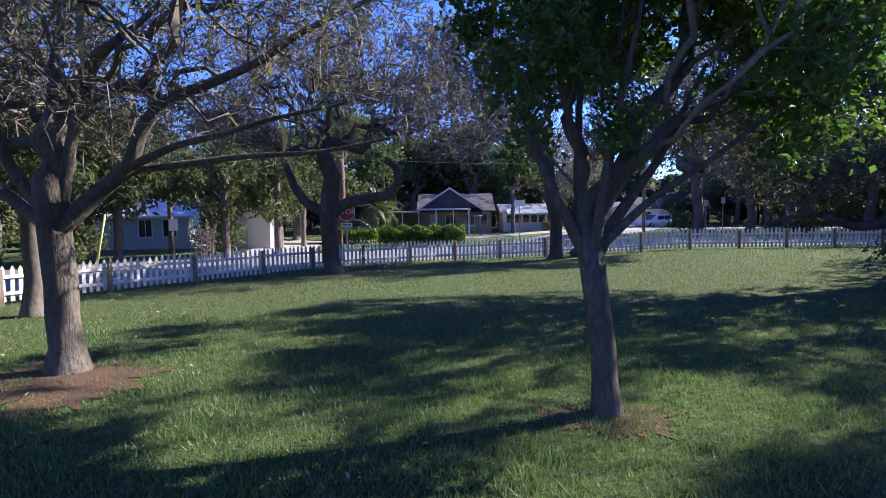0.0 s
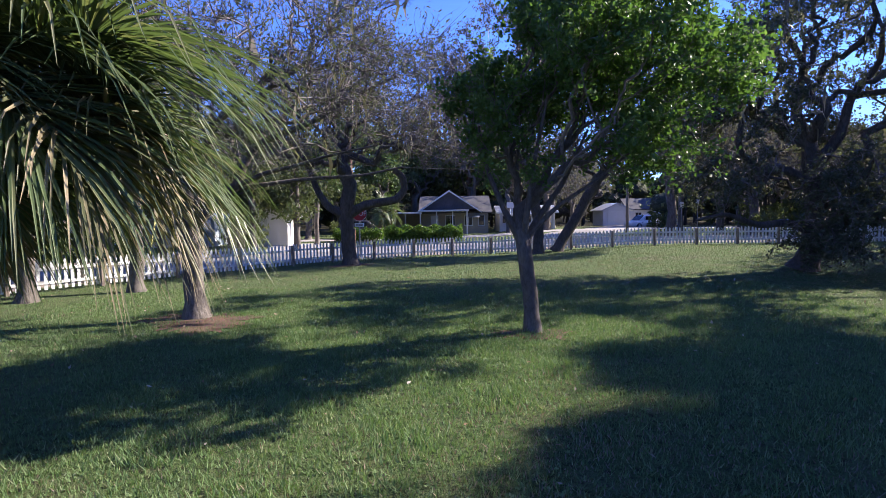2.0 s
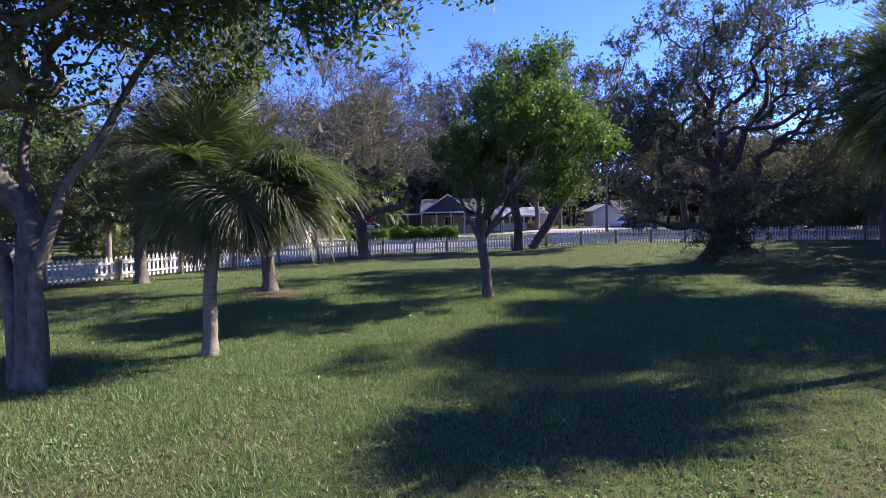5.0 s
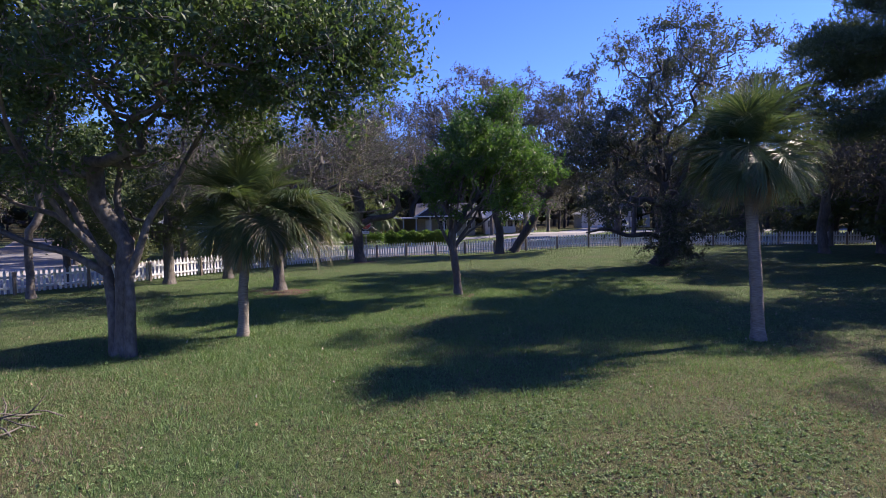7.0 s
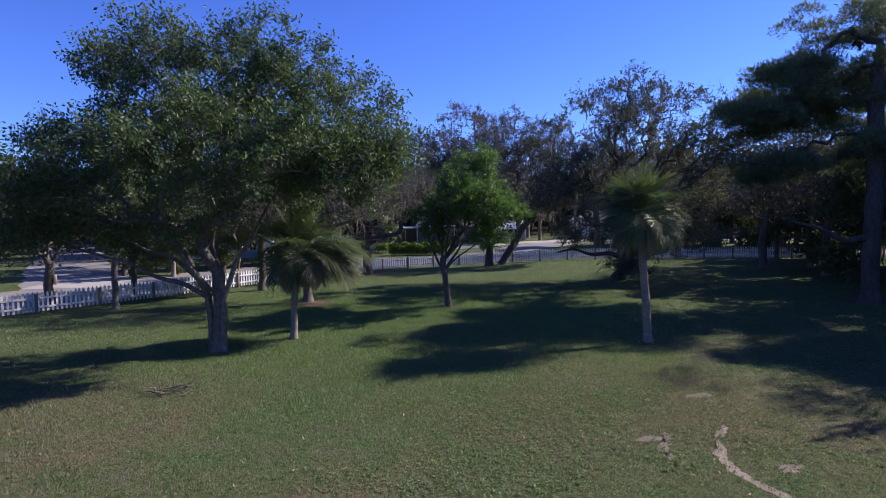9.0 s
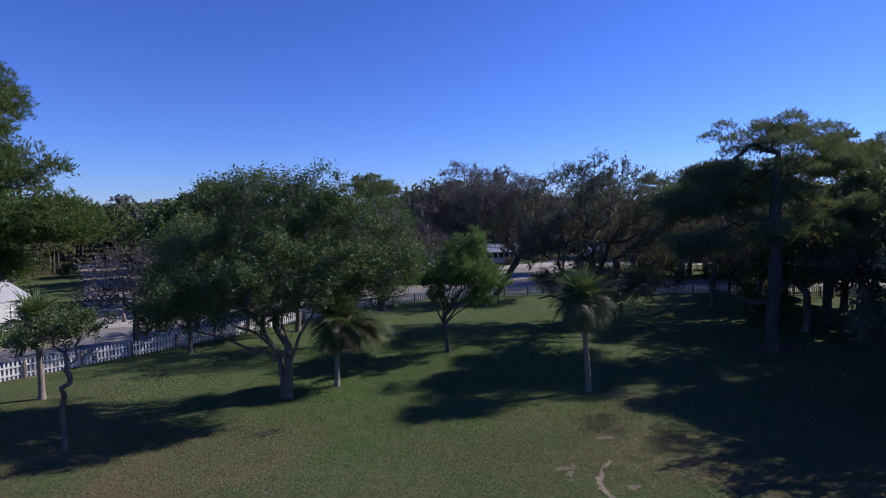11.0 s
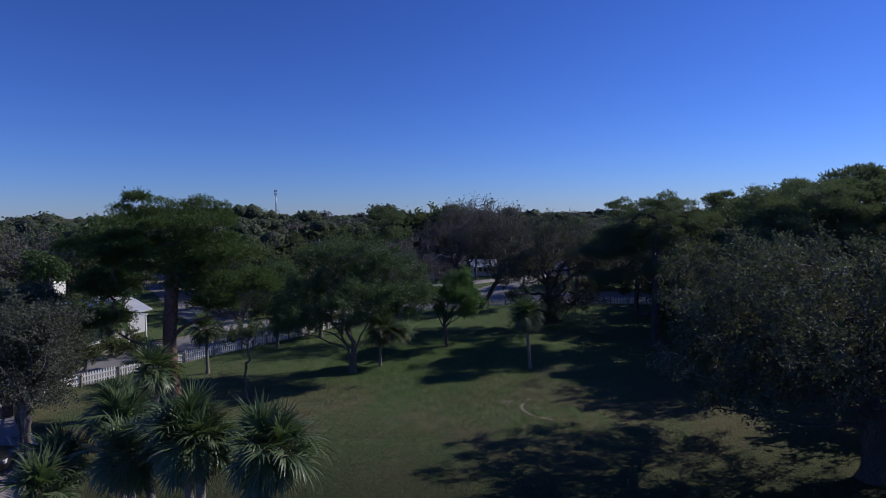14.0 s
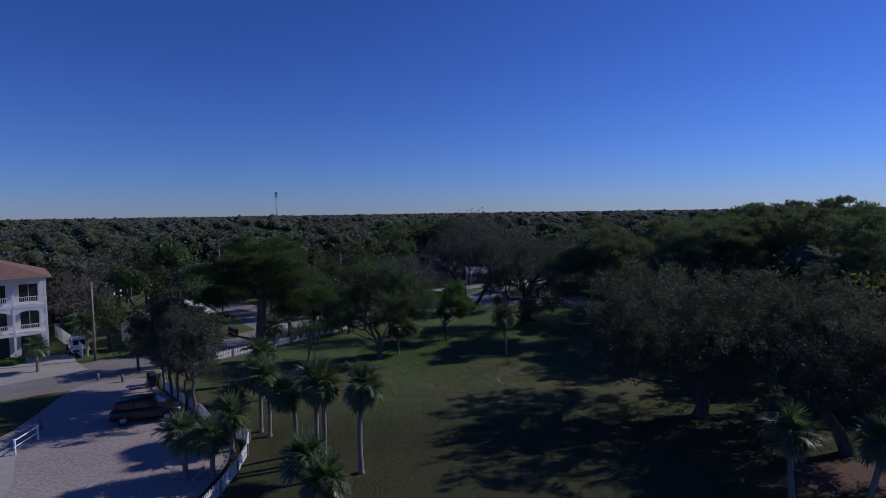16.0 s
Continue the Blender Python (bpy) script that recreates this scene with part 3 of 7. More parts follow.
def frond_mesh(name, rng, elev, scale, material, segs=38, stalk=0.75, blade=0.95, sag=1.0, folded=True):
    """A costapalmate fan leaf along +x: a stalk that leaves at the elevation elev, an arching rib, and joined segments with free hanging tips."""
    V, F = [], []
    ay = np.array([0, 1.0, 0])
    n_rib = 12
    pts, ways = [np.zeros(3)], []
    e = elev
    st = stalk * scale
    for i in range(n_rib):
        w = np.array([math.cos(e), 0, math.sin(e)])
        ways.append(w)
        step = st / 6 if i < 6 else blade * scale * 0.36 / 6
        pts.append(pts[-1] + w * step)
        e -= (0.03 if i < 6 else 0.14) * sag * (0.4 + abs(math.cos(e)))
    ways.append(ways[-1])
    pts, ways = np.array(pts), np.array(ways)
    tv, tf = tubes([(pts, np.linspace(0.017, 0.006, len(pts)) * scale)], 4)
    V.extend(tv)
    F.extend(tuple(f) for f in tf)
    for i in range(segs):
        u = (i + 0.5) / segs * 2 - 1
        s = 6 + 6 * (1 - abs(u)) ** 0.75
        k = min(int(s), n_rib - 1)
        f = s - k
        root = pts[k] * (1 - f) + pts[k + 1] * f
        ax = ways[k]
        nz = np.cross(ax, ay)
        nz = nz if nz[2] > 0 or elev > 1.3 else nz
        ang = np.sign(u) * radians(6 + 128 * abs(u) ** 1.05)
        d = ax * math.cos(ang) + ay * math.sin(ang) + np.cross(ax, ay) * (0.42 * abs(math.sin(ang)) + rng.uniform(-0.08, 0.08))
        d /= np.linalg.norm(d)
        side = np.cross(np.cross(ax, ay), d)
        side /= np.linalg.norm(side) + 1e-9
        ln = blade * scale * (0.72 + 0.25 * math.cos(ang * 0.8)) * rng.uniform(0.88, 1.08)
        hang = sag * rng.uniform(0.16, 0.7)
        st0 = len(V)
        p = root
        full = 0.031 * scale * (38 / segs)
        for q, wd in enumerate((0.35, 0.85, 0.75, 0.42, 0.05)):
            o = np.cross(side, d) * full * wd * 0.5
            if folded:
                V.extend((p + side * full * wd, p + o, p - side * full * wd))
            else:
                V.extend((p + side * full * wd + o, p - side * full * wd))
            p = p + d * ln * 0.25
            d = d + np.array([0, 0, -hang * (0.25 + 0.55 * q)])
            d /= np.linalg.norm(d)
        for q in range(4):
            if folded:
                a = st0 + q * 3
                F.extend(((a, a + 1, a + 4, a + 3), (a + 1, a + 2, a + 5, a + 4)))
            else:
                a = st0 + q * 2
                F.append((a, a + 1, a + 3, a + 2))
    return mesh_from(name, np.array(V), np.array(F), material)


FRONDS = {}


def frond_set(fine):
    """Fronds by elevation, one set with folded segments for the palms close by and a plainer one."""
    if fine not in FRONDS:
        rng = np.random.default_rng(7 if fine else 8)
        segs = 96 if fine else 28
        FRONDS[fine] = [(e, [frond_mesh("frond", rng, radians(e), 1.0, M["frond"], segs, sk, bl, sg, fine) for _ in range(2)])
                        for e, sk, bl, sg in ((84, 0.45, 0.95, 0.25), (72, 0.55, 1.0, 0.4), (60, 0.62, 1.0, 0.55), (47, 0.68, 1.02, 0.7), (33, 0.7, 1.02, 0.85), (18, 0.7, 1.0, 0.95), (4, 0.66, 0.95, 1.0), (-12, 0.55, 0.85, 0.95))]
        FRONDS[fine].append((0, [frond_mesh("frond", rng, radians(12), 1.0, M["drying_frond"], segs, 0.8, 1.0, 1.1, fine) for _ in range(2)]))
        FRONDS[fine].append((-62, [frond_mesh("frond", rng, radians(-35), 1.0, M["dead_frond"], segs - 6, 0.45, 0.7, 1.1, fine) for _ in range(2)]))
    return FRONDS[fine]


def palm(at, seed, stem, r0=0.15, scale=1.0, count=34, dead=5, label="cabbage palm with a grey trunk and green fan fronds", group="cabbage palms", fine=False, long=()):
    """stem: points of the trunk from the ground up, relative to its foot."""
    rng = np.random.default_rng(seed)
    z = height(at[0], at[1])
    ob = thing("cabbage_palm", label, "palm tree", pose(at[0], at[1], z - 0.03), group)
    pts = []
    for a, b in zip(stem, stem[1:]):
        a, b = np.array(a, float), np.array(b, float)
        k = max(2, int(np.linalg.norm(b - a) / 0.13))
        pts.extend(a + (b - a) * i / k for i in range(k))
    pts.append(np.array(stem[-1], float))
    pts = np.array(pts)
    for _ in range(3):
        pts[1:-1] = (pts[:-2] + 2 * pts[1:-1] + pts[2:]) / 4
    s = np.linspace(0, 1, len(pts))
    rad = r0 * (1 + 0.45 * np.exp(-pts[:, 2] / 0.18)) * (1 - 0.12 * s) * (1 + 0.035 * np.where(np.arange(len(pts)) % 2, 1, -1))
    part("trunk", mesh_from("trunk", *tubes([(pts, rad)], 12), M["palm_bark"], True), ob)
    top = pts[-1]
    # old leaf bases round the head
    boots = []
    for i in range(26):
        a, h = i * 2.4, -0.45 + 0.55 * i / 26
        d = np.array([math.cos(a), math.sin(a), 0])
        p = top + d * r0 * 0.8 + np.array([0, 0, h])
        boots.append((np.array([p, p + d * 0.09 + np.array([0, 0, 0.12]), p + d * 0.17 + np.array([0, 0, 0.3])]), np.array([0.045, 0.035, 0.02])))
    tagged(part("leaf_base", mesh_from("leaf_base", *tubes(boots, 4), M["palm_bark"]), ob, "brown split leaf bases"), kind="stuff")
    sets = frond_set(fine)
    last = len(sets) - 1
    live = last - 1
    for i in range(count + dead):
        k = min(live - 1, int(((i + float(rng.uniform(0, 1))) / count) ** 0.72 * live)) if i < count else last
        me = sets[k][1][int(rng.integers(2))]
        h = 0.12 - 0.3 * (k / last)
        q = scale * float(rng.uniform(0.82, 1.12)) * (1.04 - 0.2 * k / last)
        part("frond" if k < last else "dead_frond", me, ob, "" if k < last else "dry tan hanging frond",
             pose(*(top + np.array([0, 0, h])), float(rng.uniform(-16, 16)), float(rng.uniform(-9, 9)), i * 137.5 + float(rng.uniform(-20, 20))) @ Matrix.Scale(q, 4))
    for k, turn, q in long:
        part("frond", sets[k][1][0], ob, "", pose(*(top + np.array([0, 0, -0.1])), 0, 0, turn) @ Matrix.Scale(q, 4))
    return ob


# ---- ground, roads ----
def axis_steps(lo, hi, step):
    far = [110, 160, 260, 420, 700, 1100, 1700, 2600]
    return [-f for f in reversed(far)] + list(np.arange(lo, hi + 0.01, step)) + far


gx, gy = axis_steps(-70, 70, 2.0), axis_steps(-80, 84, 2.0)
gv = np.array([(x, y, height(x, y)) for y in gy for x in gx])
nx = len(gx)
gi = np.array([(j * nx + i, j * nx + i + 1, (j + 1) * nx + i + 1, (j + 1) * nx + i) for j in range(len(gy) - 1) for i in range(nx - 1)])
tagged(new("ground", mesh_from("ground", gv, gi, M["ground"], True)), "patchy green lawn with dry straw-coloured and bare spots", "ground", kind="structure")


def smooth_line(pts, step=1.5):
    """A rounded line through the points, in even short steps."""
    p = [np.array(q, float) for q in pts]
    out = []
    for i in range(len(p) - 1):
        a, b, c, d = p[max(i - 1, 0)], p[i], p[i + 1], p[min(i + 2, len(p) - 1)]
        k = max(2, int(np.linalg.norm(c - b) / step))
        for s in np.arange(k) / k:
            out.append(0.5 * (2 * b + (c - a) * s + (2 * a - 5 * b + 4 * c - d) * s * s + (3 * b - a - 3 * c + d) * s ** 3))
    out.append(p[-1])
    return np.array(out)


def ribbon(name, pts, width, material, lift, label, category, wob=0.0, seed=1, step=1.5):
    rng = np.random.default_rng(seed)
    line = smooth_line(pts, step)
    tan = np.gradient(line, axis=0)
    tan /= np.linalg.norm(tan, axis=1)[:, None]
    nor = np.stack([-tan[:, 1], tan[:, 0]], axis=1)
    V, F, cols = [], [], 5
    for i, (p, n) in enumerate(zip(line, nor)):
        for k in range(cols):
            o = (k / (cols - 1) - 0.5) * width
            if k in (0, cols - 1):
                o += rng.normal() * wob
            x, y = p + n * o
            V.append((x, y, height(x, y) + lift))
        if i:
            a = (i - 1) * cols
            F.extend((a + k, a + k + 1, a + cols + k + 1, a + cols + k) for k in range(cols - 1))
    return tagged(new(name, mesh_from(name, np.array(V), np.array(F), material, True)), label, category, kind="structure")


def patch(name, centre, rx, ry, material, lift, label, category, seed=1, lump=0.2, n=90):
    rng = np.random.default_rng(seed)
    ph = rng.uniform(0, 6.28, size=4)
    V = [(centre[0], centre[1], height(*centre) + lift)]
    for i in range(n):
        a = 2 * math.pi * i / n
        k = 1 + lump * (math.sin(2 * a + ph[0]) + 0.7 * math.sin(3 * a + ph[1]) + 0.5 * math.sin(7 * a + ph[2]))
        k *= 1 + float(rng.normal()) * 0.16
        x, y = centre[0] + rx * k * math.cos(a), centre[1] + ry * k * math.sin(a)
        V.append((x, y, height(x, y) + lift * 0.5))
    F = np.array([(0, 1 + i, 1 + (i + 1) % n) for i in range(n)])
    return tagged(new(name, mesh_from(name, np.array(V), F, material, True)), label, category, kind="structure")


STREET = [(90, 27), (60, 29), (33, 31.0), (18, 33.0), (5, 33.2), (-4, 30.5), (-10.5, 25), (-15.5, 18), (-20, 10), (-25, 2.5), (-31, -4), (-40, -11), (-56, -19)]
ribbon("road", STREET, 7.5, M["asphalt"], 0.02, "worn pale grey asphalt street with patches", "road", 0.12, 3)
ribbon("road_verge", [(x + 0.0, y + 0.0) for x, y in STREET], 9.6, M["sand"], 0.010, "sandy verge along the street", "verge", 0.35, 4)
ribbon("side_road", [(-19, 13), (-24, 20), (-32, 31), (-43, 48), (-60, 72)], 6.0, M["asphalt"], 0.024, "side street of old asphalt", "road", 0.12, 5)
ribbon("sand_lane", [(-34, 34), (-43, 48), (-56, 66)], 5.2, M["sand"], 0.03, "sunlit pale sand lane", "lane", 0.2, 6)
ribbon("far_road", [(4, 35), (10, 44), (17, 56), (24, 72), (30, 95)], 6.0, M["asphalt"], 0.025, "asphalt side road towards far houses", "road", 0.12, 7)
ribbon("far_drive", [(60, 52), (40, 54), (20, 57), (2, 50), (-10, 46), (-30, 47)], 4.5, M["concrete"], 0.03, "pale concrete drive before the houses", "driveway", 0.1, 8)
ribbon("driveway", [(-8.5, 29), (-9.5, 33), (-11, 40)], 4.0, M["concrete"], 0.032, "pale concrete driveway beside the hedge", "driveway", 0.08, 9)
ribbon("cottage_drive", [(-17, 16), (-20, 17), (-24, 16.5)], 4.6, M["concrete"], 0.034, "pale driveway apron", "driveway", 0.1, 10)
ribbon("house_drive", [(-36.5, -7.5), (-40.5, -3.5), (-43, 0.5)], 8.5, M["concrete"], 0.036, "pale concrete house driveway", "driveway", 0.05, 11)
# gravel car park outside the fence
lot = [(-26.5, -7.4), (-19.6, -15.2), (-14.8, -21.3), (-12.1, -24.4), (-11.9, -31), (-12.8, -42), (-24, -44), (-28.6, -30), (-29.2, -20), (-31, -9.5)]
lot_line = smooth_line(lot + [lot[0]], 1.5)
cx, cy = lot_line.mean(axis=0)
lv = [(cx, cy, 0.015)] + [(x, y, 0.012) for x, y in lot_line]
tagged(new("car_park", mesh_from("car_park", np.array(lv), np.array([(0, i, i + 1) for i in range(1, len(lv) - 1)]), M["gravel"], True)), "pale shell gravel car park", "car park", kind="structure")
ribbon("lot_walk", [(-27.6, -23.2), (-25.6, -26.0), (-23.4, -29.4), (-22.6, -34), (-22.6, -42)], 1.7, M["concrete"], 0.03, "pale concrete walk beside the car park", "walk", 0.02, 12)
arc = [(6.75, -7.8), (6.25, -8.6), (6.02, -9.4), (6.15, -10.2), (6.6, -10.9), (7.5, -11.5)]
ribbon("worn_path", arc, 0.15, M["sand"], 0.005, "thin curved line of bare sand in the lawn", "path", 0.035, 13, 0.1)
ribbon("worn_path", [(5.62, -8.05), (5.3, -8.6), (5.18, -9.3)], 0.12, M["soil"], 0.005, "short worn curve of bare soil in the lawn", "path", 0.045, 14, 0.1)
for i, (x, y, r) in enumerate(((5.2, -8.4, 0.26), (6.9, -9.6, 0.22), (7.1, -6.0, 0.26))):
    patch("bare_patch", (x, y), r, r * 0.6, M["soil"], 0.006, "small bare sandy patch in the lawn", "bare soil", 30 + i, 0.25, 60)
patch("pine_straw_ring", (-14.2, -9.7), 1.9, 1.5, M["mulch"], 0.05, "red-brown pine straw round a trunk", "mulch", 6)
patch("leaf_mulch", (-4.9, 7.9), 1.2, 0.9, M["mulch"], 0.03, "brown leaf litter round an oak's foot", "mulch", 7)
patch("leaf_mulch", (1.5, 6.35), 0.55, 0.45, M["mulch"], 0.02, "brown litter round a pear tree's foot", "mulch", 8)
patch("leaf_mulch", (-4.0, 20.6), 0.9, 0.7, M["mulch"], 0.02, "brown litter round an oak's foot", "mulch", 9)
patch("leaf_mulch", (20.3, 6.9), 1.8, 1.0, M["mulch"], 0.03, "brown needle litter round a pine's foot", "mulch", 10)
patch("leaf_mulch", (23.4, -28.6), 3.4, 2.2, M["mulch"], 0.03, "brown leaf litter under an oak", "mulch", 11)


# ---- picket fence ----
def picket_mesh(h):
    w, d = 0.088, 0.02
    return prism("picket", [(-w / 2, 0.06), (w / 2, 0.06), (w / 2, h - 0.09), (w * 0.2, h - 0.035), (0, h), (-w * 0.2, h - 0.035), (-w / 2, h - 0.09)], d, M["fence_white"])


PICKETS = [picket_mesh(h) for h in (0.93, 0.92, 0.94)]
POST = box_mesh("post", [(-0.05, -0.05, -0.1, 0.05, 0.05, 0.86)], M["post_wood"], 0.008)


def fence(line, spacing, label, seed, inside=1.0):
    """A run of fence along a line; posts and rails on its inner side."""
    rng = np.random.default_rng(seed)
    ob = thing("picket_fence", label, "fence", None, "white picket fences")
    P = smooth_line(line, 0.25)
    s = np.concatenate([[0], np.cumsum(np.linalg.norm(np.diff(P, axis=0), axis=1))])
    n = max(1, round(s[-1] / spacing))

    def place(q):
        return np.array([np.interp(q, s, P[:, 0]), np.interp(q, s, P[:, 1])])
    posts = [place(s[-1] * i / n) for i in range(n + 1)]
    for i, p in enumerate(posts):
        d = (posts[min(i + 1, n)] - posts[max(i - 1, 0)])
        a = math.degrees(math.atan2(d[1], d[0]))
        o = np.array([d[1], -d[0]]) / np.linalg.norm(d) * 0.085 * inside
        part("post", POST, ob, "", pose(p[0] + o[0], p[1] + o[1], height(*p), float(rng.normal() * 0.8), float(rng.normal() * 0.8), a))
    for i in range(n):
        a, b = posts[i], posts[i + 1]
        d = b - a
        ln = np.linalg.norm(d)
        ang = math.degrees(math.atan2(d[1], d[0]))
        z = (height(*a) + height(*b)) / 2 + float(rng.normal() * 0.012)
        tip = math.degrees(math.atan2(height(*b) - height(*a), ln)) + float(rng.normal() * 0.25)
        mid = (a + b) / 2
        o = np.array([d[1], -d[0]]) / ln * 0.03 * inside
        for h in (0.26, 0.66):
            rail = box_mesh("rail", [(-ln / 2 + 0.004, -0.018, -0.04, ln / 2 - 0.004, 0.018, 0.04)], M["fence_white"])
            part("rail", rail, ob, "", pose(mid[0] + o[0], mid[1] + o[1], z + h, 0, -tip, ang))
        k = round(ln / 0.178)
        for j in range(k):
            q = a + d * ((j + 0.5) / k)
            part("picket", PICKETS[int(rng.integers(3))], ob, "",
                 pose(q[0], q[1], z + math.tan(radians(tip)) * (((j + 0.5) / k) - 0.5) * ln + float(rng.normal() * 0.004), 0, float(rng.normal() * 0.7), ang))
    return ob


WEST = [(-25.3, -6.3), (-22.2, -1.6), (-18.9, 2.9), (-15.4, 7.3), (-12.6, 11.3), (-9.4, 16.4), (-7.9, 18.5), (-6.5, 20.5)]
NORTH = [(-6.5, 20.5), (-5.0, 22.3), (-3.0, 23.8), (-1.0, 25.0), (1.2, 26.0), (3.2, 26.5), (5.2, 26.7), (9.0, 26.5), (13.0, 26.3)]
EAST = [(13.0, 26.3), (17, 26.2), (21.0, 26.0), (26, 25.2), (33, 24.2), (42, 22.6)]
LOT = [(-25.3, -6.3), (-24.2, -9.0), (-21.8, -12.4), (-17.35, -17.15), (-14.7, -20.5), (-11.9, -22.4), (-11.15, -24.1), (-10.8, -26.4), (-10.7, -28.5), (-10.8, -31), (-11.3, -37)]
fence(WEST, 2.44, "white-painted picket fence along a street", 1)
fence(NORTH, 2.2, "white-painted picket fence by a street corner", 2)
fence(EAST, 2.05, "weathered white picket fence at the lawn's far edge", 3)
fence(LOT, 2.44, "white picket fence beside a gravel car park", 4, inside=-1.0)


# ---- the trees on the lawn ----
def clear_way(q):
    """Keeps twigs and leaves out of the open aisle down the lawn."""
    return not (-1.5 < q[0] < 2.6 and -13 < q[1] < 2.0 and q[2] < 3.6)


tree("pear_tree", "young ornamental pear tree with glossy green leaves", "tree", (1.5, 6.5), 11,
     [(0, 0, 0), (-0.04, 0, 0.7), (-0.12, 0, 1.3), (-0.17, 0.02, 1.7)],
     [(1.0, 0, 4.0, 2.1, 2.1, 1.7), (0.8, 0.1, 5.3, 1.8, 1.8, 1.5), (2.1, -0.1, 3.9, 1.5, 1.6, 1.5), (-0.4, 0.1, 3.7, 1.2, 1.3, 1.2), (1.7, -1.5, 4.2, 1.6, 1.4, 1.5), (0.3, -1.3, 4.9, 1.6, 1.3, 1.3), (1.5, 0.2, 6.3, 1.3, 1.3, 1.0), (0.2, 1.5, 4.2, 1.4, 1.3, 1.3), (1.5, 1.4, 5.1, 1.5, 1.4, 1.3)], 620, 0.13, 0.006, 56000, 0.084, 0.62,
     "pear_leaf", "pear_bark", 0.2, 3, 0.25, 0.06, 0.6, shell=0.5, flare=0.35, twigs=3000, twig_len=0.45, clump=0.6, near=0.6,
     extra=[([(-0.17, 0.02, 1.55), (-0.45, 0.0, 2.1), (-0.75, 0.1, 2.8), (-0.9, 0.1, 3.6)], 0.075, 0.02),
            ([(-0.17, 0.02, 1.5), (0.1, 0.1, 2.0), (0.55, 0.1, 2.6), (0.95, 0.0, 3.5)], 0.08, 0.02),
            ([(-0.15, 0.0, 1.6), (-0.1, -0.15, 2.2), (0.0, -0.3, 3.0), (0.2, -0.4, 4.0)], 0.07, 0.02),
            ([(-0.17, 0.0, 1.6), (-0.25, 0.2, 2.3), (-0.2, 0.4, 3.1), (-0.1, 0.4, 4.2)], 0.07, 0.02),
            ([(-0.05, 0.0, 1.75), (0.4, -0.1, 2.2), (1.0, -0.2, 2.6), (2.0, -0.2, 3.4)], 0.05, 0.015)])

tree("live_oak", "spreading oak with a grey furrowed trunk and low limbs", "tree", (-5.15, 8.3), 21,
     [(0, 0, 0), (-0.04, 0, 0.8), (-0.1, 0.05, 1.6), (-0.1, 0, 2.15)],
     [(-0.3, 0.5, 6.0, 5.2, 4.4, 2.6), (3.4, 0.4, 5.2, 2.8, 2.8, 2.2), (-2.8, 0.8, 4.6, 2.8, 2.6, 1.9), (0.6, -1.8, 4.6, 4.0, 2.8, 1.5), (0.6, 0.6, 3.9, 2.4, 2.2, 0.9)], 1200, 0.2, 0.007, 28000, 0.085, 0.34,
     "willow_leaf", "oak_bark", 0.3, 3, 0.3, 0.16, 0.18, jitter=0.3, shell=0.5, moss=200, flare=0.55, twigs=11000, twig_len=0.65, twig_r=0.006, near=0.6,
     extra=[([(0.0, 0, 1.95), (0.45, 0.1, 2.4), (0.9, 0.1, 2.75), (1.05, 0.1, 3.2), (1.35, 0.1, 3.6), (2.0, 0.2, 3.85), (2.6, 0.2, 4.1), (3.2, 0.2, 4.5), (4.2, 0.1, 4.9)], 0.125, 0.03),
            ([(0.9, 0.1, 2.75), (1.55, 0.0, 3.0), (2.2, -0.1, 3.12), (2.8, -0.1, 3.3), (3.8, -0.1, 3.5)], 0.06, 0.018),
            ([(0.85, 0.15, 2.7), (1.55, 0.25, 2.78), (2.3, 0.3, 2.88), (3.4, 0.3, 2.92), (4.3, 0.3, 3.1)], 0.062, 0.02),
            ([(-0.08, 0, 2.0), (-0.1, 0.05, 3.0), (-0.05, 0.1, 3.9), (0.1, 0.15, 4.9), (0.0, 0.2, 5.8)], 0.115, 0.03),
            ([(0.0, 0, 2.1), (0.28, -0.05, 3.3), (0.64, -0.1, 4.1), (1.4, -0.2, 4.6), (2.0, -0.2, 5.3)], 0.085, 0.02),
            ([(-0.1, 0, 2.05), (-0.6, -0.05, 2.75), (-0.84, -0.1, 3.7), (-1.0, -0.1, 4.8)], 0.095, 0.025),
            ([(-0.2, 0, 2.0), (-1.0, 0.1, 2.6), (-1.7, 0.1, 2.8), (-2.7, 0.2, 3.5)], 0.09, 0.03)])

tree("live_oak", "slim oak near the fence in shade", "tree", (-8.8, 12.7), 22,
     [(0, 0, 0), (0.05, 0, 1.2), (0, 0, 2.2), (0.1, 0, 3.0)],
     [(0, 0, 5.8, 3.4, 3.2, 2.4), (1.2, 0, 4.2, 2.2, 2.2, 1.3)], 420, 0.19, 0.007, 24000, 0.09, 0.45, "oak_leaf", "smooth_bark", 0.3, 3, 0.35, 0.14, jitter=0.26, moss=120, twigs=2600, twig_len=0.5)

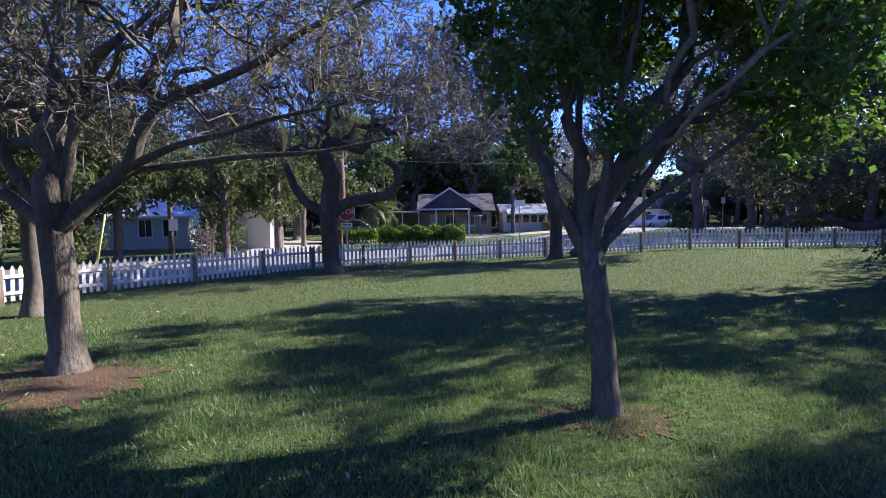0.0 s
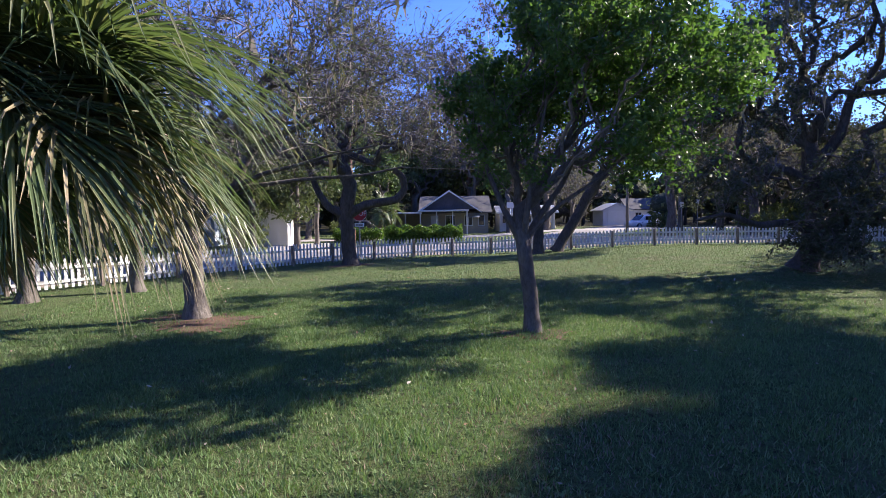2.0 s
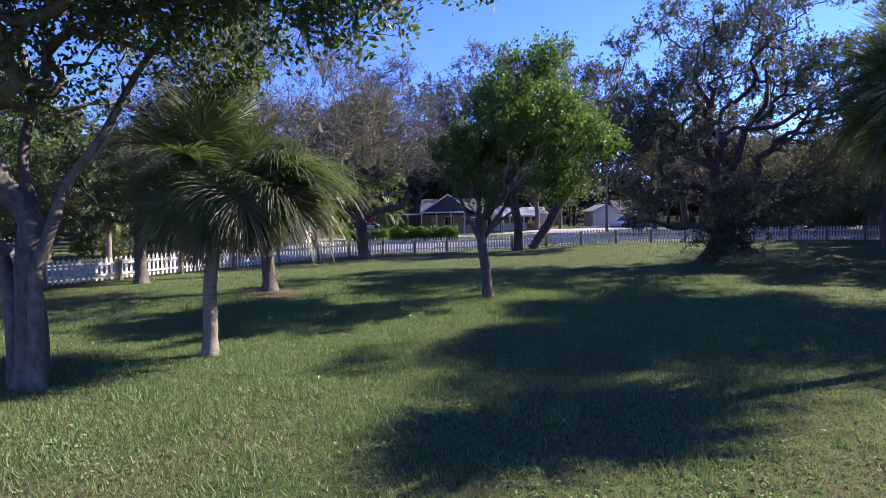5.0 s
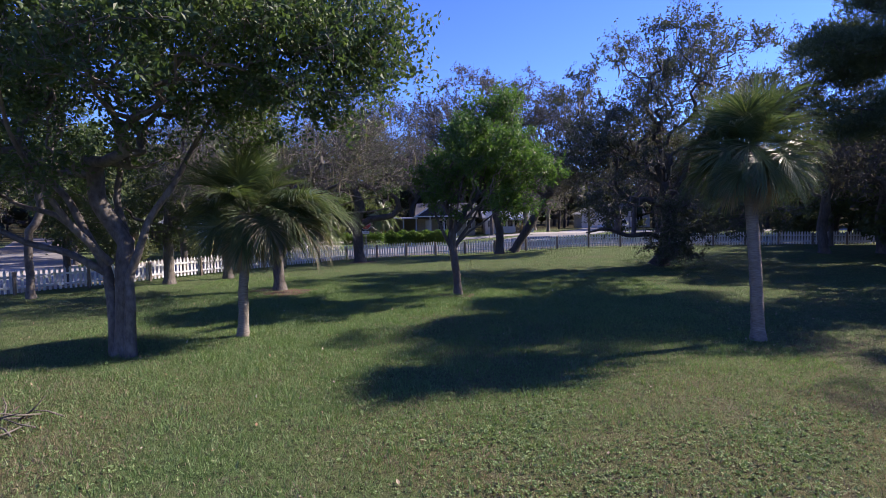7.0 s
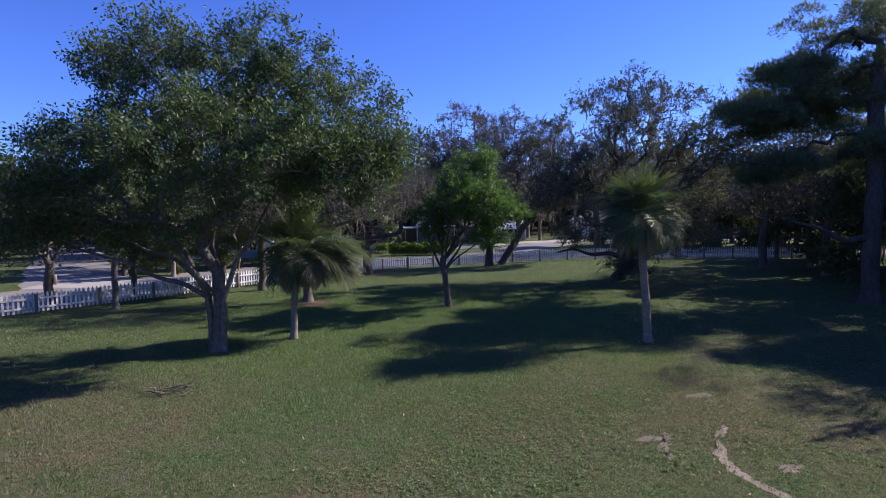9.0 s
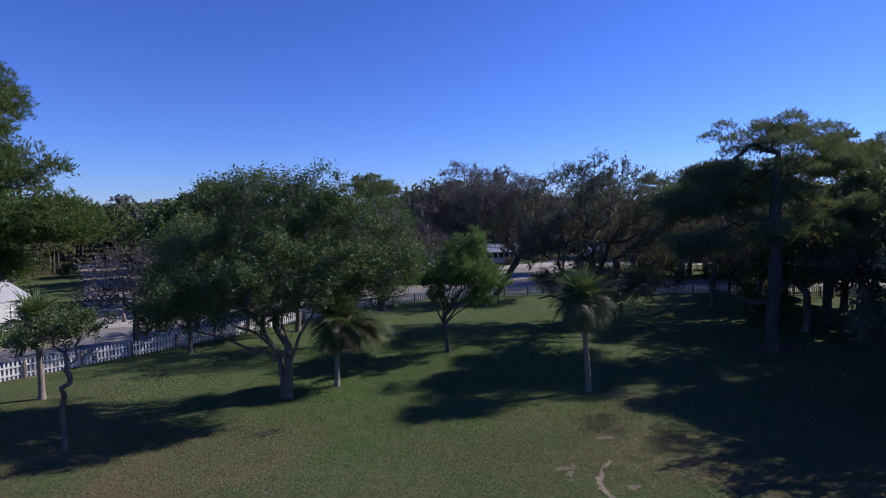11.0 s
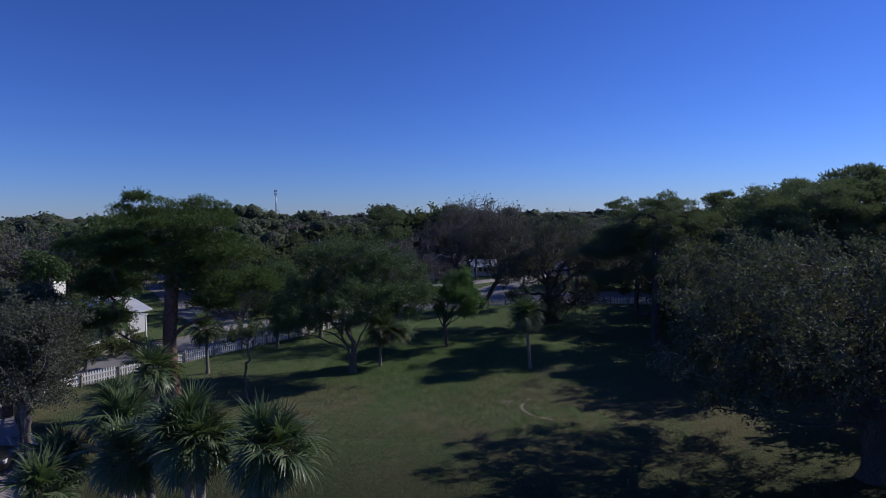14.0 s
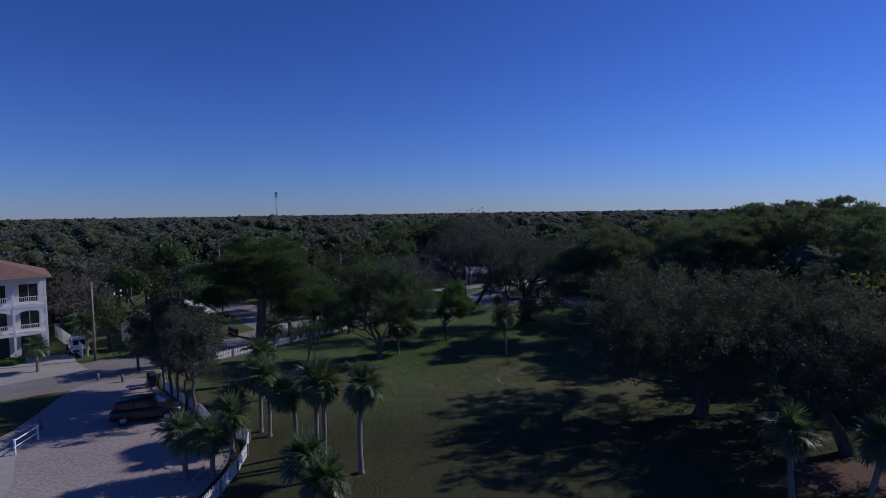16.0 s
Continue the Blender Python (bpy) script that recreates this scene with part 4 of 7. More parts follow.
tree("live_oak", "dark oak with an upturned crooked low limb", "tree", (-4.05, 20.7), 23,
     [(0, 0, 0), (-0.08, 0, 1.0), (-0.15, 0, 1.9), (-0.1, 0, 2.6), (0.05, 0, 3.4)],
     [(0, 0, 6.8, 5.6, 4.8, 3.0), (3.2, 0, 5.6, 3.4, 3.2, 2.0), (-3.4, 0, 5.4, 3.2, 3.2, 1.8)], 900, 0.3, 0.012, 17000, 0.11, 0.5,
     "bare_leaf", "dark_bark", 0.38, 4, 0.35, 0.18, 0.2, jitter=0.34, shell=0.5, moss=420, twigs=9500, twig_len=0.7, twig_r=0.009, clump=0.9,
     extra=[([(0.0, 0, 2.15), (0.6, 0, 2.55), (1.3, 0, 2.65), (2.0, 0, 2.75), (2.35, 0, 3.2), (2.25, 0, 3.75), (1.9, 0, 4.0)], 0.2, 0.13),
            ([(-0.15, 0, 2.1), (-0.9, 0, 2.5), (-1.3, 0, 3.1), (-1.6, 0, 3.9), (-1.9, 0, 4.6)], 0.19, 0.09)])

tree("live_oak", "tall half-bare oak behind the picket fence line", "tree", (4.6, 25.2), 24,
     [(0, 0, 0), (0.05, 0, 1.5), (-0.2, 0, 2.8), (-0.3, 0, 4.0)],
     [(-0.3, 1, 9.4, 4.8, 4.2, 3.4), (-2.4, 0, 6.8, 3.6, 3.2, 2.4), (-4.0, 0.6, 8.6, 3.2, 3.0, 2.6)], 950, 0.26, 0.014, 30000, 0.13, 0.5, "bare_leaf", "dark_bark", 0.4, 3, 0.4, 0.18, jitter=0.34, moss=260, twigs=6500, twig_len=0.6, twig_r=0.009, clump=0.9)

tree("live_oak", "leaning half-bare oak at the fence", "tree", (5.6, 25.7), 25,
     [(0, 0, 0), (0.5, 0, 0.9), (1.1, 0.1, 1.8), (1.7, 0.2, 2.9)],
     [(3.6, 1, 8.4, 4.6, 4.0, 3.2), (2.8, 0, 5.4, 3.0, 2.8, 1.8), (7.0, 0.5, 5.6, 3.0, 3.0, 2.0)], 900, 0.27, 0.014, 28000, 0.13, 0.5, "bare_leaf", "dark_bark", 0.4, 3, 0.4, 0.19, jitter=0.34, moss=200, twigs=6000, twig_len=0.6, twig_r=0.009, clump=0.9)

tree("live_oak", "big gnarled oak leaning over the lawn with dark limbs", "tree", (11.6, 15.2), 26,
     [(0, 0, 0), (0.35, 0, 0.9), (0.6, 0.2, 1.7), (0.5, 0.3, 2.8), (0.3, 0.3, 4.2)],
     [(0.2, -1.0, 9.2, 4.8, 5.4, 3.0), (-0.5, 0.3, 7.0, 5.6, 4.8, 2.4), (-2.8, 0, 5.6, 3.6, 3.4, 2.0), (3.6, 0, 5.0, 3.6, 3.4, 2.6), (3.2, -0.8, 2.7, 3.2, 2.6, 1.5), (4.8, -1.8, 7.0, 3.4, 3.4, 2.6), (-2.8, -0.6, 2.9, 2.4, 2.2, 1.3), (0.6, -1.6, 2.6, 2.4, 1.8, 1.5), (0.2, -1.0, 1.1, 1.5, 1.2, 1.0)], 1750, 0.36, 0.013, 84000, 0.115, 0.5,
     "oak_leaf", "dark_bark", 0.42, 2, 0.36, 0.2, 0.2, jitter=0.36, shell=0.5, moss=420, flare=0.6, twigs=11000, twig_len=0.6, twig_r=0.008, clump=0.75,
     extra=[([(0.4, 0, 1.2), (-0.6, -0.2, 1.6), (-1.7, -0.4, 1.5), (-2.8, -0.6, 1.9), (-3.8, -0.7, 1.7)], 0.16, 0.04),
            ([(0.5, 0.1, 1.4), (1.5, -0.2, 2.1), (2.6, -0.4, 2.2), (3.9, -0.5, 2.9)], 0.18, 0.05),
            ([(0.5, 0.2, 2.6), (-0.5, 0.1, 3.3), (-1.5, -0.1, 3.2), (-2.3, -0.2, 4.0), (-2.1, -0.2, 5.2), (-2.9, -0.2, 6.3)], 0.17, 0.05),
            ([(0.4, 0.3, 3.2), (1.2, 0.1, 4.4), (1.4, 0.0, 5.6), (2.2, -0.2, 6.6), (2.2, -0.2, 7.8)], 0.2, 0.06),
            ([(1.4, 0.0, 5.6), (2.6, -0.3, 5.7), (3.6, -0.4, 6.4), (4.8, -0.5, 6.3)], 0.12, 0.04),
            ([(0.3, 0.3, 4.0), (-0.3, 0.2, 5.4), (0.1, 0.2, 6.6), (-0.7, 0.2, 7.8), (-0.5, 0.2, 9.0)], 0.18, 0.05)])

def leafy_way(q):
    """Leaves of the shade tree hang only above the palm beside it."""
    return clear_way(q) and (q[2] > 3.9 or q[0] < -5.2 or q[1] > 1.2)


tree("fig_tree", "broad multi-stemmed shade tree with green leaves", "tree", (-5.45, -1.45), 31,
     [(0, 0, 0), (0.05, 0, 0.9), (0.08, 0, 1.7), (0.1, 0.1, 2.3)],
     [(0.2, 0.2, 6.0, 4.4, 4.2, 2.4), (0.2, 0.2, 7.4, 3.8, 3.2, 1.7), (-1.0, 0.2, 8.7, 2.4, 2.4, 1.6), (1.5, 0.2, 8.5, 2.4, 2.4, 1.5), (-3.0, 0.3, 8.5, 1.2, 1.3, 1.0), (-4.4, 0.2, 6.6, 1.6, 1.8, 1.3), (-4.2, 0, 5.0, 1.8, 1.8, 1.3), (3.8, 0.8, 7.5, 1.9, 2.2, 1.7),
      (4.3, -1.2, 5.6, 1.6, 1.5, 1.6), (4.6, -0.2, 5.9, 1.5, 1.5, 1.2), (3.0, -1.6, 5.9, 2.0, 2.0, 1.2), (0.6, -3.2, 5.6, 2.8, 2.0, 1.6), (-3.0, -2.2, 5.0, 2.4, 2.2, 1.4), (-1.5, -0.4, 4.2, 3.0, 2.4, 1.0), (-3.8, -0.4, 3.9, 2.0, 2.0, 1.0), (1.6, 0.4, 4.9, 2.2, 2.0, 0.8), (2.6, -0.6, 5.3, 2.0, 1.5, 0.9)], 1900, 0.16, 0.007, 122000, 0.105, 0.5,
     "fig_leaf", "smooth_bark", 0.3, 2, 0.34, 0.1, 0.16, jitter=0.2, shell=0.4, flare=0.5, keep=clear_way, leaf_keep=leafy_way, twigs=9000, twig_len=0.55, clump=0.85, per=6, near=0.9,
     extra=[([(0.22, -0.12, -0.02), (0.2, -0.1, 0.5), (0.26, -0.12, 1.1), (0.22, -0.08, 1.6), (0.42, -0.05, 2.1), (0.62, 0.05, 2.8), (1.1, 0.2, 3.5), (1.5, 0.4, 4.4), (2.2, 0.5, 5.4)], 0.125, 0.035),
            ([(-0.2, 0.06, -0.02), (-0.17, 0.05, 0.6), (-0.24, 0.1, 1.2), (-0.3, 0.08, 1.8), (-0.62, 0.05, 2.4), (-0.95, 0, 3.2), (-1.6, 0.1, 3.8), (-2.2, 0, 4.8)], 0.14, 0.04),
            ([(0.02, 0.2, -0.02), (0.04, 0.22, 0.8), (-0.04, 0.25, 1.5), (-0.05, 0.4, 2.4), (-0.3, 0.5, 3.2), (-0.2, 0.7, 4.2), (-0.5, 0.7, 5.4)], 0.13, 0.04),
            ([(-0.3, 0.06, 1.7), (-0.9, -0.2, 2.15), (-1.5, -0.5, 2.35), (-2.3, -0.8, 2.9), (-3.3, -1.1, 3.2), (-4.4, -1.2, 3.7)], 0.08, 0.025),
            ([(-0.5, 0.05, 2.2), (-1.4, 0.3, 2.9), (-2.3, 0.4, 3.1), (-3.4, 0.5, 3.8), (-4.6, 0.4, 4.6)], 0.07, 0.02),
            ([(-0.1, -0.1, 1.9), (-0.5, -0.7, 2.7), (-0.7, -1.3, 3.6), (-0.5, -2.1, 4.3), (-0.1, -2.8, 5.2)], 0.075, 0.022)])

tree("pine_tree", "tall pine with red plated bark and layered crown", "tree", (-14.7, -9.3), 41,
     [(0, 0, 0), (-0.25, 0, 2.0), (-0.35, 0, 4.2), (-0.1, 0, 7.0), (0.1, 0, 10.0)],
     [(0.2, 0, 11.6, 3.9, 3.5, 1.5), (-3.2, 0, 9.8, 2.6, 2.6, 1.3), (3.0, 0, 9.8, 2.3, 2.4, 1.2), (0, 0, 9.4, 3.8, 3.6, 1.5), (4.9, 0.2, 7.8, 2.2, 2.0, 0.8), (2.6, -0.6, 7.6, 2.4, 2.2, 0.9), (-4.2, 0, 7.6, 2.4, 2.2, 1.0), (-4.6, -0.4, 5.4, 2.0, 1.8, 0.7), (2.4, 0.6, 6.4, 1.6, 1.6, 0.6)], 380, 0.38, 0.014, 56000, 0.15, 0.5,
     "pine_needle", "pine_bark", 0.95, 2, 0.4, 0.14, 0.05, jitter=0.28, shell=0.42, needles=True, flare=0.45, clump=0.3, per=1, flat=0.6,
     extra=[([(-0.35, 0, 3.5), (-1.2, -0.2, 4.0), (-2.2, -0.4, 4.3), (-3.2, -0.4, 4.9)], 0.15, 0.05),
            ([(-0.3, 0, 4.4), (0.7, -0.2, 5.2), (1.6, -0.3, 5.6), (3.4, -0.2, 6.0)], 0.14, 0.05)])

tree("pine_tree", "tall dark pine with a broad rounded crown", "tree", (19.5, 5.9), 42,
     [(0, 0, 0), (0, 0, 2.5), (0.1, 0, 5.0), (0, 0, 8.0), (0.1, 0, 11.0)],
     [(0.3, 0.4, 11.8, 3.3, 3.2, 1.4), (-3.1, 0.5, 9.7, 1.9, 2.1, 1.0), (-4.2, 0.5, 8.3, 2.2, 2.2, 1.0), (3.5, 0.5, 10.4, 2.4, 2.4, 1.2), (0, 0.6, 9.4, 4.0, 3.5, 1.5), (-3.6, 0.5, 5.8, 2.2, 2.0, 1.1), (3.6, 0.5, 7.6, 2.6, 2.4, 1.2), (0.4, 0.8, 6.8, 3.4, 3.0, 1.2), (-1.6, 4.2, 8.6, 3.4, 3.2, 1.6), (1.6, 4.2, 9.6, 3.4, 3.2, 1.8)], 400, 0.33, 0.014, 54000, 0.155, 0.5,
     "hazy_pine", "dark_bark", 1.0, 2, 0.4, 0.16, 0.06, jitter=0.28, shell=0.42, needles=True, clump=0.3, per=1, flat=0.6,
     extra=[([(0, 0, 2.9), (-1.2, -0.1, 2.7), (-2.3, -0.2, 3.3), (-3.6, -0.3, 3.6)], 0.16, 0.05)])

tree("pine_tree", "tall pine standing behind dense oaks", "tree", (30.0, 2.6), 43,
     [(0, 0, 0), (0, 0, 3.0), (0.1, 0, 6.0), (0, 0, 9.0), (0.1, 0, 11.5)],
     [(0.3, 0, 11.8, 4.6, 4.2, 2.3), (-2.4, 0, 9.4, 3.8, 3.4, 1.9), (3.0, 0, 9.0, 3.8, 3.4, 2.0), (0.3, 0, 8.4, 4.0, 3.6, 1.4)], 300, 0.4, 0.016, 34000, 0.2, 0.5,
     "hazy_pine", "pine_bark", 1.1, 2, 0.5, 0.16, 0.06, jitter=0.28, shell=0.42, needles=True, clump=0.3, per=1, flat=0.6)

tree("live_oak", "massive live oak with a wide dense dark crown", "tree", (19.8, -18.9), 51,
     [(0, 0, 0), (0.1, 0, 1.1), (0, 0, 2.2), (-0.1, 0, 3.0)],
     [(0, 0, 7.2, 8.4, 8.0, 4.2), (-4.4, 0.8, 5.6, 4.8, 5.0, 2.8), (5.6, -0.5, 6.6, 6.4, 5.0, 4.0), (9.0, 0.5, 6.8, 4.6, 4.4, 4.0), (-1.0, 7.0, 7.4, 6.2, 4.6, 3.6)], 1900, 0.46, 0.011, 100000, 0.17, 0.5,
     "oak_leaf", "dark_bark", 0.5, 2, 0.45, 0.18, 0.15, jitter=0.3, shell=0.4, flare=0.4, twigs=4500, twig_len=0.7, twig_r=0.009, clump=1.3, near=0.8,
     extra=[([(-0.1, 0, 2.3), (-1.4, -0.4, 2.6), (-2.8, -0.4, 2.5), (-4.6, -0.3, 2.9), (-6.8, -0.2, 3.3)], 0.12, 0.025)])
tree("live_oak", "dense rounded oak with a crown nearly to the ground", "tree", (21.8, -4.6), 52,
     [(0, 0, 0), (0.1, 0, 0.8), (0, 0, 1.6)],
     [(0.4, 0, 5.2, 4.8, 4.4, 3.2), (-1.8, 0, 3.2, 3.4, 3.2, 2.0), (3.0, 0, 3.4, 3.6, 3.4, 2.4)], 900, 0.3, 0.01, 42000, 0.16, 0.5, "oak_leaf", "oak_bark", 0.45, 2, 0.42, 0.16, jitter=0.28, shell=0.4, twigs=2500, twig_len=0.6, twig_r=0.008, clump=0.8, near=0.6)
tree("live_oak", "broad live oak over leaf litter", "tree", (25.6, -25.6), 53,
     [(0, 0, 0), (-0.5, 0, 1.2), (-1.3, 0, 2.4), (-1.8, 0, 3.2)],
     [(0.8, 0, 6.4, 6.6, 6.0, 3.6), (-3.0, -1, 5.2, 3.2, 3.2, 2.0)], 1000, 0.36, 0.011, 48000, 0.17, 0.5, "oak_leaf", "dark_bark", 0.48, 2, 0.45, 0.18, jitter=0.3, shell=0.4, twigs=2500, twig_len=0.7, twig_r=0.009, clump=1.3, near=0.8)

tree("sapling", "small crooked tree with thin pale branches", "tree", (-11.45, -6.9), 61,
     [(0, 0, 0), (0.05, 0, 0.8), (0, 0, 1.5), (0.1, 0, 2.0)],
     [(-0.5, 0, 4.0, 1.9, 1.7, 1.2), (0.6, 0, 4.5, 1.2, 1.2, 0.9)], 170, 0.085, 0.006, 5000, 0.1, 0.5, "fig_leaf", "smooth_bark", 0.2, 3, 0.28, 0.16, jitter=0.25, twigs=600, twig_len=0.4, clump=0.4)
tree("sapling", "full green shade tree near the street fence", "tree", (-13.55, 6.95), 62,
     [(0, 0, 0), (0.02, 0, 0.9), (0, 0, 1.8), (0.05, 0, 2.4)],
     [(0, 0, 5.0, 2.4, 2.3, 1.9), (0.5, 0.4, 6.6, 1.7, 1.7, 1.3)], 340, 0.13, 0.006, 17000, 0.115, 0.5, "fig_leaf", "smooth_bark", 0.28, 3, 0.3, 0.12, twigs=1500, twig_len=0.5, clump=0.7, near=0.9)
tree("cedar_tree", "dark bushy evergreen with drooping foliage at the fence", "tree", (-10.6, 10.9), 63,
     [(0, 0, 0), (0, 0, 1.2), (0.05, 0, 2.4), (0, 0, 4.0)],
     [(0, 0, 2.9, 2.1, 2.0, 1.6), (0, 0, 4.9, 1.8, 1.8, 1.8), (-2.2, -1.6, 3.0, 1.7, 1.6, 1.5), (1.6, 1.2, 3.6, 1.6, 1.6, 1.6)], 380, 0.2, 0.008, 26000, 0.11, 0.28, "cedar_leaf", "oak_bark", 0.25, 2, 0.3, 0.08, sag=0.08)

palm((-3.62, 0.22), 1, [(0, 0, 0), (0.04, 0, 0.5), (0.04, 0, 1.2), (0.16, 0.02, 2.0), (0.27, 0, 2.75)], 0.115, 1.05, 40, 20,
     "cabbage palm with drooping fronds, some of them dry", fine=True, long=((4, -5, 1.5), (8, 9, 1.25), (8, -12, 1.2), (5, 9, 1.4), (8, 38, 1.1), (5, 22, 1.3), (8, 56, 1.05), (4, 8, 1.35), (5, -24, 1.25), (8, -50, 1.0), (8, 100, 1.0), (4, -14, 1.3)))
palm((7.75, -0.8), 2, [(0, 0, 0), (-0.08, 0, 1.4), (-0.2, 0, 2.8), (-0.28, 0, 3.85)], 0.13, 1.02, 44, 9, fine=True)
palm((-16.3, -1.3), 3, [(0, 0, 0), (0, 0, 1.5), (-0.05, 0, 3.2)], 0.13, 0.95, 30, 6)
palm((-11.4, -20.85), 4, [(0, 0, 0), (0.02, 0, 1.8), (0.05, 0, 3.9)], 0.14, 0.94, 36, 7)
palm((-10.55, -21.7), 5, [(0, 0, 0), (0.05, 0, 1.8), (0.0, 0, 3.75)], 0.14, 0.94, 36, 7)
palm((-8.0, -24.8), 6, [(0, 0, 0), (0.08, -0.1, 1.5), (0.15, -0.4, 2.8), (-0.05, -0.5, 3.4), (-0.4, -0.6, 4.0)], 0.14, 0.9, 36, 7, "bent cabbage palm with a kinked trunk")
palm((-6.45, -25.6), 7, [(0, 0, 0), (-0.02, 0, 2.4), (0.1, 0, 4.8)], 0.15, 1.0, 40, 9)
palm((-5.95, -25.9), 8, [(0, 0, 0), (0.04, 0, 2.4), (0.0, 0, 4.6)], 0.14, 0.96, 38, 8)
palm((-3.55, -27.3), 9, [(0, 0, 0), (-0.06, 0, 1.7), (-0.04, 0.1, 3.2), (0.2, 0.4, 4.75)], 0.155, 1.0, 42, 10)
palm((-5.5, -31.6), 10, [(0, 0, 0), (-0.1, 0, 1.3), (-0.1, 0, 2.7)], 0.15, 0.95, 34, 5, "short cabbage palm with full green fronds")
palm((-4.5, -32.9), 15, [(0, 0, 0), (0.05, 0, 1.0), (0.1, 0, 2.1)], 0.15, 0.95, 34, 5, "short cabbage palm with full green fronds")
palm((-13.6, -27.5), 11, [(0, 0, 0), (0, 0, 1.2), (-0.05, 0, 2.45)], 0.15, 0.95, 34, 5, "short cabbage palm at a car park's edge")
palm((-12.05, -27.5), 12, [(0, 0, 0), (0.02, 0, 1.2), (0, 0, 2.2)], 0.15, 0.95, 32, 5, "short cabbage palm at a car park's edge")
palm((-12.7, -22.5), 13, [(0, 0, 0), (0.05, 0, 1.2), (0.0, 0, 2.5)], 0.14, 0.95, 32, 6)
palm((-12.2, -24.0), 14, [(0, 0, 0), (-0.05, 0, 1.1), (0.0, 0, 2.2)], 0.14, 0.95, 32, 6)
palm((-13.4, -14.2), 16, [(0, 0, 0), (0.0, 0, 1.8), (0.0, 0, 3.7)], 0.14, 1.0, 38, 14, "cabbage palm with a dry brown skirt of fronds")
palm((-38.3, -4.8), 17, [(0, 0, 0), (0, 0, 1.2), (0.05, 0, 2.2)], 0.15, 0.9, 26, 2, "small cabbage palm on a house lawn")
palm((18.75, -31.3), 18, [(0, 0, 0), (-0.1, 0, 1.8), (-0.4, -0.5, 3.7)], 0.15, 1.0, 34, 5)
palm((21.6, -32.4), 19, [(0, 0, 0), (0.4, 0, 1.4), (0.9, 0, 3.4)], 0.15, 1.0, 34, 5)


# ---- woods beyond the lawn ----
def near_line(x, y, line, d):
    return float(np.min(np.hypot(line[:, 0] - x, line[:, 1] - y))) < d


WAYS = [(smooth_line(STREET, 2.0), 7.0), (smooth_line([(-19, 13), (-24, 20), (-32, 31), (-43, 48), (-60, 72)], 2.0), 5.5),
        (smooth_line([(4, 35), (10, 44), (17, 56), (24, 72), (30, 95)], 2.0), 5.5), (smooth_line([(60, 52), (40, 54), (20, 57), (2, 50), (-10, 46)], 2.0), 5.0)]
HOMES = [(24, 66, 6), (-1, 61, 11), (8.5, 63, 7), (-17, 37.5, 8), (-36, 12, 7), (-50, 2, 14), (32, 88, 8), (-20, -28, 14), (-38, -6, 9), (24, 63, 5)]


def free(x, y, wide=1.0):
    if -26 < x < 17 and -75 < y < 28 or (17 <= x < 27 and -75 < y < 24):
        return False
    if x < -10 and y < -4 and x > -44:
        return False
    return not any(near_line(x, y, l, d * wide) for l, d in WAYS) and not any(math.hypot(x - a, y - b) < r for a, b, r in HOMES)


